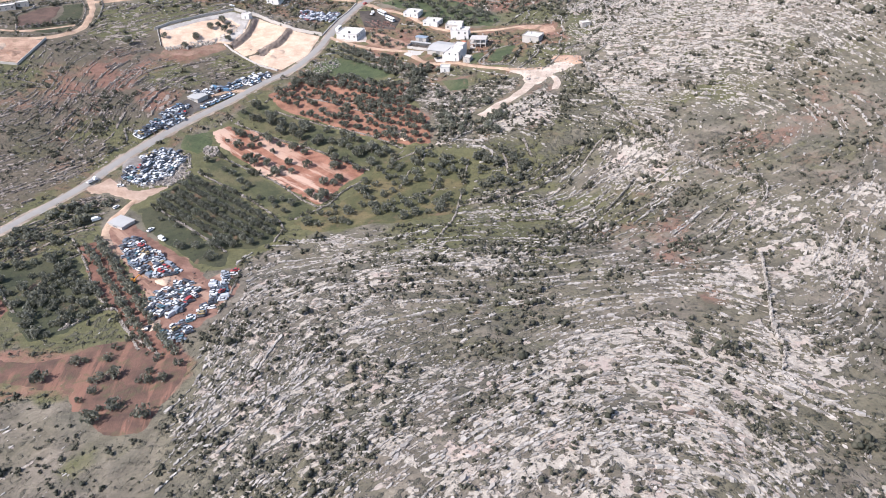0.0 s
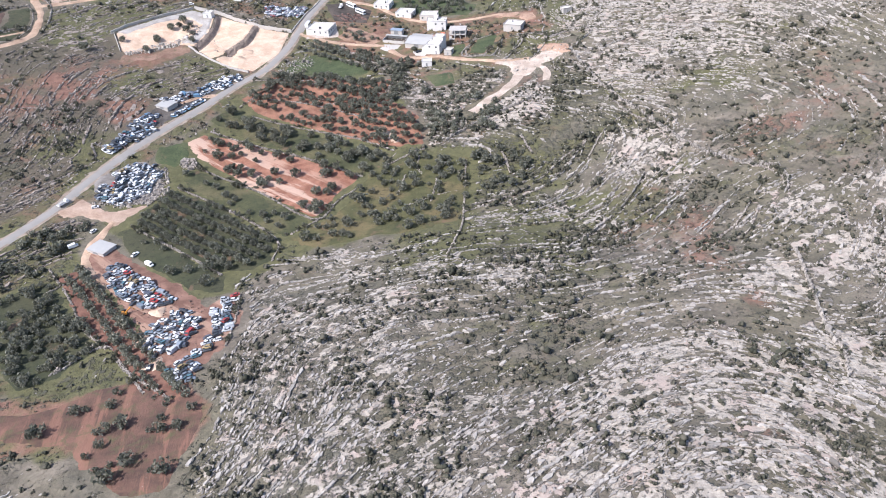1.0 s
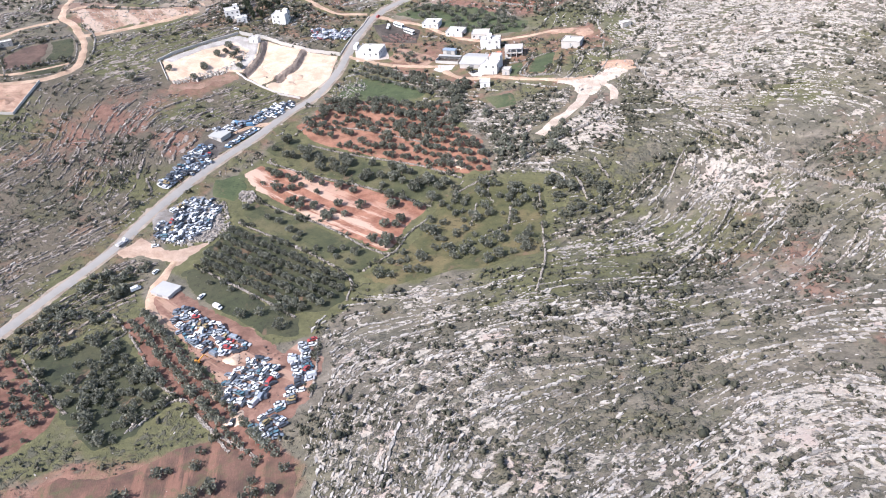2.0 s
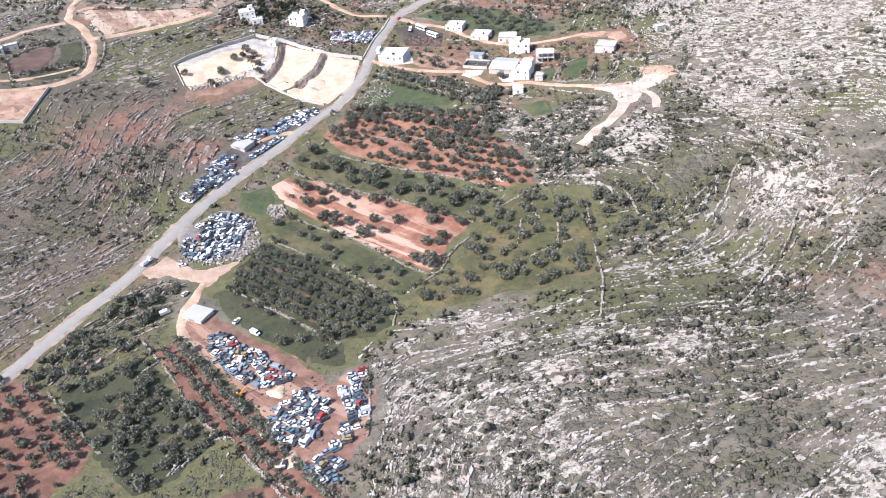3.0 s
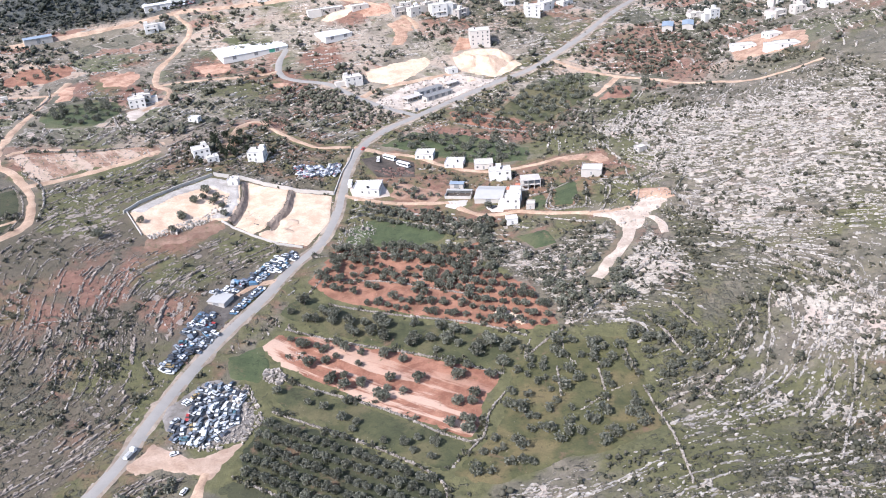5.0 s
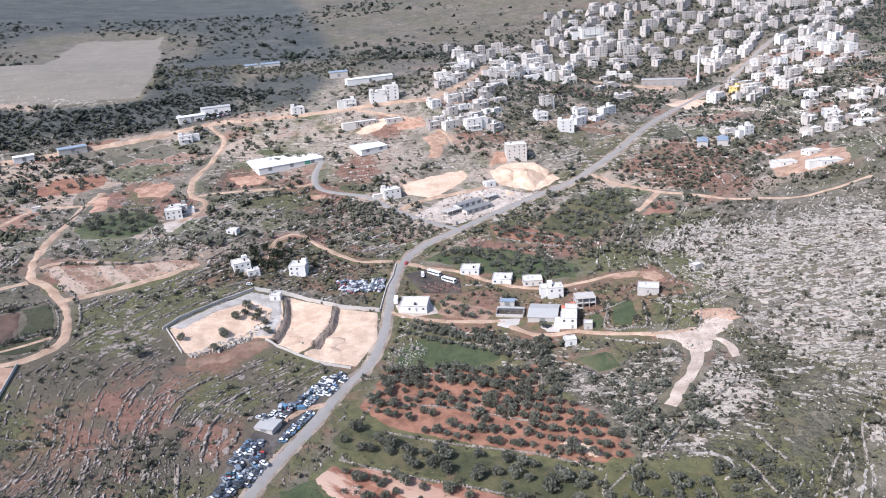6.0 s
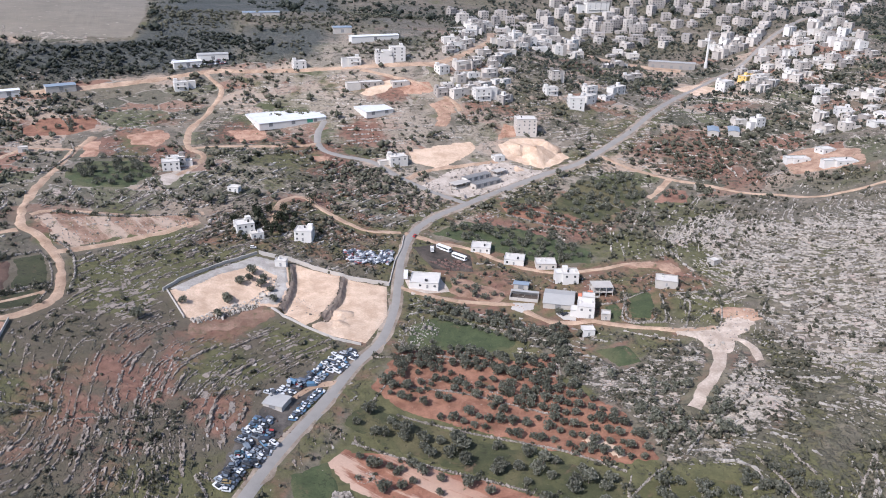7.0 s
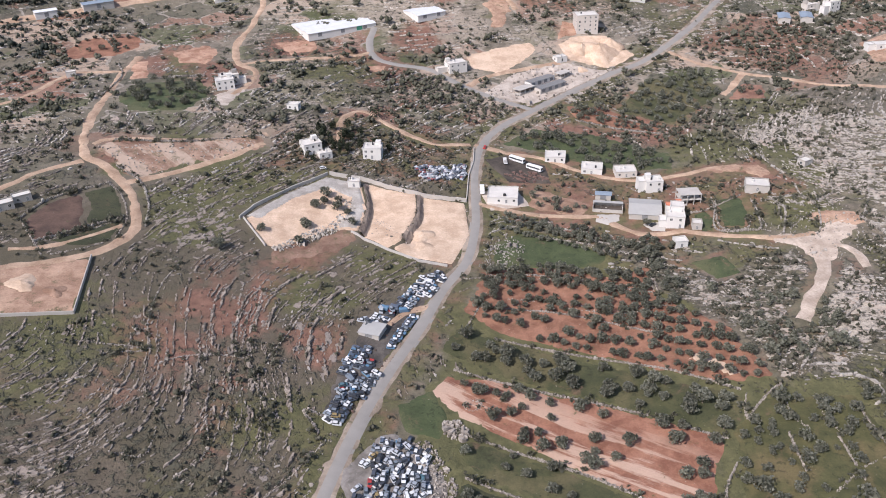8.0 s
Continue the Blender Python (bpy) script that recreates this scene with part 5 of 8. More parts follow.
tuft_mass("scrub_bushes", x, y, 1.15, 1.35, 0.0, MAT_SHRUB, "low dark grey-green thorny scrub bushes", 0.42, 3, "bushes")


def trunk_mesh(height=1.6, r=0.2):
    bm = bmesh.new()
    rings = []
    for k in range(4):
        t = k / 3
        rr = r * (1.35 - 0.75 * t)
        rings.append([bm.verts.new((rr * math.cos(a) + 0.12 * t * t, rr * math.sin(a) * 0.9 + 0.06 * math.sin(3 * t), t * height - 0.25)) for a in (j * math.pi / 3 for j in range(6))])
    for lo, hi in zip(rings, rings[1:]):
        for j in range(6):
            bm.faces.new((lo[j], lo[(j + 1) % 6], hi[(j + 1) % 6], hi[j]))
    for a in (0.4, 2.3, 4.4):
        tip = Vector((math.cos(a) * 0.9, math.sin(a) * 0.9, height + 0.75))
        vs = [rings[-1][j] for j in range(0, 6, 2)]
        end = bm.verts.new(tip)
        for j in range(3):
            bm.faces.new((vs[j], vs[(j + 1) % 3], end))
    return bm


def planting(name, along, across, turn, jitter, keep, inset=2.0, seed=0):
    """Tree places in rows inside a field's outline."""
    r = np.random.default_rng(seed + 100)
    o = np.array(LAND[name] if isinstance(name, str) else name)
    c, s = math.cos(radians(turn)), math.sin(radians(turn))
    mid, span = o.mean(0), np.ptp(o, axis=0).max()
    u, v = np.meshgrid(np.arange(-span, span, along), np.arange(-span, span, across))
    u, v = u.ravel() + r.normal(0, jitter, u.size), v.ravel() + r.normal(0, jitter, u.size)
    px, py = mid[0] + u * c - v * s, mid[1] + u * s + v * c
    ok = (inside(px, py, [tuple(p) for p in o]) > inset) & (r.uniform(0, 1, u.size) < keep * (0.55 + 0.9 * smooth(fractal(px, py, 20, 44), 0.35, 0.6)))
    return px[ok], py[ok]


OLD_TREES = [(-23, 541), (-14, 565), (-28, 539), (-19, 542), (-33, 549), (-48, 572), (-45, 566), (-40, 560), (-52, 575), (-215, 593), (-168, 595), (-197, 582), (-193, 598)]
olive_kinds = []
for i in range(4):
    tree = new("olive_tree")
    part("trunk", trunk_mesh(), MAT_BARK, tree, "grey gnarled trunk")
    part("crown", leaf_mesh("crown", crown(2.6, 3.1, 1.15, 16, 22, 0.46), MAT_OLIVE), None, tree, "grey-green leafy crown")
    tagged(tree, "grey-green olive tree with a rounded uneven crown", "tree", "olive trees in the groves")
    olive_kinds.append(tree)

placed = 0
for name, along, across, turn, jitter, keep, scale in (("grove", 4.9, 6.6, -42, 0.3, 2.4, 0.92), ("red_orchard", 5.4, 7.0, -33, 0.9, 1.05, 0.98), ("upper_orchard", 5.4, 7.0, -33, 0.9, 0.95, 0.98), ("red_field", 7.0, 7.8, -39, 2.2, 0.72, 1.08),
                                                      ("upper_pasture", 7.6, 7.4, -40, 2.0, 0.95, 1.22), ("lower_pasture", 8.0, 8.0, -42, 1.6, 0.55, 0.85)):
    for px, py in zip(*planting(name, along, across, turn, jitter, keep, 1.8, len(name))):
        m = pose(px, py, floor_at(px, py) + 0.1, 0, 0, rng.uniform(0, 432)) @ Matrix.Diagonal((*([scale * (rng.uniform(0.82, 1.14) if name == "grove" else rng.uniform(0.66, 1.25))] * 3), 1))
        if placed < 4:
            olive_kinds[placed].matrix_basis = m
        else:
            t = copy_thing(olive_kinds[rng.integers(0, 4)], m)
            t.matrix_basis = m
        placed += 1


def tree_mass(name, x, y, radius, height, base_z, mat, label, spread=0.22, clumps=12, leaves=14, size=0.5):
    """Planted trees of one stand: clumps of leaf blades round a stem each."""
    n = len(x)
    if not n:
        return
    kinds, out = rng.integers(0, 4, n), []
    stem = np.array([(math.cos(a) * 0.2, math.sin(a) * 0.2, h) for a in (0.0, 1.57, 3.14, 4.71) for h in (-0.3, base_z + 0.8)])[[0, 1, 3, 2, 2, 3, 5, 4, 4, 5, 7, 6, 6, 7, 1, 0]]
    for k in range(4):
        m = kinds == k
        s, t, z = rng.lognormal(0.0, spread, m.sum()), rng.uniform(0, 6.28, m.sum()), sample(gz, x[m], y[m])
        out += [repeat(crown(radius, height, base_z, clumps, leaves, size), x[m], y[m], z, s, t), repeat(stem, x[m], y[m], z, s, t)]
    tagged(new(name, leaf_mesh(name, np.concatenate(out), mat)), label, "trees", kind="stuff")


for name, along, across, turn, jitter, keep in (("meadow", 6.6, 7.2, 60, 2.2, 0.95), ("row_orchard", 4.6, 6.2, -56, 0.35, 1.9), ("hollow_pasture", 5.4, 5.4, -50, 1.3, 0.95), ("roadside_crop", 6.4, 7.0, -35, 1.6, 0.75),
                                                ("east_orchard", 6.2, 7.0, -38, 1.2, 0.95), ("red_plot", 7.8, 7.8, -40, 1.2, 0.6), ("walled_crop", 7.0, 7.0, 0, 2.2, 0.55), ("green_plot", 10.8, 10.8, 0, 2, 0.2),
                                                ("crop_strip", 7.0, 7.0, -42, 1.2, 0.28), ("red_grove", 6.4, 6.8, -52, 0.8, 1.5), ("red_terrace", 5.2, 6.8, 4, 0.7, 0.22), ("red_patch", 9.6, 9.6, 0, 1, 0.3), ("roadside_orchard", 6.0, 6.6, -38, 1.2, 0.85), ("far_red_field", 9.0, 9.0, 0, 2.5, 0.6), ("enclosure", 36.0, 36.0, 0, 1, 0)):
    px, py = planting(name, along, across, turn, jitter, keep, 1.5, len(name))
    old = 1.0 if name == "hollow_pasture" else 0.98 if name in ("row_orchard", "red_grove", "red_terrace") else 1.08
    tree_mass("olive_stand", px, py, 2.45 * old, 2.8 * old, 0.7, MAT_OLIVE, "small olive trees standing in loose rows")
# belts of trees between the fields
BELTS = {}
BELTS["column_rows"] = [(-25, 552), (-14, 549), (-23, 521), (-24, 505), (-36, 499), (-32, 518)]
BELTS["farm_column"] = [(-29, 554), (-17, 554), (-22, 528), (-31, 509), (-41, 511), (-35, 532)]
BELTS["road_west"] = [(-254, 322), (-235, 367), (-214, 398), (-192, 398), (-199, 374), (-211, 350), (-235, 336)]
BELTS["east_slope"] = [(10, 428), (40, 424), (44, 396), (10, 384)]
BELTS["stony_grove"] = [(-14, 504), (36, 480), (24, 446), (-12, 446)]
BELTS["depot_trees"] = [(-114, 792), (-36, 768), (-24, 732), (-72, 702), (-120, 708), (-144, 744)]
BELTS["valley_east"] = [(72, 768), (120, 798), (240, 828), (246, 768), (180, 732), (126, 768)]
BELTS["road_bend"] = [(36, 672), (84, 708), (120, 684), (72, 636), (43, 643)]
def tree_rows(rows, gap, label, size=1.0):
    """Trees planted in single rows between two ends each."""
    r, px, py = np.random.default_rng(len(rows) * 7), [], []
    for (ax, ay), (bx, by) in rows:
        n = int(math.dist((ax, ay), (bx, by)) / gap)
        t = (np.arange(n) + 0.5) / n
        keep = r.uniform(0, 1, n) < 0.93
        px.append((ax + (bx - ax) * t + r.normal(0, 0.5, n))[keep]), py.append((ay + (by - ay) * t + r.normal(0, 0.5, n))[keep])
    tree_mass("tree_rows", np.concatenate(px), np.concatenate(py), 2.15 * size, 2.7 * size, 0.6, MAT_OLIVE, label, 0.16)


tree_rows([((-85, 597), (-32, 554)), ((-88, 592), (-36, 549)), ((-92, 587), (-41, 544)), ((-76, 586), (-36, 553))], 4.6, "rows of grey-green fruit trees below the farm track")
tree_rows([((-99, 546), (-68, 539)), ((-68, 539), (-40, 527)), ((-76, 532), (-42, 508)), ((-112, 553), (-100, 546))], 4.4, "row of grey-green fruit trees on an orchard terrace", 0.95)
for k, (name, outline) in enumerate(BELTS.items()):
    px, py = planting(outline, *((6.4, 7.0) if outline[0][1] > 640 else (5.0, 5.0)), 17 * k, 1.5, 1.0, 0.3, 40 + k)
    ok = (sample(calm, px, py) < 0.9)
    if outline[0][1] > 640:
        tuft_mass("olive_belt", px[ok], py[ok], 2.6, 3.2, 0.2, MAT_FAROLIVE, "uneven belt of olive trees and tall bushes", 0.3, 5)
    else:
        tree_mass("olive_belt", px[ok], py[ok], 2.2, 2.5, 0.6, MAT_OLIVE, "uneven belt of olive trees and tall bushes", 0.3)


def far_chance(x, y):
    return (0.09 + 0.7 * smooth(fractal(x, y, 60, 55), 0.42, 0.62)) * (1 - sample(calm, x, y)) * (y > 672) * (inside(x, y, DRY_HILL) < 0)


x, y = scatter(21000, (-520, 540, 672, 1190), far_chance)
tuft_mass("hill_trees", x, y, 2.0, 2.5, 0.1, MAT_FAROLIVE, "distant olive trees and bushes on the slopes", 0.38, 5)
# dense dark trees stand in for cloud shade on the slopes beyond
x, y = scatter(7500, (-900, 1000, 1080, 1900), lambda x, y: 0.85 * smooth(fractal(x, y, 130, 65), 0.38, 0.58) * (inside(x, y, DRY_HILL) < 0))
tuft_mass("far_woods", x, y, 3.4, 3.4, 0.1, MAT_FARWOOD, "far woods across the valley, dark for cloud shade", 0.4, 4)
px, py = planting([(-470, 850), (-350, 860), (-300, 915), (-290, 948), (-380, 930), (-470, 920)], 7.0, 7.0, 10, 2.4, 0.9, 0.5, 92)
tuft_mass("valley_trees", px, py, 2.6, 3.0, 0.1, MAT_FARWOOD, "dark bushes and trees beside the far lane", 0.35, 4)
# scrub thickened and darkened, partly in place of cloud shade
px, py = planting([(-470, 930), (-381, 947), (-311, 968), (-236, 994), (-180, 1000), (-130, 1040), (-180, 1085), (-250, 1060), (-330, 1030), (-470, 1010)], 5.2, 5.2, 10, 2.0, 1.1, 0.5, 91)
tuft_mass("valley_woods", px, py, 2.9, 3.2, 0.2, MAT_FARWOOD, "scrub woods in the far valley, partly dark for cloud shade", 0.35, 4)
for px, py, s, tall in ((-170, 691, 1.1, 1.9), (-168, 679, 1.0, 2.1), (-161, 677, 1.2, 1.5), (-164, 667, 1.0, 2.2), (-154, 700, 1.5, 1.5), (-157, 689, 1.3, 1.6), (-176, 679, 1.0, 1.6), (-154, 685, 1.2, 1.3), (-134, 715, 2.6, 1.5), (-172, 684, 1.1, 1.7), (-160, 684, 1.3, 1.8), (-166, 673, 1.1, 1.5), (-150, 676, 1.2, 1.2), (-158, 671, 1.2, 1.4), (-172, 697, 1.2, 1.3), (-186, 684, 1.2, 1.0), (-147, 691, 1.3, 1.2), (-140, 680, 1.2, 1.0), (-163, 699, 1.3, 1.2), (-133, 672, 1.1, 0.9), (-180, 660, 1.0, 0.9)):
    tree = new("garden_tree")
    tree.matrix_basis = pose(px, py, floor_at(px, py), 0, 0, px * 31 % 360)
    part("trunk", trunk_mesh(2.2, 0.24), MAT_BARK, tree)
    part("crown", leaf_mesh("crown", crown(1.9 * s, 4.2 * tall, 0.9, 16, 20, 0.5), MAT_DARKTREE), None, tree, "dark green needles")
    tagged(tree, "tall dark green garden tree between houses", "tree", "dark trees round the houses")
for px, py, s in ((-185, 613, 1.2), (-178, 624, 1.3), (-174, 610, 1.3), (-180, 617, 1.0), (-172, 618, 0.9), (-192, 595, 1.1), (-236, 578, 1.4), (-169, 605, 0.9), *((a, b, 1.0) for a, b in OLD_TREES)):
    t = copy_thing(olive_kinds[rng.integers(0, 4)], pose(0, 0, 0))
    t.matrix_basis = pose(px, py, floor_at(px, py), 0, 0, px * 37 % 360) @ Matrix.Diagonal((s, s, s, 1))
    tagged(t, "old dark olive tree with a broad crown")


WALL_LINES = []


def dry_wall(points, height=0.7, width=0.55, mat=MAT_WALLSTONE, label="rough dry stone field wall", course=2):
    """A field wall of loose stones along a line."""
    line = curve(points, 0.5)
    WALL_LINES.append(line)
    xs, ys, zs = [], [], []
    for k in range(course):
        for side in (-0.25, 0.25):
            xs.append(line[:, 0] + side * width + rng.normal(0, 0.16, len(line)))
            ys.append(line[:, 1] + side * width + rng.normal(0, 0.16, len(line)))
            zs.append(np.full(len(line), k * height * 0.45))
    x, y, z = np.concatenate(xs), np.concatenate(ys), np.concatenate(zs)
    keep = (fractal(x, y, 11, 95) > 0.29) & (rng.uniform(0, 1, len(x)) < 0.9)
    x, y, z = x[keep], y[keep], z[keep]
    n = len(x)
    s = rng.lognormal(-0.45, 0.38, n)
    return tagged(stones("stone_wall", x, y, 0.85 * s, 0.62 * s, 0.5 * height * s, rng.uniform(0, 6.28, n), mat, z + 0.15), label, "stone wall", kind="structure")


for line in ([(-154, 427), (-125, 401), (-96, 368), (-96, 349)], [(-149, 449), (-110, 416), (-86, 389), (-74, 382), (-66, 396), (-56, 406)], [(-172, 392), (-138, 360), (-119, 341)], [(-120, 500), (-88, 480), (-56, 460), (-34, 440)], [(-143, 484), (-91, 450), (-53, 418)], [(-204, 360), (-187, 334), (-175, 311), (-164, 298), (-153, 285), (-136, 259)], [(-179, 280), (-174, 288), (-165, 298)], [(-236, 333), (-221, 314), (-207, 296)], [(-110, 546), (-83, 540), (-59, 526), (-38, 511)], [(-77, 575), (-50, 559), (-41, 545)]):
    dry_wall(line)
for line in ([(-29, 532), (-35, 510)], [(5, 421), (-2, 370), (-5, 352), (-14, 323)], [(-2, 370), (24, 377), (47, 391), (71, 418)], [(-108, 322), (-107, 302), (-108, 282)], [(-234, 752), (-227, 727), (-215, 702), (-205, 689)], [(-204, 458), (-208, 468), (-200, 464)], [(-74, 382), (-92, 368)], [(-40, 425), (-26, 434), (-17, 438)], [(36, 360), (60, 374), (86, 396)]):
    dry_wall(line)
for line in ([(12, 348), (48, 350), (79, 366)], [(31, 326), (62, 331), (96, 350)], [(-12, 408), (-17, 386)], [(-29, 414), (-34, 396)], [(31, 578), (25, 562), (20, 548), (31, 542), (39, 551)], [(13, 568), (22, 567), (46, 573)], [(-120, 523), (-84, 509), (-48, 482)], [(86, 530), (120, 480), (156, 456)],):
    dry_wall(line)
for line in ([(-265, 506), (-266, 526), (-261, 551), (-254, 566)], [(-264, 505), (-278, 509), (-293, 512)], [(-261, 497), (-252, 500), (-241, 501), (-227, 498)], [(-227, 498), (-223, 474), (-217, 464)], [(-232, 500), (-229, 533), (-226, 550)], [(-244, 468), (-245, 451), (-256, 442)], [(-233, 467), (-237, 447), (-242, 433)], [(-224, 468), (-226, 450), (-225, 445)], [(-225, 431), (-217, 437), (-203, 451)], [(-293, 489), (-284, 503), (-267, 504)], [(-248, 486), (-259, 473), (-265, 453), (-277, 454)], [(-226, 496), (-225, 510), (-218, 544)]):
    dry_wall(line, 0.6, 0.6, MAT_BEDSTONE, "half-fallen dry stone wall on the open hillside", 1)
for line in ([(-220, 497), (-209, 514), (-190, 549)], [(-300, 440), (-290, 452), (-280, 470), (-262, 482)], [(-320, 470), (-302, 486), (-285, 492)],):
    dry_wall(line, 0.6, 0.6, MAT_BEDSTONE, "half-fallen dry stone wall on the open hillside", 1)
for line in ([(57, 564), (65, 557), (68, 546)], [(61, 567), (61, 562), (51, 542)], [(48, 566), (41, 540)], [(77, 569), (74, 560), (73, 547)], [(51, 533), (61, 537), (66, 533)], [(4, 745), (33, 723), (48, 677)], [(45, 750), (75, 731), (96, 693), (116, 677)],
             [(48, 677), (56, 671), (92, 691)], [(51, 666), (71, 678), (98, 696)], [(82, 673), (77, 660), (63, 653)], [(99, 630), (113, 636), (98, 608)], [(123, 646), (113, 612), (132, 620)], [(88, 552), (104, 574), (126, 590)], [(110, 560), (118, 588), (112, 612)]):
    dry_wall(line, 0.8, 0.8, MAT_LIMESTONE, "pale stone wall round a small terrace", 1)
for line in ([(-20, 432), (-22, 421), (-20, 413)], [(-9, 425), (-11, 415), (-10, 409)], [(-33, 437), (-38, 430), (-39, 424)], [(-112, 545), (-90, 543), (-74, 532), (-59, 525), (-41, 517)], [(-105, 526), (-80, 516), (-62, 504), (-40, 503)]):
    dry_wall(line, 0.5, 1.2, MAT_WALLSTONE, "low bank of pale field stones", 1)
for line in ([(85, 526), (88, 498), (92, 474), (99, 446), (106, 426), (114, 396), (125, 371), (136, 356), (145, 347), (143, 333), (139, 327)], [(39, 316), (57, 335), (77, 357), (90, 375)], [(124, 284), (116, 252), (110, 229), (110, 219), (105, 206)], [(-4, 443), (18, 457), (54, 474)]):
    dry_wall(line, 1.6, 1.4, MAT_LIMESTONE, "pale tumbled stone wall crossing the rocky slope", 2)
for line in ([(1, 306), (22, 305), (31, 296)], [(-6, 294), (5, 288), (19, 289)], [(106, 198), (114, 180), (116, 166)], [(24, 360), (46, 374), (67, 398)]):
    dry_wall(line, 1.3, 2.2, MAT_LIMESTONE, "broad weathered limestone ledge", 1)
for line in ([(-328, 606), (-316, 626), (-289, 641)], [(-318, 586), (-300, 596), (-280, 607)], [(-290, 692), (-251, 686), (-206, 692)], [(-276, 802), (-255, 801), (-239, 799)], [(2, 706), (24, 688), (48, 671)], [(4, 718), (30, 706), (52, 681)], [(-300, 840), (-296, 811), (-306, 768)], [(-287, 659), (-274, 641), (-269, 617), (-270, 598)]):
    dry_wall(line, 1.1, 0.6, MAT_LIMESTONE, "pale stone wall beside a lane", 2)

for line in ([(-127, 546), (-99, 543), (-71, 531), (-39, 517)], [(-81, 513), (-58, 501), (-36, 500)], [(-114, 533), (-122, 521), (-129, 512)], [(-25, 546), (-31, 527), (-38, 508)], [(-55, 563), (-48, 555), (-41, 546)], [(-30, 384), (-14, 391), (-3, 393)]):
    dry_wall(line, 0.7, 0.7, MAT_WALLSTONE, "rough row of field stones between orchard terraces", 1)
for line in ([(92, 456), (100, 430), (107, 417), (112, 400)], [(98, 434), (82, 423), (68, 402)], [(71, 419), (57, 408), (47, 399)], [(23, 433), (26, 418), (27, 404)], [(38, 435), (41, 417)], [(3, 376), (21, 380), (34, 388), (57, 408)], [(79, 186), (85, 180), (88, 170)], [(62, 239), (71, 244), (79, 234), (90, 210)],
             [(135, 356), (142, 344), (143, 330)], [(85, 294), (109, 310), (124, 327), (137, 343)], [(93, 295), (112, 303), (125, 321)], [(-200, 340), (-190, 349), (-183, 354)], [(-177, 281), (-161, 295), (-148, 277), (-125, 253)]):
    dry_wall(line, 0.8, 0.9, MAT_WALLSTONE, "long low wall of weathered stones across the slope", 2)
for line in ([(-241, 747), (-236, 726), (-228, 712), (-218, 708)], [(-324, 717), (-310, 726)], [(-271, 801), (-240, 802)], [(-325, 911), (-311, 889), (-307, 877)], [(-300, 905), (-280, 884), (-268, 868)], [(-196, 800), (-160, 806), (-124, 812)]):
    dry_wall(line, 1.2, 0.9, MAT_FARBED, "pale rubble wall between the valley plots", 2)
for line in ([(-313, 573), (-298, 579), (-284, 586)], [(-318, 584), (-297, 595), (-279, 606)], [(-328, 609), (-320, 590), (-313, 573)], [(-291, 643), (-283, 629), (-279, 607), (-283, 588)]):
    dry_wall(line, 0.7, 0.4, MAT_WALLSTONE, "low retaining wall round a plot in the lane's bend", 1)
for line in ([(52, 562), (68, 559), (74, 547), (65, 529), (58, 522)], [(77, 548), (95, 554), (104, 545), (93, 532), (84, 523)], [(31, 573), (17, 548), (31, 540), (38, 540), (46, 559)], [(57, 562), (58, 550), (44, 529)], [(94, 517), (109, 518), (126, 523)], [(91, 470), (108, 475)]):
    dry_wall(line, 0.9, 0.9, MAT_LIMESTONE, "pale rubble wall round a stony garden plot", 2)
dry_wall([(-141 + 3.4 * math.cos(a), 463 + 3.0 * math.sin(a)) for a in (j * math.pi / 5 for j in range(11))], 0.6, 1.4, MAT_WALLSTONE, "ring of heaped field stones on red earth", 1)
# thorn bushes and self-sown olives along the walls
line = np.concatenate(WALL_LINES)
pick = line[rng.uniform(0, 1, len(line)) < 0.13]
x, y = pick[:, 0] + rng.normal(0, 1.3, len(pick)), pick[:, 1] + rng.normal(0, 1.3, len(pick))
tree_mass("wall_bushes", x, y, 1.2, 1.4, 0.0, MAT_SHRUB, "thorny bushes growing along the field walls", 0.4, 5, 6, 0.42)

# ---- vehicles ----
def box(bm, x0, x1, y0, y1, z0, z1, top=(1.0, 1.0), shift=0.0):
    """A block whose top may be narrower; returns its new vertices."""
    mx, my = (x0 + x1) / 2, (y0 + y1) / 2
    vs = []
    for z, (kx, ky), s in ((z0, (1, 1), 0.0), (z1, top, shift)):
        for a, b in ((x0, y0), (x1, y0), (x1, y1), (x0, y1)):
            vs.append(bm.verts.new((mx + (a - mx) * kx + s, my + (b - my) * ky, z)))
    for f in ((3, 2, 1, 0), (4, 5, 6, 7), (0, 1, 5, 4), (1, 2, 6, 5), (2, 3, 7, 6), (3, 0, 4, 7)):
        bm.faces.new([vs[i] for i in f])
    return vs


def tube(bm, r, z0, z1, sides=10, r2=None, at=(0, 0)):
    lo = [bm.verts.new((at[0] + r * math.cos(a), at[1] + r * math.sin(a), z0)) for a in (j * 2 * math.pi / sides for j in range(sides))]
    hi = [bm.verts.new((at[0] + (r2 if r2 is not None else r) * math.cos(a), at[1] + (r2 if r2 is not None else r) * math.sin(a), z1)) for a in (j * 2 * math.pi / sides for j in range(sides))]
    for j in range(sides):
        bm.faces.new((lo[j], lo[(j + 1) % sides], hi[(j + 1) % sides], hi[j]))
    bm.faces.new(hi)
    bm.faces.new(lo[::-1])


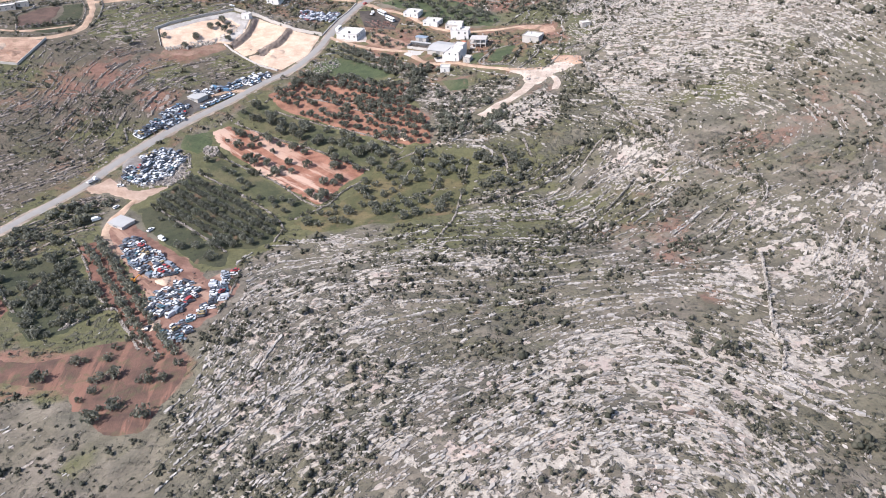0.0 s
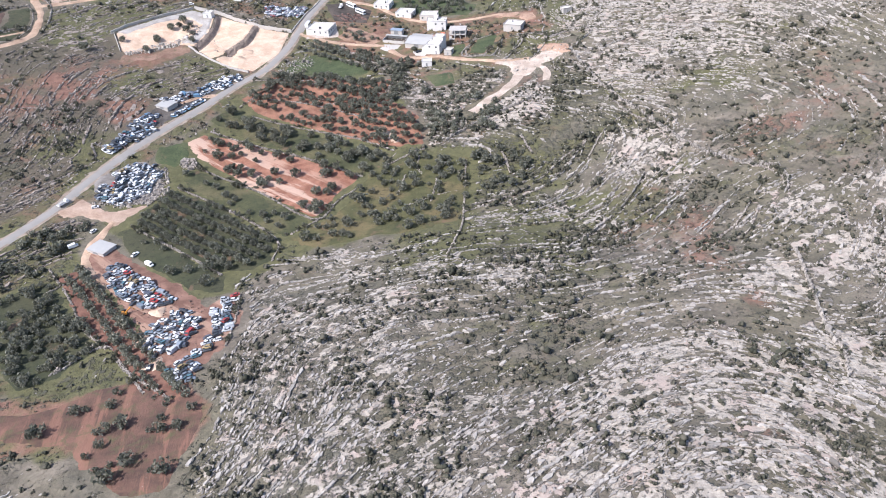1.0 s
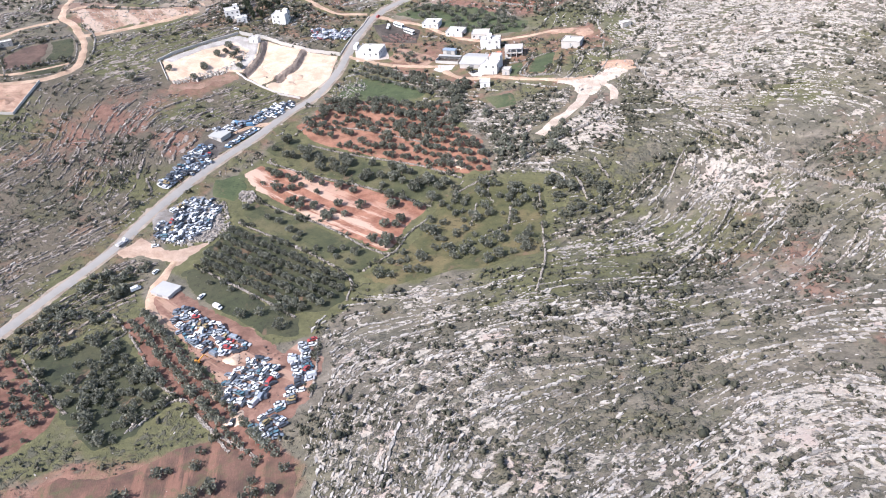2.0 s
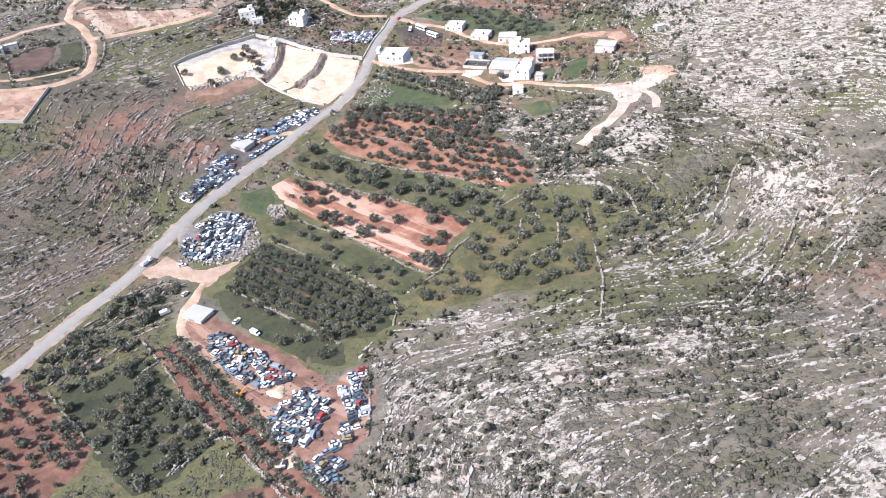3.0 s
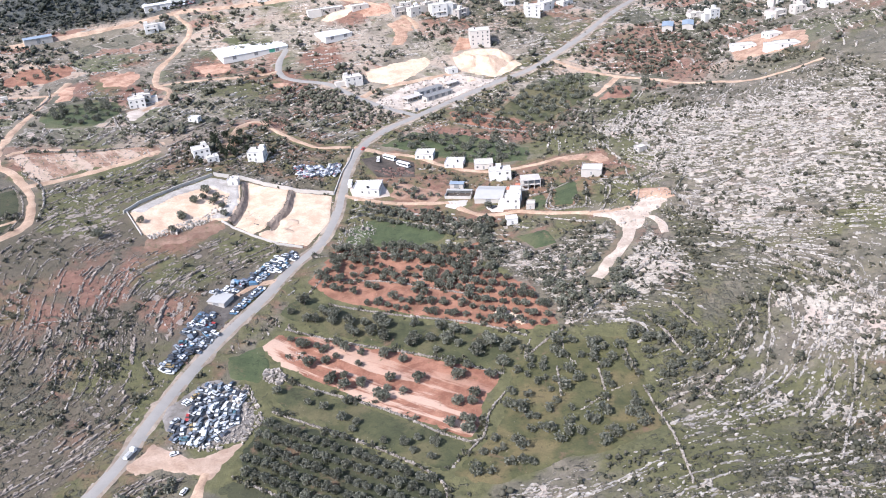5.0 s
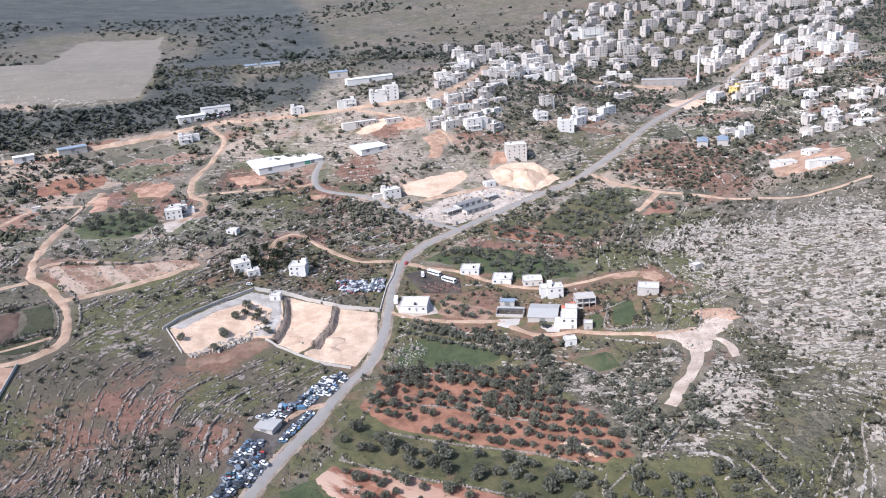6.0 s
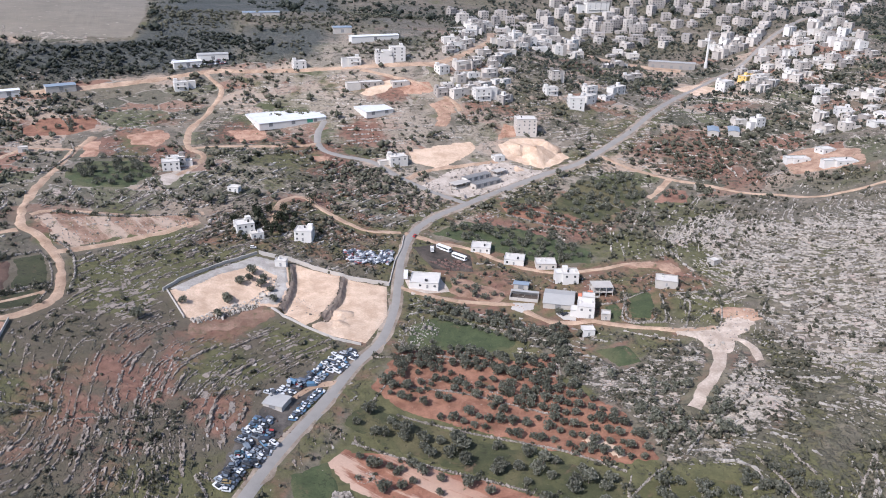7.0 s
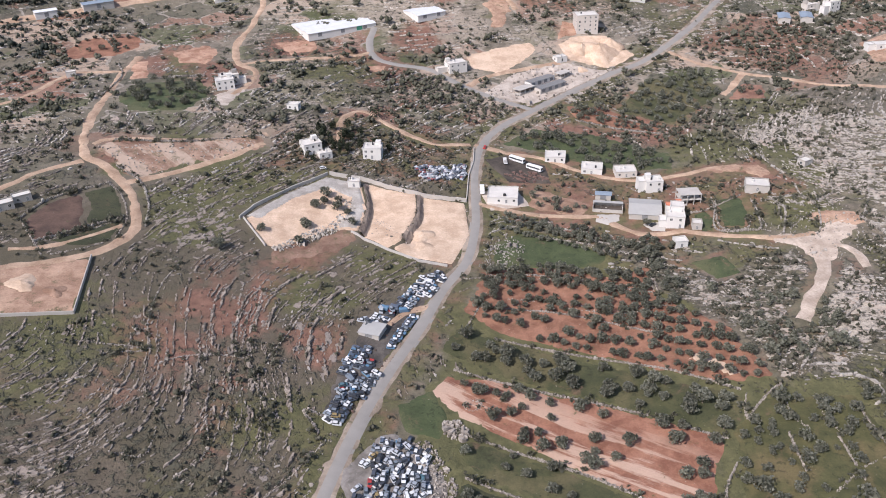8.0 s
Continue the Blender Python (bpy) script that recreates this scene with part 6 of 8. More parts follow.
def loft(bm, sections, width):
    """A body lofted along x: sections of (x, bottom, top, half-width share)."""
    rings = []
    for x, lo, hi, k in sections:
        w = width / 2 * k
        rings.append([bm.verts.new(p) for p in ((x, -w, lo), (x, -w, hi - 0.12), (x, -w * 0.88, hi), (x, w * 0.88, hi), (x, w, hi - 0.12), (x, w, lo))])
    for a, b in zip(rings, rings[1:]):
        for j in range(6):
            bm.faces.new((a[j], a[(j + 1) % 6], b[(j + 1) % 6], b[j]))
    bm.faces.new(rings[0][::-1])
    bm.faces.new(rings[-1])


def wheel_mesh(r=0.31, w=0.2):
    bm = bmesh.new()
    tube(bm, r, -w / 2, w / 2, 10)
    bmesh.ops.rotate(bm, verts=bm.verts, cent=(0, 0, 0), matrix=Matrix.Rotation(radians(90), 3, "X"))
    return bm


def car(kind):
    """A car with its body, windows and wheels."""
    thing = new("car" if kind != "van" else "van")
    bm = bmesh.new()
    if kind == "sedan":
        loft(bm, ((-2.2, 0.38, 0.78, 0.9), (-1.9, 0.25, 0.93, 1.0), (-1.2, 0.22, 0.96, 1.0), (0.75, 0.22, 0.94, 1.0), (1.75, 0.25, 0.82, 1.0), (2.15, 0.38, 0.66, 0.88)), 1.72)
        loft(bm, ((-1.05, 1.34, 1.42, 0.78), (-0.8, 1.3, 1.44, 0.82), (0.15, 1.3, 1.43, 0.82), (0.35, 1.32, 1.4, 0.78)), 1.62)
        glass = (-1.6, 1.0, -0.79, 0.79, 0.93, 1.36, (0.62, 0.84), -0.05)
        axle = 1.32
    elif kind == "hatch":
        loft(bm, ((-1.85, 0.38, 0.9, 0.92), (-1.65, 0.25, 0.98, 1.0), (0.6, 0.22, 0.95, 1.0), (1.5, 0.25, 0.82, 1.0), (1.85, 0.38, 0.66, 0.88)), 1.66)
        loft(bm, ((-1.55, 1.36, 1.45, 0.78), (-1.2, 1.34, 1.48, 0.82), (0.1, 1.33, 1.46, 0.82), (0.3, 1.34, 1.42, 0.78)), 1.58)
        glass = (-1.75, 0.95, -0.76, 0.76, 0.95, 1.39, (0.76, 0.84), -0.1)
        axle = 1.18
    else:
        loft(bm, ((-2.4, 0.35, 1.86, 0.95), (-2.2, 0.28, 1.98, 1.0), (1.0, 0.26, 1.98, 1.0), (1.35, 0.26, 1.75, 1.0), (1.75, 0.28, 1.1, 1.0), (2.35, 0.36, 0.86, 0.92)), 1.85)
        glass = (1.02, 1.80, -0.86, 0.86, 1.12, 1.78, (0.42, 0.9), -0.1)
        axle = 1.5
    part("body", bm, MAT_PAINT, thing, "dented faded paintwork")
    bm = bmesh.new()
    box(bm, *glass)
    part("glazing", bm, MAT_GLASS, thing, "dark window glass")
    shared = None
    for sx in (-axle, axle):
        for sy in (-0.76, 0.76):
            w = part("wheel", shared or wheel_mesh(), MAT_TYRE, thing)
            shared = w.data
            w.location = (sx, sy, 0.31)
    tagged(thing, {"sedan": "scrapped saloon car with faded dented paint", "hatch": "scrapped small hatchback with dull paint", "van": "old panel van parked among scrap cars"}[kind],
           "van" if kind == "van" else "car", "scrap cars in the yards")
    return thing


car_kinds = [car("sedan"), car("hatch"), car("van")]
first_used = [False] * 3
car_total = 0
SPARE = []


def set_car(k, x, y, turn, lift=0.0, rx=0.0, ry=0.0, label=""):
    global car_total
    nx_, ny_ = float(sample(slope_x, x, y)), float(sample(slope_y, x, y))
    a = radians(turn)
    along, cross = nx_ * math.cos(a) + ny_ * math.sin(a), -nx_ * math.sin(a) + ny_ * math.cos(a)
    m = pose(x, y, floor_at(x, y) + 0.2 + lift, rx + math.degrees(math.atan(cross)), ry - math.degrees(math.atan(along)), turn)
    if car_total >= 300 and not label:
        SPARE.append((k, m))
        return None
    if first_used[k]:
        c = copy_thing(car_kinds[k], m)
    else:
        first_used[k], c = True, car_kinds[k]
        c.matrix_basis = m
    car_total += 1
    return tagged(c, label)


def fill_yard(outline, turn, seed, keep=0.95, row=5.0, gap=2.25, messy=14.0, vans=0.08, stack=0.15, inset=0.6):
    """Scrap cars in close uneven rows inside an outline, a few lying on top of others."""
    r = np.random.default_rng(seed)
    o = np.array(outline, float)
    c, s = math.cos(radians(turn)), math.sin(radians(turn))
    mid, span = o.mean(0), np.ptp(o, axis=0).max()
    for u in np.arange(-span, span, row):
        for v in np.arange(-span, span, gap):
            a, b = u + r.normal(0, 0.35), v + r.normal(0, 0.18)
            px, py = mid[0] + a * c - b * s, mid[1] + a * s + b * c
            if r.uniform() < keep and float(inside(np.array(px), np.array(py), outline)) > inset:
                k = 2 if r.uniform() < vans else int(r.integers(0, 2))
                spin = turn + (180 if r.uniform() < 0.5 else 0) + r.normal(0, messy)
                set_car(k, px, py, spin)
                if r.uniform() < stack and k < 2:
                    set_car(int(r.integers(0, 2)), px + r.normal(0, 0.4), py + r.normal(0, 0.4), spin + r.normal(0, 30), 1.36, r.normal(0, 5), r.normal(0, 5), "wrecked car stacked on another scrap car")


YARDS = {}
YARDS["by_road"] = [(-181, 452), (-170, 449), (-165, 441), (-167, 424), (-174, 416), (-182, 411), (-192, 414), (-198, 421), (-196, 429), (-189, 431), (-187, 437), (-191, 440), (-186, 445)]
YARDS["strip_low"] = [(-201.5, 462), (-196.5, 458), (-187, 468.5), (-174.5, 486), (-176.5, 490), (-175.5, 500), (-179, 505.5), (-186, 498), (-192, 485), (-197, 471)]
YARDS["strip_front"] = [(-172, 498), (-167, 500), (-150, 520), (-153, 522), (-161.5, 514), (-168, 506)]
YARDS["strip_high"] = [(-178, 519), (-173, 523.5), (-157.5, 532), (-138, 552.5), (-127, 555), (-132, 546), (-146, 530), (-160, 521), (-176, 512)]
YARDS["near_a"] = [(-175, 361), (-166, 356), (-145, 335), (-137, 325), (-140, 319), (-152, 320), (-166, 331), (-176, 348)]
YARDS["near_b"] = [(-145, 307), (-131, 317), (-122, 304), (-125, 283), (-137, 281), (-144, 293)]
YARDS["near_edge"] = [(-119, 312), (-114, 324), (-108, 323), (-108, 293), (-116, 275), (-124, 275), (-116, 295)]
fill_yard(YARDS["near_a"], -42, 1, 0.92, 4.3, 2.0, 38, 0.06, 0.16)
fill_yard(YARDS["near_b"], 62, 2, 0.90, 4.3, 2.0, 48, 0.05, 0.16)
fill_yard(YARDS["near_edge"], 12, 3, 0.97, 4.5, 2.0, 10)
YARDS["near_low"] = [(-131, 276), (-119, 278), (-116, 269), (-118, 260), (-126, 260)]
fill_yard(YARDS["near_low"], 30, 12, 0.9, 4.4, 2.1, 26, 0.05, 0.1, 0.2)
fill_yard(YARDS["by_road"], 62, 4, 0.90, 4.1, 1.9, 22, 0.05, 0.2, 0.1)
fill_yard(YARDS["strip_low"], -30, 5, 0.97, 4.2, 1.9, 20, 0.05, 0.14, 0.3)
fill_yard(YARDS["strip_front"], -38, 8, 0.95, 4.2, 1.9, 20, 0.08, 0.08, 0.2)
fill_yard(YARDS["strip_high"], -40, 6, 0.95, 4.2, 1.9, 24, 0.06, 0.12, 0.2)
for k, px, py, turn, label in ((2, -197, 377, 30, "white van parked beside the yard track"), (1, -190, 389, 55, "pale car parked beside the yard track"), (0, -164, 365, 55, "pale car parked on green crop edge"), (0, -168, 356, 20, ""),
                               (2, -155, 355, -40, "long white van on the yard's edge"), (1, -124, 269, 20, "lone pale car on red earth"), (0, -137, 275, 80, "dark car beside a pale earth heap"), (0, -11, 564, 20, "dark car parked at the farm"),
                               (0, -72, 674, 60, "red car driving on the road"), (1, -176, 652, 5, "pale car parked inside the enclosure"), (1, -194, 410, 15, "pale car by the yard entrance")):
    c = set_car(k, px, py, turn, 0.15, label=label)
    coat = MAT_REDPAINT if label.startswith("red") else MAT_DARKPAINT if label.startswith("dark") else MAT_BUSWHITE
    if label:
        body = next(o for o in c.children if o.name.startswith("body"))
        body.data = body.data.copy()
        body.data.materials[0] = coat


def joined_cars():
    """The farther wrecks of the crowded yards, in one mesh."""
    s = Shade("wreck_paint", 0.42)
    n = s.t.nodes.new("ShaderNodeValToRGB")
    n.color_ramp.interpolation = "CONSTANT"
    el = n.color_ramp.elements
    stops = ((0.0, (0.64, 0.65, 0.65)), (0.24, (0.38, 0.40, 0.42)), (0.36, (0.09, 0.115, 0.155)), (0.54, (0.045, 0.05, 0.06)), (0.72, (0.17, 0.20, 0.23)), (0.88, (0.10, 0.20, 0.30)), (0.945, (0.36, 0.045, 0.04)), (0.955, (0.6, 0.6, 0.6)))
    while len(el) < len(stops):
        el.new(0.5)
    for e, (p, col) in zip(el, stops):
        e.position, e.color = p, (*col, 1.0)
    s.put(n.inputs[0], s.island())
    paint = s.done(s.mix(s.step(s.noise(0.8, 6, 0.7), 0.60, 0.70), n.outputs[0], (0.16, 0.085, 0.05)))
    bm = bmesh.new()
    for k, m in SPARE:
        for slot, piece in enumerate(o for o in car_kinds[k].children if not o.name.startswith("wheel")):
            start = len(bm.verts)
            index = len(bm.faces)
            bm.from_mesh(piece.data)
            bm.verts.ensure_lookup_table()
            bm.faces.ensure_lookup_table()
            for i in range(start, len(bm.verts)):
                bm.verts[i].co = m @ bm.verts[i].co
            for i in range(index, len(bm.faces)):
                bm.faces[i].material_index = slot
    me = bpy.data.meshes.new("wrecked_cars")
    bm.to_mesh(me)
    bm.free()
    me.materials.append(paint)
    me.materials.append(MAT_GLASS)
    tagged(new("wrecked_cars", me), "crowded rows of wrecked cars beside the road", "scrap cars", kind="stuff")


if SPARE:
    joined_cars()


def scrap_heap(outline, seed, label):
    """Wrecks too far off to tell apart: hoods, doors and shells in one heap."""
    r = np.random.default_rng(seed)
    bm = bmesh.new()
    o = np.array(outline, float)
    for _ in range(150):
        px, py = r.uniform(o[:, 0].min(), o[:, 0].max()), r.uniform(o[:, 1].min(), o[:, 1].max())
        if float(inside(np.array(px), np.array(py), outline)) < 0.5:
            continue
        vs = box(bm, -2.0, 2.0, -0.8, 0.8, 0.3, 0.95) + box(bm, -1.3, 0.7, -0.72, 0.72, 0.95, 1.45, (0.7, 0.85))
        m = pose(px, py, floor_at(px, py) + 0.1 + (0.9 if r.uniform() < 0.2 else 0), r.normal(0, 3), r.normal(0, 3), r.uniform(0, 432))
        for v in vs:
            v.co = m @ v.co
    me = bpy.data.meshes.new("scrap_cars")
    bm.to_mesh(me)
    bm.free()
    s = Shade("scrap_mix", 0.5)
    me.materials.append(s.done(s.mix(s.step(s.noise(0.9, 5, 0.7), 0.58, 0.7), s.ramp(s.island(), (0.0, (0.60, 0.61, 0.62)), (0.30, (0.36, 0.38, 0.40)), (0.5, (0.07, 0.08, 0.10)), (0.9, (0.13, 0.15, 0.18)), (1.0, (0.3, 0.06, 0.05))), (0.15, 0.09, 0.06))))
    tagged(new("scrap_cars", me), label, "scrap cars", kind="stuff")


scrap_heap([(-122, 652), (-90, 653), (-95, 637), (-121, 638)], 9, "heaped wrecked cars behind the enclosure")
scrap_heap([(-238, 1010), (-192, 1015), (-180, 1001), (-228, 996)], 10, "distant yard full of vehicles")


def debris(name, outline, n, seed, mat, label, size=0.6):
    r = np.random.default_rng(seed)
    o = np.array(outline, float)
    px, py = r.uniform(o[:, 0].min(), o[:, 0].max(), n * 3), r.uniform(o[:, 1].min(), o[:, 1].max(), n * 3)
    ok = inside(px, py, outline) > 0.3
    px, py = px[ok][:n], py[ok][:n]
    m = len(px)
    s = size * r.lognormal(0, 0.4, m)
    tagged(stones(name, px, py, 1.5 * s, 0.9 * s, 0.7 * s, r.uniform(0, 6.28, m), mat, 0.15), label, "debris", kind="stuff")


debris("rubble", [(-156, 456), (-150, 457), (-145, 449), (-150, 444), (-157, 449)], 160, 34, MAT_WALLSTONE, "heap of pale field stones at the field corner", 0.8)
debris("terrace_stones", [(-207, 579), (-192, 591), (-180, 596), (-167, 610), (-164, 604), (-178, 590), (-192, 584)], 240, 35, MAT_LIMESTONE, "loose pale stones along the terrace edge", 0.5)
debris("terrace_stones", [(-160, 588), (-142, 578), (-150, 600), (-157, 606)], 90, 36, MAT_WALLSTONE, "scattered stones on the middle terrace", 0.4)
debris("rubble", [(-300, 686), (-244, 686), (-207, 690), (-205, 681), (-259, 650), (-282, 648)], 300, 37, MAT_BEDSTONE, "pale rubble strewn over the dirt lot", 0.6)
debris("rubble", [(36, 540), (84, 545), (92, 525), (76, 500), (60, 498), (36, 512)], 300, 38, MAT_LIMESTONE, "pale broken rock round the clearing", 0.5)
debris("rubble", [(-104, 574), (-88, 580), (-82, 566), (-94, 548), (-108, 553)], 260, 61, MAT_LIMESTONE, "pale field stones strewn over the plot's end", 0.55)
debris("rubble", [(-175, 446), (-163, 449), (-157, 422), (-167, 410), (-180, 412), (-168, 422)], 500, 31, MAT_WALLSTONE, "grey broken rubble along the yard edge")
debris("scrap_parts", [(-180, 362), (-144, 336), (-120, 314), (-120, 283), (-139, 278), (-168, 324)], 420, 32, MAT_RUST, "rusty loose car parts on the ground", 0.42)
debris("scrap_parts", [(-202, 463), (-178, 509), (-134, 552), (-132, 546), (-170, 490), (-193, 460)], 300, 33, MAT_RUST, "rusty loose scrap between the cars", 0.42)
debris("scrap_parts", YARDS["by_road"], 260, 71, MAT_TANK, "dark loose parts and tyres between the wrecks", 0.5)
debris("scrap_parts", [(-198, 414), (-178, 408), (-168, 414), (-174, 418), (-192, 418)], 160, 72, MAT_WALLSTONE, "low bank of grey rubbish below the wrecks", 0.6)


def bus(x, y, turn, length=10.5, label="white coach with a dark window band"):
    thing = new("bus")
    thing.matrix_basis = pose(x, y, floor_at(x, y) + 0.3, 0, 0, turn)
    h = length / 2
    bm = bmesh.new()
    loft(bm, ((-h, 0.4, 2.9, 0.94), (-h + 0.3, 0.35, 3.05, 1.0), (h - 0.5, 0.35, 3.05, 1.0), (h, 0.4, 2.8, 0.92)), 2.5)
    part("body", bm, MAT_BUSWHITE, thing)
    for s in (-1, 1):
        bm = bmesh.new()
        box(bm, -h + 0.5, h - 0.7, s * 1.252 - 0.01, s * 1.252 + 0.01, 1.5, 2.45)
        part("window_band", bm, MAT_GLASS, thing, "dark side windows")
    bm = bmesh.new()
    box(bm, h - 0.08, h + 0.02, -1.05, 1.05, 1.25, 2.5)
    part("windscreen", bm, MAT_GLASS, thing)
    for sx in (-h + 2.2, h - 2.4):
        for sy in (-1.1, 1.1):
            w = part("wheel", wheel_mesh(0.48, 0.3), MAT_TYRE, thing)
            w.location = (sx, sy, 0.48)
    return tagged(thing, label, "bus", "parked buses")


bus(-57, 655, -57, 11)
bus(-50, 643, -56, 11)
bus(-89, 623, 76, 8, "white minibus standing beside the road")


def truck(x, y, turn, label):
    thing = new("truck")
    thing.matrix_basis = pose(x, y, floor_at(x, y) + 0.36, 0, 0, turn)
    bm = bmesh.new()
    loft(bm, ((1.6, 0.5, 2.3, 0.95), (1.9, 0.45, 2.4, 1.0), (2.9, 0.45, 2.3, 1.0), (3.4, 0.5, 1.5, 0.95)), 2.1)
    part("cab", bm, MAT_BUSWHITE, thing)
    bm = bmesh.new()
    box(bm, 3.0, 3.32, -0.95, 0.95, 1.5, 2.2, (0.3, 0.9), -0.1)
    part("windscreen", bm, MAT_GLASS, thing)
    bm = bmesh.new()
    box(bm, -3.2, 1.5, -1.1, 1.1, 0.75, 0.95)
    for a in (-1.1, 1.04):
        box(bm, -3.2, 1.5, a, a + 0.06, 0.95, 1.4)
    part("cargo_bed", bm, MAT_BUSWHITE, thing, "open white cargo bed")
    bm = bmesh.new()
    box(bm, -2.8, 0.9, -0.9, 0.9, 0.96, 1.7, (0.85, 0.8))
    part("load", bm, MAT_SHEET_GREY, thing, "pale covered load")
    for sx in (-2.1, 2.5):
        for sy in (-0.9, 0.9):
            w = part("wheel", wheel_mesh(0.42, 0.28), MAT_TYRE, thing)
            w.location = (sx, sy, 0.42)
    return tagged(thing, label, "truck")


truck(-211, 413, 57, "white open truck driving on the road")
truck(-65, 654, 78, "white lorry parked on the dark bus yard")


def loader(x, y, turn):
    thing = new("excavator")
    thing.matrix_basis = pose(x, y, floor_at(x, y) + 0.2, 0, 0, turn)
    for s in (-1, 1):
        bm = bmesh.new()
        box(bm, -1.5, 1.5, s * 0.9 - 0.25, s * 0.9 + 0.25, 0.0, 0.75, (0.8, 1))
        part("crawler", bm, MAT_TYRE, thing)
    bm = bmesh.new()
    box(bm, -1.6, 1.2, -1.0, 1.0, 0.8, 1.7, (0.94, 0.92))
    part("body", bm, MAT_ORANGE, thing)
    bm = bmesh.new()
    box(bm, 0.1, 1.3, 0.05, 1.0, 1.7, 2.7, (0.8, 0.85))
    part("cab", bm, MAT_GLASS, thing)
    bm = bmesh.new()
    a = box(bm, 0, 3.4, -0.2, 0.2, 0, 0.4)
    bmesh.ops.rotate(bm, verts=a, cent=(0, 0, 0), matrix=Matrix.Rotation(radians(-38), 3, "Y"))
    b = box(bm, 0, 2.2, -0.15, 0.15, 0, 0.3)
    bmesh.ops.rotate(bm, verts=b, cent=(0, 0, 0), matrix=Matrix.Rotation(radians(60), 3, "Y"))
    bmesh.ops.translate(bm, verts=b, vec=(2.6, 0, 2.1))
    bmesh.ops.translate(bm, verts=bm.verts, vec=(0.9, -0.3, 1.4))
    part("boom", bm, MAT_ORANGE, thing)
    tagged(thing, "orange crawler excavator working in the scrapyard", "excavator")


loader(-158, 317, 20)

# ---- buildings ----
def wall_mesh(w, d, h, deep=2.0, parapet=0.55):
    """Four walls with a parapet round a sunk flat roof."""
    bm = bmesh.new()
    box(bm, -w / 2, w / 2, -d / 2, d / 2, -deep, h + parapet)
    top = max(bm.faces, key=lambda f: f.calc_center_median().z)
    inner = bmesh.ops.inset_region(bm, faces=[top], thickness=0.25)
    bmesh.ops.translate(bm, verts=top.verts, vec=(0, 0, -parapet))
    return bm


def block_mesh(x0, x1, y0, y1, z0, z1, top=(1, 1)):
    bm = bmesh.new()
    box(bm, x0, x1, y0, y1, z0, z1, top)
    return bm


PANES = {}


def opening(parent, name, u, z, w, h, face, half, framed=True):
    """A window or door on one face of a house: a frame with its pane under it."""
    key = (name, w, h, framed)
    if key not in PANES:
        f = bmesh.new()
        if framed:
            t = 0.09
            for a in ((-w / 2 - t, w / 2 + t, -t, 0), (-w / 2 - t, w / 2 + t, h, h + t), (-w / 2 - t, -w / 2, 0, h), (w / 2, w / 2 + t, 0, h), (-0.03, 0.03, 0, h)):
                box(f, a[0], a[1], -0.07, 0.02, a[2], a[3])
        else:
            box(f, -w / 2, w / 2, -0.05, 0.02, 0, h)
        me = bpy.data.meshes.new(name)
        f.to_mesh(me)
        f.free()
        me.materials.append(MAT_FRAME if framed else MAT_GLASS)
        g = bmesh.new()
        box(g, -w / 2, w / 2, -0.03, 0.02, 0, h)
        pane = bpy.data.meshes.new("pane")
        g.to_mesh(pane)
        g.free()
        pane.materials.append(MAT_GLASS if name == "window" else MAT_STEELDOOR)
        PANES[key] = (me, pane)
    me, pane = PANES[key]
    ob = part(name, me, None, parent)
    ob.matrix_basis = pose(0, 0, 0, 0, 0, 90 * face) @ pose(u, -half, z)
    if framed:
        part("pane", pane, None, ob)
    return ob


HOUSE_SPOTS = []


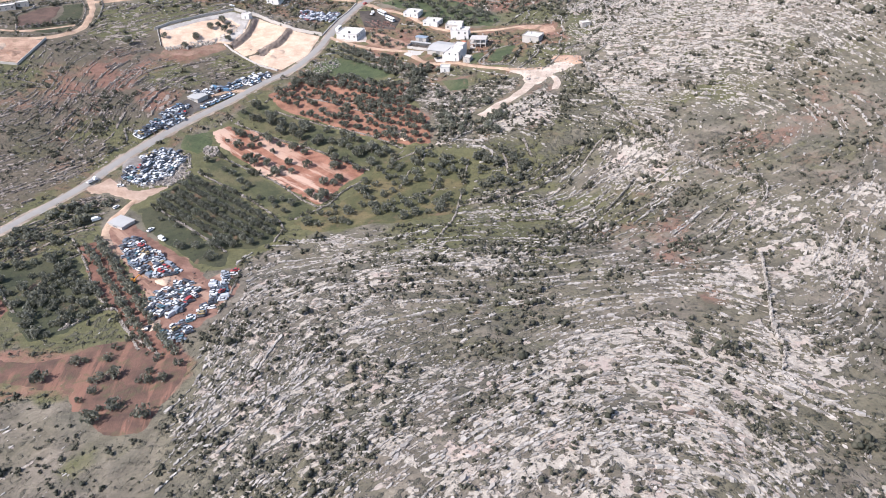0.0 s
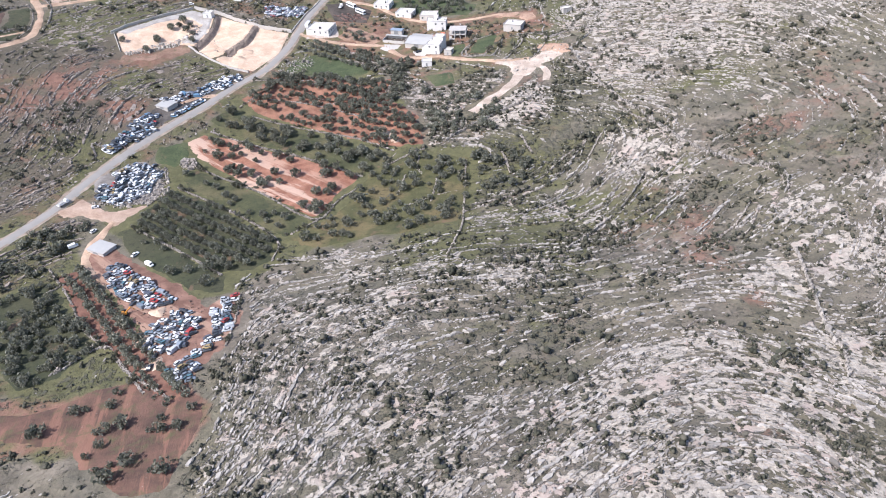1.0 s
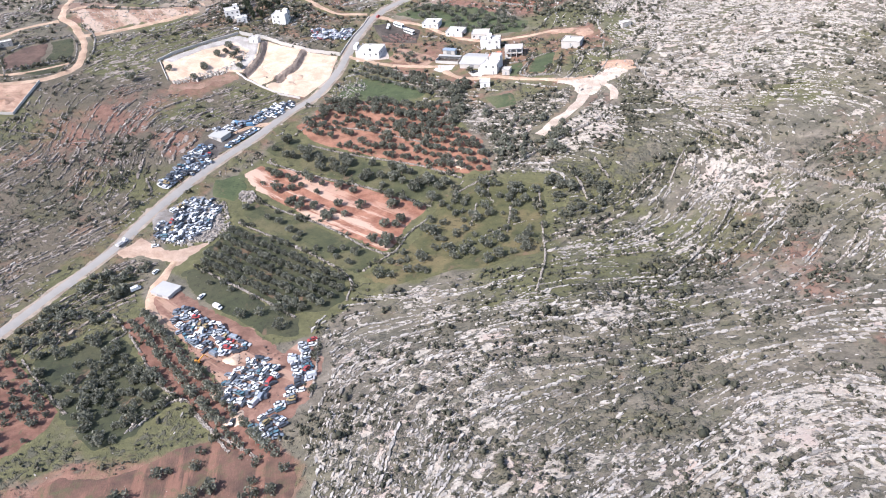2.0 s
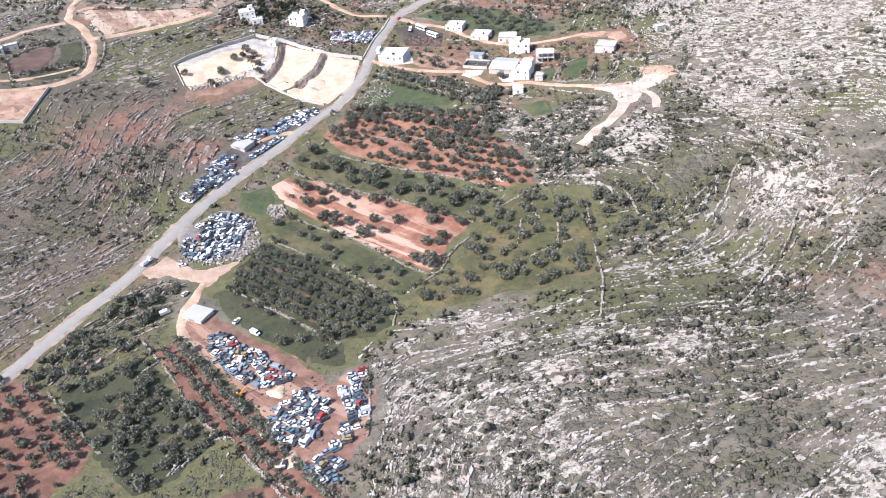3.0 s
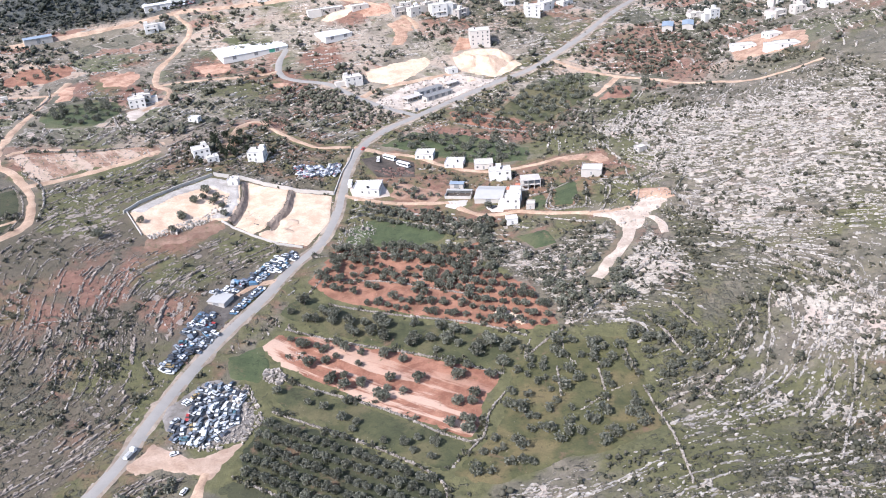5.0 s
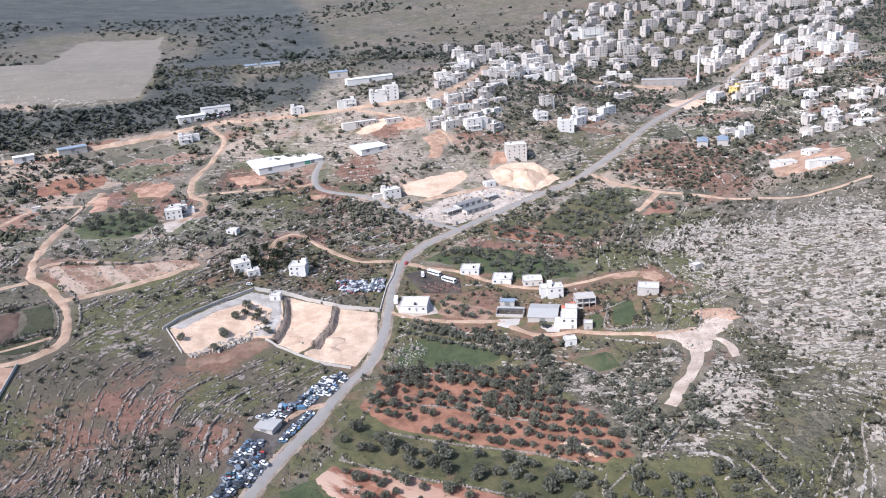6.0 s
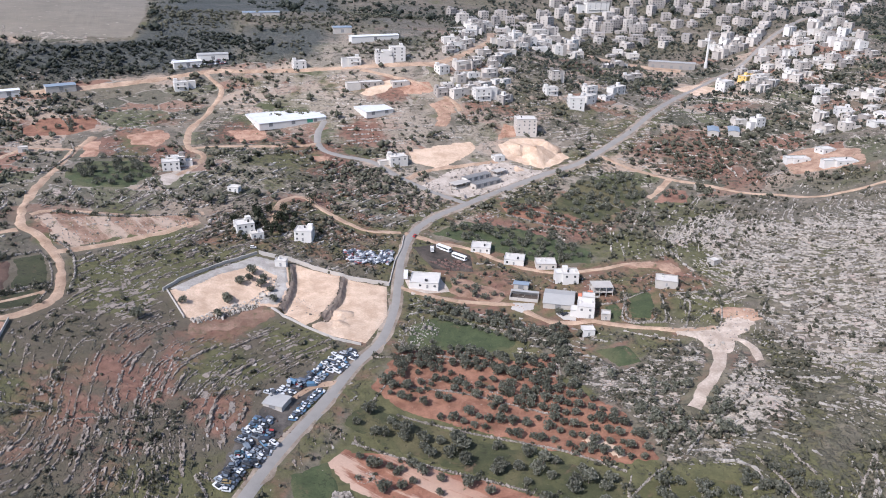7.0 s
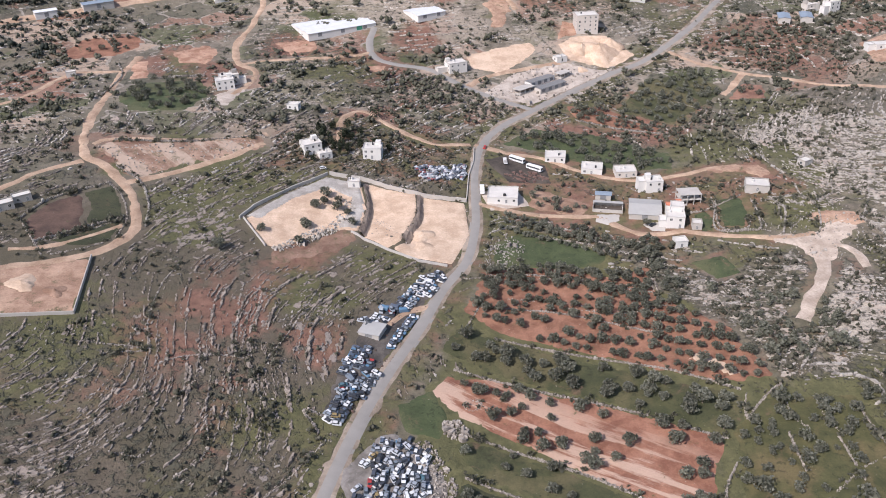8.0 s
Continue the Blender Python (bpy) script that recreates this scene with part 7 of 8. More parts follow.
def house(x, y, w=11.0, d=10.0, floors=2, turn=0.0, mat=None, near=True, label="", tank=True, seed=0, roofroom=True, lift=0.0):
    """A flat-roofed house: walls, roof screed, windows by storey, a door, roof room and water tanks."""
    r = np.random.default_rng(int(abs(x) * 13 + abs(y) * 7 + seed))
    thing = new("house")
    c, s = math.cos(radians(turn)), math.sin(radians(turn))
    zs = [floor_at(x + a * w / 2 * c - b * d / 2 * s, y + a * w / 2 * s + b * d / 2 * c) for a in (-1, 1) for b in (-1, 1)]
    thing.matrix_basis = pose(x, y, max(min(zs) + 0.4, sum(zs) / 4) + lift, 0, 0, turn)
    HOUSE_SPOTS.append((x, y, max(w, d)))
    h = 3.1 * floors
    wall = part("wall", wall_mesh(w, d, h, 3.5), mat or MAT_PLASTER, thing)
    part("roof", block_mesh(-w / 2 + 0.3, w / 2 - 0.3, -d / 2 + 0.3, d / 2 - 0.3, h - 0.02, h + 0.06), MAT_ROOFTOP, thing, "pale screeded flat roof")
    for f in range(floors):
        for face, (length, half) in enumerate(((w, d / 2), (d, w / 2), (w, d / 2), (d, w / 2))):
            if face == 2 or (not near and face == 1 and x > 200) or (y > 1100 and face):
                continue
            n = max(1, int(length // (3.6 if near else 5.0 if y < 1000 else 7.0)))
            for i in range(n):
                u = (i + 0.5) / n * length - length / 2
                if f == 0 and face == 0 and i == n // 2:
                    opening(thing, "door", u, 0.05, 1.1, 2.1, face, half, near)
                elif r.uniform() < 0.85:
                    opening(thing, "window", u, 3.1 * f + 1.0, 1.2, 1.3, face, half, near)
    if roofroom and floors > 1:
        part("stair_room", block_mesh(-1.6, 1.6, -1.5, 1.5, h, h + 2.5), mat or MAT_PLASTER, thing).location = (w / 2 - 2.2 if r.uniform() < 0.5 else -w / 2 + 2.2, d / 2 - 2.0, 0)
    if (not near or (floors > 1 and roofroom)) and r.uniform() < 0.75:
        ww, wd, wh = w * r.uniform(0.35, 0.6), d * r.uniform(0.5, 0.9), 3.1 * max(1, floors - int(r.integers(0, 2)))
        side = -1 if r.uniform() < 0.5 else 1
        part("wing", wall_mesh(ww, wd, wh, 3.5), mat or MAT_PLASTER, thing, "lower wing").location = (side * (w + ww) / 2 * 0.98, r.uniform(-0.2, 0.2) * d, 0)
    if not near and floors > 1 and r.uniform() < 0.6:
        part("balcony", block_mesh(-w * 0.3, w * 0.3, -1.3, 0.1, 3.0, 3.2), MAT_ROOFTOP, thing).location = (r.uniform(-0.15, 0.15) * w, -d / 2, 0)
    if tank and y < 1050:
        for i in range(1 if not near else 2):
            bm = bmesh.new()
            tube(bm, 0.55, 0.0, 1.3, 8)
            tube(bm, 0.35, 1.3, 1.45, 8)
            part("water_tank", bm, MAT_TANK if r.uniform() < 0.4 else MAT_WHITEWASH, thing).location = (r.uniform(-w / 3, w / 3), r.uniform(-d / 3, d / 3), h + 0.05)
    if near:
        part("cornice", ring_mesh(w, d, h + 0.4), mat or MAT_PLASTER, thing)
    return tagged(thing, label or ("%s-storey flat-roofed house with pale rendered walls" % ("one", "two", "three", "four", "five")[floors - 1]), "house", "houses of the town" if not near else "houses along the road")


def ring_mesh(w, d, z):
    bm = bmesh.new()
    for a in ((-w / 2 - 0.12, w / 2 + 0.12, -d / 2 - 0.12, -d / 2 + 0.02), (-w / 2 - 0.12, w / 2 + 0.12, d / 2 - 0.02, d / 2 + 0.12), (-w / 2 - 0.12, -w / 2 + 0.02, -d / 2, d / 2), (w / 2 - 0.02, w / 2 + 0.12, -d / 2, d / 2)):
        box(bm, *a, z, z + 0.22)
    return bm


def shed(x, y, length, width, h, turn, roof, label, name="shed", wall=MAT_WHITEWASH, pitch=0.9, bays=1, doors=1, lift=0.3):
    """A long shed: four walls, low ridged roof sheets in bays with eaves, doors in the gable."""
    thing = new(name)
    thing.matrix_basis = pose(x, y, floor_at(x, y) + lift, 0, 0, turn)
    HOUSE_SPOTS.append((x, y, max(length, width)))
    part("wall", block_mesh(-length / 2, length / 2, -width / 2, width / 2, -2.5, h), wall, thing)
    bay = width / bays
    for b in range(bays):
        y0 = -width / 2 + b * bay
        for s in (0, 1):
            bm = bmesh.new()
            lo, hi = (y0 - (0.4 if b == 0 else 0), y0 + bay / 2) if s == 0 else (y0 + bay / 2, y0 + bay + (0.4 if b == bays - 1 else 0))
            za, zb = (h, h + pitch) if s == 0 else (h + pitch, h)
            vs = [bm.verts.new(p) for p in ((-length / 2 - 0.4, lo, za), (length / 2 + 0.4, lo, za), (length / 2 + 0.4, hi, zb), (-length / 2 - 0.4, hi, zb),
                                            (-length / 2 - 0.4, lo, za + 0.12), (length / 2 + 0.4, lo, za + 0.12), (length / 2 + 0.4, hi, zb + 0.12), (-length / 2 - 0.4, hi, zb + 0.12))]
            for f in ((3, 2, 1, 0), (4, 5, 6, 7), (0, 1, 5, 4), (1, 2, 6, 5), (2, 3, 7, 6), (3, 0, 4, 7)):
                bm.faces.new([vs[i] for i in f])
            part("roof_sheet", bm, roof, thing)
        for e in (-1, 1):
            bm = bmesh.new()
            q = [bm.verts.new((e * length / 2, a, b_)) for a, b_ in ((y0, h), (y0 + bay, h), (y0 + bay / 2, h + pitch))]
            bm.faces.new(q)
            part("gable", bm, wall, thing)
    for i in range(doors):
        bm = bmesh.new()
        u = (i + 0.5) / doors * length - length / 2
        box(bm, u - 1.6, u + 1.6, -width / 2 - 0.06, -width / 2 + 0.02, 0.0, min(h - 0.3, 3.2))
        part("door", bm, MAT_STEELDOOR, thing, "grey sheet-metal door")
    return tagged(thing, label, name.replace("_", " "))


# the row by the road and the farm
house(-32, 655, 12.5, 10.5, 1, -22, MAT_WHITEWASH, label="low white one-storey house with a flat roof")
house(-16, 635, 12.5, 10.5, 1, -25, MAT_WHITEWASH, label="white one-storey house with shaded windows")
house(1, 625, 12.5, 10.5, 1, -14, None, label="cream one-storey house behind the track")
house(7, 601, 9.7, 8.6, 2, -12, MAT_WHITEWASH, label="white two-storey house behind the barn")
h = house(0, 561, 9.4, 8.0, 2, -24, MAT_WHITEWASH, label="white two-storey farmhouse stepped up the slope", roofroom=False)
part("back_block", wall_mesh(7.0, 6.5, 8.6, 3), MAT_WHITEWASH, h, "taller white rear block").location = (1.2, 7.2, 0)
part("back_roof", block_mesh(-2.0, 4.4, 4.3, 10.1, 8.56, 8.66), MAT_ROOFTOP, h)
part("terrace", wall_mesh(3.6, 7.0, 3.1, 3), MAT_WHITEWASH, h, "lower white terrace wing").location = (-6.5, 0.4, 0)
part("tiled_roof", block_mesh(-4.6, -0.8, 9.0, 13.6, 6.6, 7.6, (0.95, 0.15)), MAT_TILE, h, "red clay tile roof")
part("rear_wing", block_mesh(-4.4, -1.0, 9.2, 13.4, -2.0, 6.6), MAT_WHITEWASH, h)
part("tiled_roof", block_mesh(0.6, 3.6, 10.6, 14.4, 8.2, 9.2, (0.95, 0.15)), MAT_TILE, h, "red clay tile roof")
part("stair_tower", block_mesh(0.8, 3.4, 10.8, 14.2, -2.0, 8.2), MAT_WHITEWASH, h)
shed(-8, 580, 17.0, 19.0, 2.6, -26, MAT_SHEET_GREY, "big grey sheet-roofed barn at the farm", "barn", MAT_CONCRETE, 1.8, lift=0.0)
shed(-24, 600, 8.6, 4.4, 2.8, -26, MAT_SHEET_BLUE, "small blue-grey sheet-roofed store at the farm", "store_shed", MAT_CONCRETE, 0.3)


def pen(x, y, length, width, turn):
    """An animal pen: low pale walls round dark trodden ground, with a narrow roof on posts."""
    thing = new("animal_pen")
    thing.matrix_basis = pose(x, y, floor_at(x, y) + 0.2, 0, 0, turn)
    part("floor", block_mesh(-length / 2 + 0.3, length / 2 - 0.3, -width / 2 + 0.3, width / 2 - 0.3, -1.5, 0.15), MAT_MANURE, thing, "dark trodden dung floor")
    for a in ((-length / 2, length / 2, -width / 2, -width / 2 + 0.3, 1.3), (-length / 2, length / 2, width / 2 - 0.3, width / 2, 2.6), (-length / 2, -length / 2 + 0.3, -width / 2 + 0.3, width / 2 - 0.3, 1.8), (length / 2 - 0.3, length / 2, -width / 2 + 0.3, width / 2 - 0.3, 1.8)):
        part("wall", block_mesh(*a[:4], -2.0, a[4]), MAT_CONCRETE, thing)
    part("roof", block_mesh(-length / 2, length / 2, width / 2 - 2.4, width / 2 + 0.2, 2.62, 2.76), MAT_SHEET_GREY, thing, "narrow grey roof")
    for i in range(5):
        part("post", block_mesh(-0.08, 0.08, -0.08, 0.08, 0.1, 2.6), MAT_CONCRETE, thing).location = ((i / 4 - 0.5) * (length - 1), width / 2 - 2.2, 0)
    return tagged(thing, "walled animal pen with dark trodden floor beside the barn", "animal pen")


pen(-26, 589, 16.5, 8.0, -26)
drape("farm_yard", [(-34, 586), (-22, 582), (-25, 575), (-33, 573), (-38, 579)], MAT_CONCRETE, "grey concrete farm yard", "lot", 0.32, ragged=0.3)
drape("farm_yard", [(-16, 569), (-3, 566), (-7, 556), (-14, 560)], MAT_CONCRETE, "grey concrete yard in front of the farmhouse", "lot", 0.32, ragged=0.3)
house(-7, 542, 6.5, 5.4, 1, -8, MAT_WHITEWASH, label="tiny white hut on the slope", tank=False)
house(9, 554, 5.0, 5.4, 1, -24, MAT_CONCRETE, label="small bare concrete annex beside the farmhouse", tank=False)
house(57, 575, 12.5, 10.0, 1, -28, MAT_CONCRETE, label="grey flat-roofed house at the track's end", lift=1.0)
house(96, 588, 6.5, 5.4, 1, 15, MAT_CONCRETE, label="small grey ruined hut among rocks", tank=False)


def frame_building(x, y, w, d, floors, turn, label):
    """A bare concrete frame: slabs and columns."""
    thing = new("building_frame")
    thing.matrix_basis = pose(x, y, floor_at(x, y) + 0.2, 0, 0, turn)
    for f in range(floors + 1):
        part("slab", block_mesh(-w / 2, w / 2, -d / 2, d / 2, 3.1 * f - (1.5 if f == 0 else 0.25), 3.1 * f), MAT_CONCRETE, thing)
    for f in range(floors):
        for i in range(4):
            for j in (-1, 1):
                part("column", block_mesh(-0.2, 0.2, -0.2, 0.2, 3.1 * f, 3.1 * f + 2.85), MAT_CONCRETE, thing).location = ((i / 3 - 0.5) * (w - 0.6), j * (d / 2 - 0.3), 0)
    return tagged(thing, label, "building frame")


frame_building(18, 580, 12.0, 9.4, 2, -12, "bare concrete frame of an unfinished house")

# the white store on the road and its forecourt
drape("forecourt", LAND["forecourt"], MAT_CHALK, "pale gravel forecourt of the roadside store", "lot", 0.3, ragged=0.3)
house(-79, 615, 17.0, 15.0, 1, -20, MAT_WHITEWASH, label="white flat-roofed roadside store", tank=True, roofroom=False, lift=0.4)
drape("bus_yard", LAND["bus_yard"], MAT_MANURE, "oily dark earth yard with parked buses", "lot", 0.4, ragged=1.0)
for k, ((ax, ay), (bx, by)) in enumerate((((-70, 641), (-59, 628)), ((-65, 642), (-54, 629)), ((-60, 642), (-49, 629)), ((-55, 641), (-46, 630)))):
    debris("scrap_stacks", [(ax - 0.9, ay - 0.7), (ax + 0.9, ay + 0.7), (bx + 0.9, by + 0.7), (bx - 0.9, by - 0.7)], 90, 41 + k, MAT_SCRAP, "row of rusty stacked scrap metal on a dark yard", 0.95)

# houses to the west and north of the enclosure
house(-144, 667, 10.8, 9.7, 2, -18, MAT_WHITEWASH, label="white two-storey house with a roof tank")
house(-180, 672, 10.8, 9.7, 2, 12, MAT_WHITEWASH, label="cream two-storey house among dark trees")
house(-173, 666, 7.6, 6.5, 1, 12, MAT_WHITEWASH, label="low white wing beside dark trees")
house(-161, 633, 6.5, 5.4, 1, -14, MAT_WHITEWASH, label="white gatehouse on the enclosure wall", roofroom=False, lift=0.8)
house(-226, 773, 11.9, 9.7, 2, 6, MAT_WHITEWASH, label="white house beside the lane")
house(-223, 782, 13.0, 8.6, 2, 6, None, label="unfinished pale house behind the lane")
house(-184, 731, 7.6, 5.4, 1, -25, MAT_WHITEWASH, label="low white hut in scrub", tank=False)
house(-60, 788, 14.0, 10.8, 2, 8, None, label="pale stone house above the lane")
house(-330, 821, 6.5, 5.4, 1, 10, None, label="small pale hut by the branch lane", tank=False)
house(-329, 626, 8.6, 5.4, 1, 22, MAT_CONCRETE, label="low concrete farm store by the lane", tank=False)
house(-338, 618, 13.0, 6.5, 1, 22, MAT_CONCRETE, label="long low concrete farm building", tank=False)

# sheds
shed(-173, 512, 9.6, 9.0, 1.8, -33, MAT_SHEET_GREY, "grey sheet-roofed shelter in the roadside scrapyard", "yard_shelter", MAT_CONCRETE, 0.2)
shed(-182, 373, 11.0, 8.6, 1.5, -32, MAT_SHEET_GREY, "flat grey-roofed shed at the scrapyard entrance", "yard_shed", MAT_CONCRETE, 0.15)
w = shed(-137, 881, 58.0, 38.0, 3.2, 15, MAT_SHEET_WHITE, "long white-roofed depot shed in three bays", "depot_shed", MAT_WHITEWASH, 0.9, 3, 3, lift=-1.6)
part("green_door", block_mesh(12, 17, -19.1, -18.98, 0, 3.0), MAT_DOOR, w, "large green sliding door")
shed(-62, 878, 26.0, 24.0, 3.0, 18, MAT_SHEET_WHITE, "broad white-roofed store shed beside the lane", "store_shed", MAT_WHITEWASH, 0.8, 1, 2, lift=-0.6)
shed(-139, 1163, 40.8, 14.0, 4.0, 0, MAT_SHEET_BLUE, "far farm shed with blue-grey roof", "farm_shed", MAT_CONCRETE, 1.0)
shed(-34, 1027, 50.4, 10.5, 4.0, 8, MAT_SHEET_WHITE, "long far white greenhouse", "greenhouse", MAT_WHITEWASH, 1.0)
shed(-62, 1062, 19.2, 14.0, 5.0, 0, MAT_SHEET_BLUE, "far farm barn with grey roof", "barn", MAT_CONCRETE, 1.0)
shed(-218, 1003, 26.4, 11.7, 4.0, 15, MAT_SHEET_WHITE, "white-roofed workshop beside the far yard", "workshop", MAT_WHITEWASH, 0.8)
shed(-194, 1015, 28.8, 11.7, 5.0, 5, MAT_SHEET_GREY, "grey-roofed workshop at the far yard", "workshop", MAT_WHITEWASH, 0.8)
shed(-322, 950, 24.0, 11.7, 4.0, 18, MAT_SHEET_BLUE, "far shed with a blue-grey roof", "farm_shed", MAT_CONCRETE, 0.8)
shed(-360, 936, 16.8, 9.4, 4.0, 18, MAT_SHEET_WHITE, "far pale shed by the ridge lane", "farm_shed", MAT_WHITEWASH, 0.8)
shed(239, 824, 19.2, 9.4, 3.5, 60, MAT_SHEET_BLUE, "blue-grey roofed poultry shed", "poultry_shed", MAT_CONCRETE, 0.8)
shed(256, 818, 19.2, 9.4, 3.5, 60, MAT_SHEET_BLUE, "blue-grey roofed poultry shed", "poultry_shed", MAT_CONCRETE, 0.8)

# the building site across the road
shed(2, 754, 26.0, 6.6, 2.8, 24, MAT_SHEET_DARK, "long low workshop with a dark grey roof", "workshop", MAT_PLASTER, 0.3, 1, 4)
shed(-3, 763, 24.0, 6.4, 2.8, 24, MAT_SHEET_DARK, "low grey-roofed store row on the building site", "store_row", MAT_PLASTER, 0.3, 1, 4)
frame_building(-19, 752, 16.0, 8.2, 1, 27, "low grey concrete frame with open bays")
frame_building(18, 770, 12.0, 7.0, 1, 27, "short concrete frame beside the workshop")
debris("rubble", LAND["building_site"], 260, 51, MAT_WALLSTONE, "grey building rubble on white gravel", 0.9)
house(61, 832, 17.3, 14.0, 4, -8, None, label="unfinished four-storey block above the spoil ground", roofroom=False)


def heap(x, y, r, h, mat, label, seed=0, name="spoil_mound"):
    """A heap of loose earth with an uneven foot."""
    rr = np.random.default_rng(seed)
    rings, sides, co = 7, 20, []
    for i in range(rings):
        t = i / (rings - 1)
        for j in range(sides):
            a = j * 2 * math.pi / sides
            q = r * (1 - t) * (1 + 0.22 * math.sin(3 * a + seed) + 0.1 * rr.normal())
            px, py = x + q * math.cos(a), y + q * math.sin(a)
            co.append((px, py, floor_at(px, py) - 0.3 * (i == 0) + h * (t ** 0.8) * (1 + 0.08 * rr.normal())))
    i = np.arange(rings * sides).reshape(rings, sides)
    f = np.stack([i[:-1], np.roll(i[:-1], -1, 1), np.roll(i[1:], -1, 1), i[1:]], -1).reshape(-1, 4)
    return tagged(new(name, fast_mesh(name, np.array(co), [f, i[-1:]], mat, True)), label, "earth mound")


heap(58, 797, 16.2, 7.6, MAT_PINK, "large pale heap of excavated earth", 1)
heap(46, 804, 9.7, 5.4, MAT_DUST, "orange-tinged heap of dug earth", 2)
heap(72, 806, 10.8, 5.4, MAT_PINK, "pale spoil heap below the unfinished block", 3)
heap(-136, 277, 4.9, 1.0, MAT_DUST, "low pale earth heap in the scrapyard", 4)
heap(-143, 316, 4.1, 1.4, MAT_DUST, "low orange earth heap among the wrecks", 5)

heap(-2, 776, 3.2, 1.4, MAT_CHALK, "small heap of white gravel", 7)
heap(14, 779, 3.8, 1.6, MAT_CHALK, "small heap of white gravel", 8)
heap(36, 776, 4.4, 1.8, MAT_PINK, "low pale heap beside the site", 9)
heap(-144, 294, 7.0, 0.45, MAT_DUST, "wide flat spread of pale earth among the wrecks", 10)
heap(-318, 552, 7.0, 1.6, MAT_DUST, "low heap of orange earth on the lot", 11)
heap(-304, 545, 5.0, 1.2, MAT_BROWN, "brown earth heap on the lot", 12)
heap(-330, 540, 6.0, 1.4, MAT_BROWN_PALE, "pale earth heap on the lot", 13)
# the walled enclosure with its three terraces
def masonry(points, height, thick, mat, label, name="boundary_wall", down=1.5, flat=None):
    """A built wall along straight runs that follows the ground."""
    pts = np.concatenate([np.linspace(a, b, max(2, round(math.dist(a, b) / 3)), endpoint=False) for a, b in zip(points, points[1:])] + [np.array(points[-1:], float)])
    d = np.gradient(pts, axis=0)
    d /= np.linalg.norm(d, axis=1)[:, None]
    s = np.stack([-d[:, 1], d[:, 0]], -1) * thick / 2
    z = sample(gz, pts[:, 0], pts[:, 1]) if flat is None else np.full(len(pts), flat)
    co = np.stack([np.c_[pts - s, z - down], np.c_[pts - s, z + height], np.c_[pts + s, z + height], np.c_[pts + s, z - down]], 1)
    n = len(pts)
    i = np.arange(n * 4).reshape(n, 4)
    f = np.concatenate([np.stack([i[:-1, k], i[1:, k], i[1:, (k + 1) % 4], i[:-1, (k + 1) % 4]], -1) for k in range(4)])
    return tagged(new(name, fast_mesh(name, co.reshape(-1, 3), [f, i[[0, -1]]], mat)), label, "wall", kind="structure")


drape("terrace_high", [(-222, 605), (-198, 627), (-174, 643), (-157, 637), (-158, 606), (-166, 589), (-180, 593), (-192, 587), (-207, 578), (-214, 581)], MAT_PINK, "levelled pale earth terrace behind the wall", "terrace", 0.35, gap=1.6, ragged=0.4)
drape("terrace_middle", [(-156, 638), (-128, 624), (-132, 601), (-143, 581), (-154, 575), (-164, 587), (-157, 606)], MAT_PINK, "middle pale earth terrace", "terrace", 0.35, gap=1.6, ragged=0.3)
drape("terrace_low", [(-127, 623), (-102, 613), (-108, 582), (-124, 558), (-142, 566), (-152, 575), (-141, 581), (-131, 601)], MAT_DUST, "lower pale earth terrace beside the road", "terrace", 0.35, gap=1.6, ragged=0.3)
drape("terrace_drive", [(-222, 607), (-199, 628), (-175, 644), (-158, 637), (-159, 608), (-166, 591), (-178, 594), (-168, 608), (-165, 621), (-176, 632), (-197, 621), (-215, 603)], MAT_GRAVEL, "grey gravel drive along the boundary wall", "terrace", 0.62, gap=1.6, ragged=0.6)
masonry([(-225, 605), (-217, 615), (-199, 630), (-174, 646)], 1.8, 0.6, MAT_CONCRETE, "grey concrete boundary wall")
masonry([(-173, 646), (-156, 640), (-127, 623), (-101, 614)], 2.4, 0.5, MAT_CONCRETE, "tall pale boundary wall beside the gatehouse")
masonry([(-170, 589), (-154, 574), (-140, 563), (-127, 557)], 1.1, 0.8, MAT_CONCRETE, "low pale retaining wall below the terraces")
masonry([(-223, 605), (-214, 580)], 1.4, 0.4, MAT_CONCRETE, "short grey end wall")


def cut_face(pts, label):
    """The rough sheer face of an earth cut, from its crumbling lip down to its foot."""
    line = curve(pts, 1.0)
    d = np.gradient(line, axis=0)
    d /= np.linalg.norm(d, axis=1)[:, None]
    side = np.stack([-d[:, 1], d[:, 0]], -1)
    side *= np.sign(side[:, :1])
    rows = []
    for j, (o, drop) in enumerate(((-1.3, 0.0), (0.0, 0.25), (0.7, 0.5), (1.3, 0.8), (2.4, 1.0))):
        jag = 1.1 * (fractal(line[:, 0] + 31 * j, line[:, 1], 3.0, 120 + j) - 0.5)
        q = line + side * (o + jag)[:, None]
        hi, lo = line - side * 2.2, line + side * 2.6
        z = sample(gz, hi[:, 0], hi[:, 1]) * (1 - drop) + sample(gz, lo[:, 0], lo[:, 1]) * drop + (0.5 if j < 4 else 0.2) + 0.3 * jag
        rows.append(np.c_[q, z])
    co = np.stack(rows, 1)
    i = np.arange(len(line) * 5).reshape(-1, 5)
    f = np.stack([i[:-1, :-1], i[1:, :-1], i[1:, 1:], i[:-1, 1:]], -1).reshape(-1, 4)
    tagged(new("cut_bank", fast_mesh("cut_bank", co.reshape(-1, 3), f, MAT_CUT_SHADED)), label, "earth cut", kind="structure")


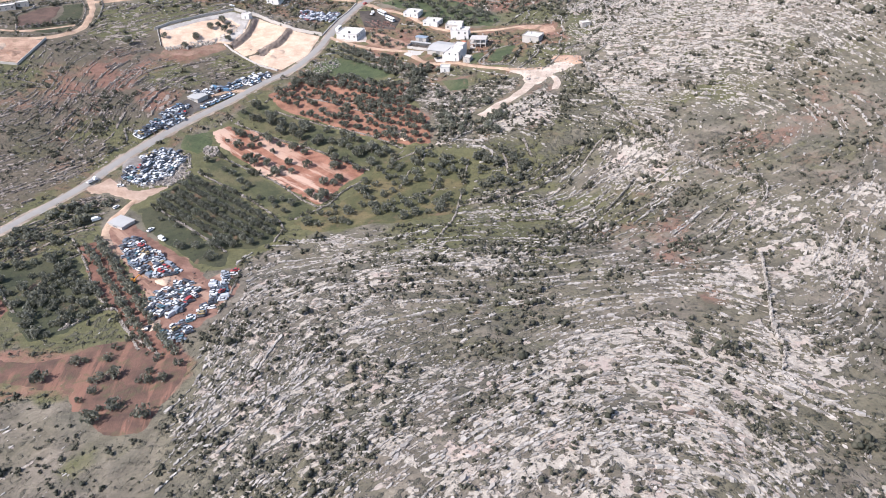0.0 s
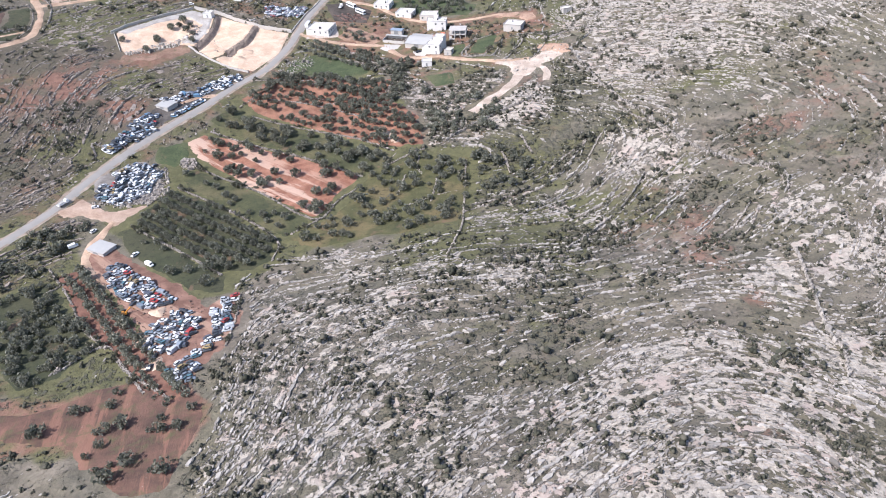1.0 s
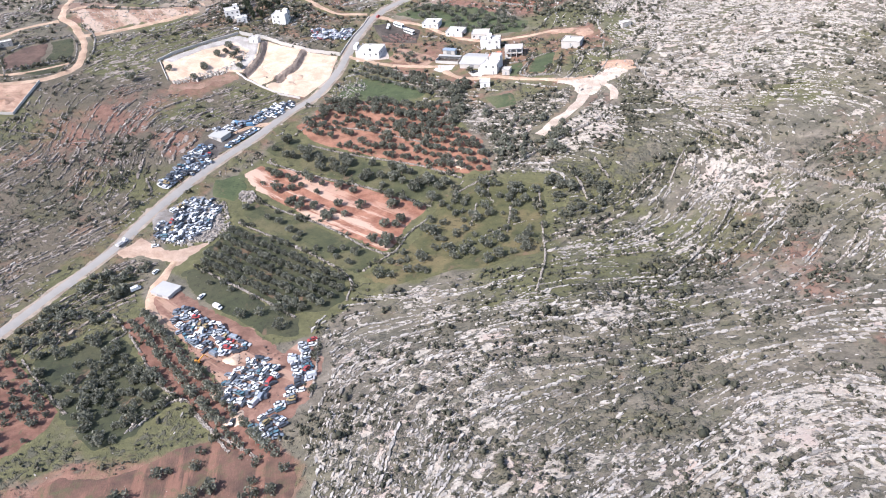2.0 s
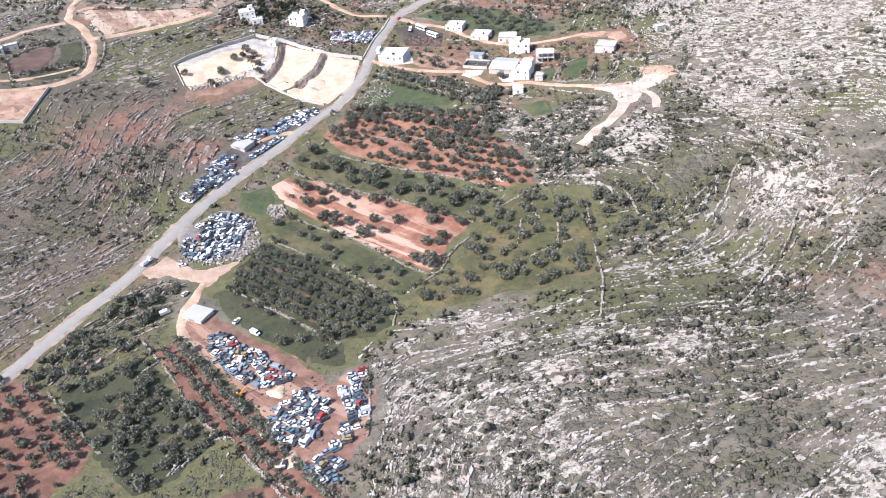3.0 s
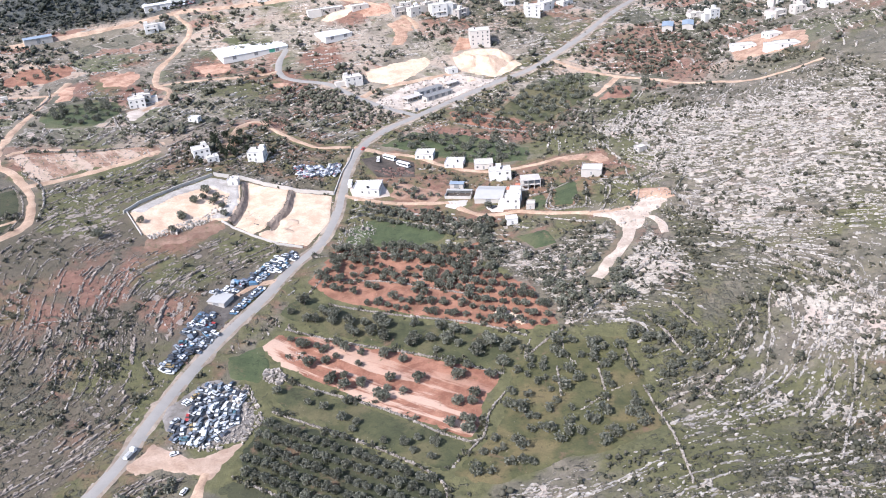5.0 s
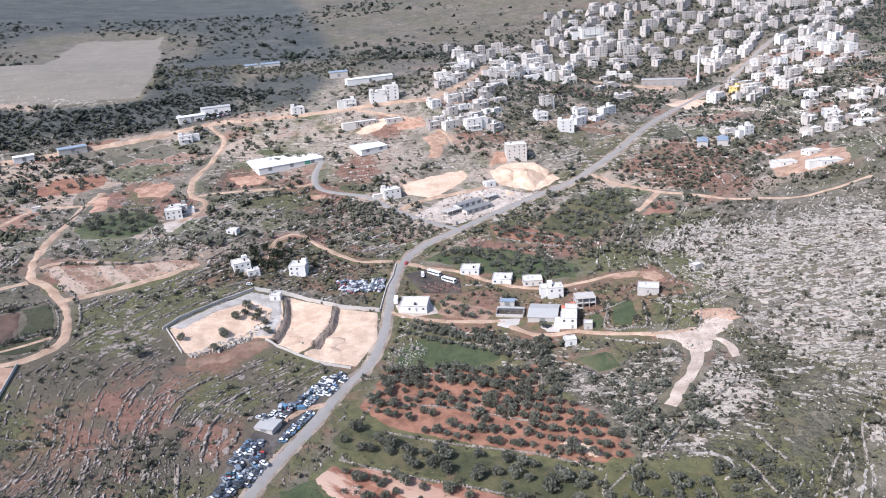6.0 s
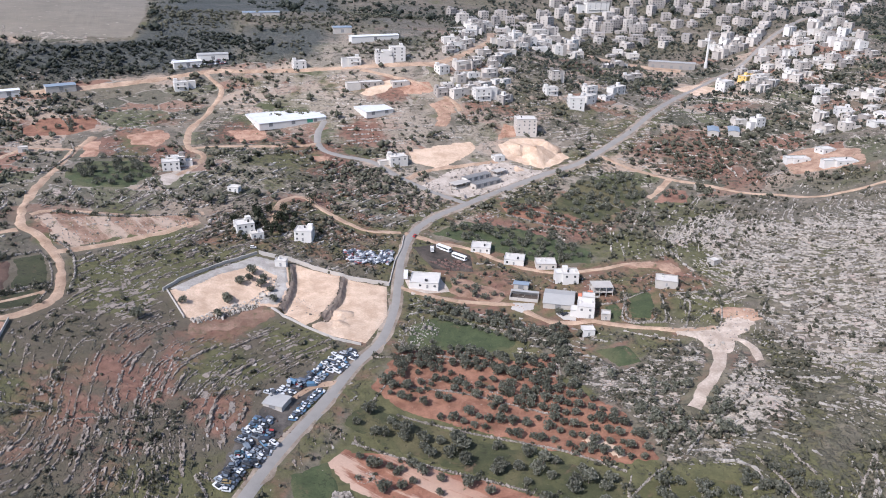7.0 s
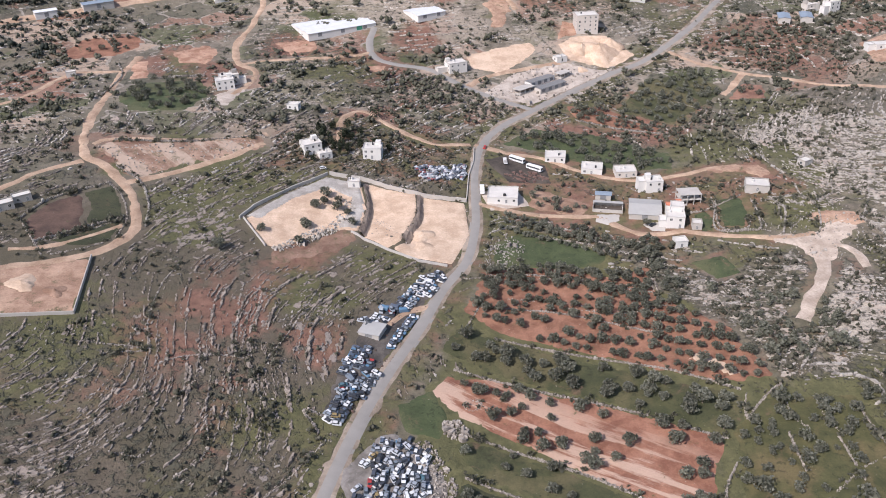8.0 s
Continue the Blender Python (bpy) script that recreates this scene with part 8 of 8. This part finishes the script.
for pts, label in zip(CUTS, ("tall raw earth cut below the gatehouse terrace", "raw earth cut above the lowest terrace")):
    cut_face(pts, label)
heap(-133, 586, 7.0, 2.2, MAT_DUST, "crumbling earth bank on the lower terrace", 14)
heap(-135, 576, 5.5, 1.6, MAT_DUST, "small crumbling bank on the lower terrace", 15)
debris("terrace_stones", [(-212, 579), (-192, 592), (-180, 598), (-170, 611), (-170, 620), (-164, 620), (-164, 606), (-176, 591), (-192, 582), (-208, 574)], 620, 39, MAT_FARBED, "tumbled bank of pale stones across the terrace", 0.75)
masonry([(-295, 529), (-292, 572)], 1.6, 0.4, MAT_CONCRETE, "pale wall of the dirt lot")
masonry([(-348, 528), (-295, 529)], 1.6, 0.4, MAT_CONCRETE, "long pale wall of the dirt lot")
masonry([(-101, 614), (-92, 641), (-84, 658), (-79, 674)], 1.0, 0.5, MAT_CONCRETE, "low grey kerb wall along the road")

# ---- the town ----
def minaret(x, y):
    thing = new("minaret")
    thing.matrix_basis = pose(x, y, floor_at(x, y))
    for name, r0, r1, z0, z1 in (("base", 1.9, 1.8, -2, 7), ("shaft", 1.35, 1.15, 7, 30), ("balcony", 1.9, 1.9, 30, 31), ("lantern", 1.0, 0.95, 31, 36), ("spire", 1.1, 0.05, 36, 41)):
        bm = bmesh.new()
        tube(bm, r0, z0, z1, 12, r1)
        part(name, bm, MAT_WHITEWASH, thing)
    tagged(thing, "slender white minaret above the town", "minaret")


minaret(352, 1027)
for x, y, w, d, floors, turn in ((126, 876, 14, 11, 3, -10), (191, 1146, 22, 12, 4, 5), (341, 1309, 34, 14, 4, 0), (326, 946, 15, 12, 3, 20), (127, 932, 10, 9, 3, 0), (283, 823, 11, 9, 3, 10), (270, 835, 9, 8, 2, 5),
                                 (259, 729, 14, 10, 1, -10), (277, 701, 18, 11, 1, -8), (286, 734, 13, 10, 1, 5), (319, 776, 12, 9, 2, 10), (358, 760, 16, 11, 1, -5), (38, 886, 15, 11, 3, 5), (-115, 979, 12, 10, 2, 8)):
    house(x, y, w, d, floors, turn, None if (x + y) % 2 else MAT_WHITEWASH, near=False)
for x, y, w, d, floors, turn in ((-64, 970, 12, 10, 2, 5), (-38, 968, 11, 10, 3, 0), (-22, 970, 14, 11, 4, 3), (-223, 955, 12, 10, 2, 10), (-56, 925, 22, 10, 1, 6), (-30, 919, 16, 9, 1, 6), (24, 792, 9, 7, 1, 10), (144, 890, 12, 9, 2, 25),
                                 (168, 902, 12, 9, 1, 30), (192, 926, 14, 10, 2, 30), (154, 912, 10, 8, 2, 20), (110, 900, 12, 9, 2, 5)):
    house(x, y, w, d, floors, turn, None if (x + y) % 2 else MAT_WHITEWASH, near=False)
house(360, 960, 14, 10, 2, 25, MAT_YELLOW, near=False, label="ochre two-storey house by the road")
shed(317, 1042, 52, 11, 6.5, -30, MAT_SHEET_GREY, "long low school building with a grey roof", "school", MAT_PLASTER, 0.5, 1, 5)


def town(outline, count, seed, low, high, apart):
    """Houses strewn inside an outline, clear of each other and of the road."""
    r = np.random.default_rng(seed)
    o = np.array(outline, float)
    made = tries = 0
    main = ROADS["main"][1]
    while made < count and tries < 6000:
        tries += 1
        x, y = r.uniform(o[:, 0].min(), o[:, 0].max()), r.uniform(o[:, 1].min(), o[:, 1].max())
        w, d = r.uniform(8.5, 14), r.uniform(8, 11.5)
        if float(inside(np.array(x), np.array(y), outline)) < 0 or any((x - a) ** 2 + (y - b) ** 2 < (0.5 * (c + max(w, d)) + apart) ** 2 for a, b, c in HOUSE_SPOTS):
            continue
        if float(line_distance(np.array(x), np.array(y), main)) < 13 or float(line_distance(np.array(x), np.array(y), ROADS["ridge_lane"][1])) < 12:
            continue
        house(x, y, w, d, int(r.integers(low, high + 1)), r.normal(10, 14), MAT_WHITEWASH if r.uniform() < 0.1 else None, near=False, seed=seed)
        made += 1


town([(0, 894), (60, 876), (110, 1039), (36, 1010)], 26, 1, 1, 2, 1)
town([(29, 976), (180, 1050), (250, 1150), (100, 1150)], 38, 2, 1, 3, 2)
town([(204, 960), (312, 1020), (300, 1152), (180, 1080)], 9, 3, 1, 2, 5)
town([(336, 912), (504, 941), (600, 1110), (396, 1110)], 70, 4, 1, 3, 1)
town([(313, 787), (348, 743), (446, 840), (408, 912)], 16, 6, 1, 2, 2)


def far_houses(areas, seed, label):
    """The farthest quarters, too small to tell house from house: walls, roof rooms, wings and dark openings in one mesh."""
    r = np.random.default_rng(seed)
    co, faces, slots = [], [], []
    unit = np.array([(-1, -1, -1), (1, -1, -1), (1, 1, -1), (-1, 1, -1), (-1, -1, 1), (1, -1, 1), (1, 1, 1), (-1, 1, 1)], float)
    sides = np.array([(0, 1, 5, 4), (1, 2, 6, 5), (2, 3, 7, 6), (3, 0, 4, 7), (4, 5, 6, 7)])

    def block(m, x0, x1, y0, y1, z0, z1, slot):
        p = unit * [(x1 - x0) / 2, (y1 - y0) / 2, (z1 - z0) / 2] + [(x0 + x1) / 2, (y0 + y1) / 2, (z0 + z1) / 2]
        c, n, at = math.cos(m[3]), math.sin(m[3]), 8 * len(co)
        co.append(np.stack([m[0] + p[:, 0] * c - p[:, 1] * n, m[1] + p[:, 0] * n + p[:, 1] * c, m[2] + p[:, 2]], -1))
        faces.append(sides + at)
        slots.extend([slot] * 5)

    for outline, count, apart in areas:
        o = np.array(outline, float)
        made = tries = 0
        while made < count and tries < 5000:
            tries += 1
            x, y = r.uniform(o[:, 0].min(), o[:, 0].max()), r.uniform(o[:, 1].min(), o[:, 1].max())
            w, d, floors = r.uniform(9, 17), r.uniform(8, 12), int(r.choice((1, 2, 2, 3, 3, 4)))
            if float(inside(np.array(x), np.array(y), outline)) < 0 or any((x - a) ** 2 + (y - b) ** 2 < (0.45 * (c + max(w, d)) + apart) ** 2 for a, b, c in HOUSE_SPOTS):
                continue
            if float(line_distance(np.array(x), np.array(y), ROADS["main"][1])) < 12 or float(line_distance(np.array(x), np.array(y), ROADS["ridge_lane"][1])) < 12:
                continue
            HOUSE_SPOTS.append((x, y, max(w, d)))
            made += 1
            m, h = (x, y, floor_at(x, y) + 0.3, radians(r.normal(8, 16))), 3.1 * floors
            block(m, -w / 2, w / 2, -d / 2, d / 2, -3.5, h + 0.4, 0)
            if r.uniform() < 0.6:
                u = r.uniform(-w / 3, w / 3)
                block(m, u - 1.8, u + 1.8, 0, d / 2 - 0.6, h, h + 2.7, 0)
            if r.uniform() < 0.5:
                e = -1 if r.uniform() < 0.5 else 1
                block(m, *sorted((e * w / 2, e * (w / 2 + r.uniform(3, 7)))), -d / 2 + 0.8, d / 2 - r.uniform(0.5, 3), -3.5, h - (3.1 if floors > 1 else 0.3), 0)
            for f in range(floors):
                for k in range(int(w // 3.6)):
                    u = (k + 0.5) / int(w // 3.6) * w - w / 2
                    if r.uniform() < 0.85:
                        block(m, u - 0.65, u + 0.65, -d / 2 - 0.05, -d / 2 + 0.1, 3.1 * f + 0.9, 3.1 * f + 2.3, 1)
                if r.uniform() < 0.8:
                    block(m, -w / 2 - 0.05, -w / 2 + 0.1, -0.7, 0.7, 3.1 * f + 0.9, 3.1 * f + 2.3, 1)
            if floors > 1 and r.uniform() < 0.5:
                block(m, -w * 0.3, w * 0.2, -d / 2 - 1.4, -d / 2 + 0.05, 3.0, 3.9, 0)
            block(m, w / 4 - 0.6, w / 4 + 0.6, -d / 4 - 0.6, -d / 4 + 0.6, h + 0.4, h + 1.7, int(r.integers(0, 2)))
    me = fast_mesh("far_houses", np.concatenate(co), np.concatenate(faces), MAT_PLASTER_FAR_SHADED)
    me.materials.append(MAT_GLASS)
    me.polygons.foreach_set("material_index", np.array(slots, np.int32))
    tagged(new("far_houses", me), label, "houses", kind="stuff")


far_houses([([(100, 1150), (250, 1150), (281, 1308), (112, 1306)], 30, 4), ([(233, 1152), (396, 1110), (600, 1110), (960, 1440), (336, 1476)], 190, 2.5), ([(336, 1476), (960, 1440), (1200, 1900), (500, 1900)], 50, 9)], 5,
           "dense far quarters of pale flat-roofed houses on the hill")

# trees in the gardens of the town
TOWN = [(20, 900), (110, 900), (204, 950), (313, 787), (348, 743), (504, 860), (960, 1440), (336, 1476), (112, 1306), (29, 976)]
x, y = rng.uniform(0, 960, 16000), rng.uniform(740, 1480, 16000)
keep = (inside(x, y, TOWN) > 0) & (sample(calm, x, y) < 0.4) & (fractal(x, y, 34, 140) > 0.36)
spots = np.array(HOUSE_SPOTS)
for i in range(0, len(spots), 40):
    near = spots[i:i + 40]
    keep &= (np.hypot(x[:, None] - near[:, 0], y[:, None] - near[:, 1]) > 0.62 * near[:, 2] + 0.5).all(1)
tuft_mass("garden_trees", x[keep], y[keep], 2.3, 3.2, 0.1, MAT_FARWOOD, "dark green garden trees between the town houses", 0.4, 3)
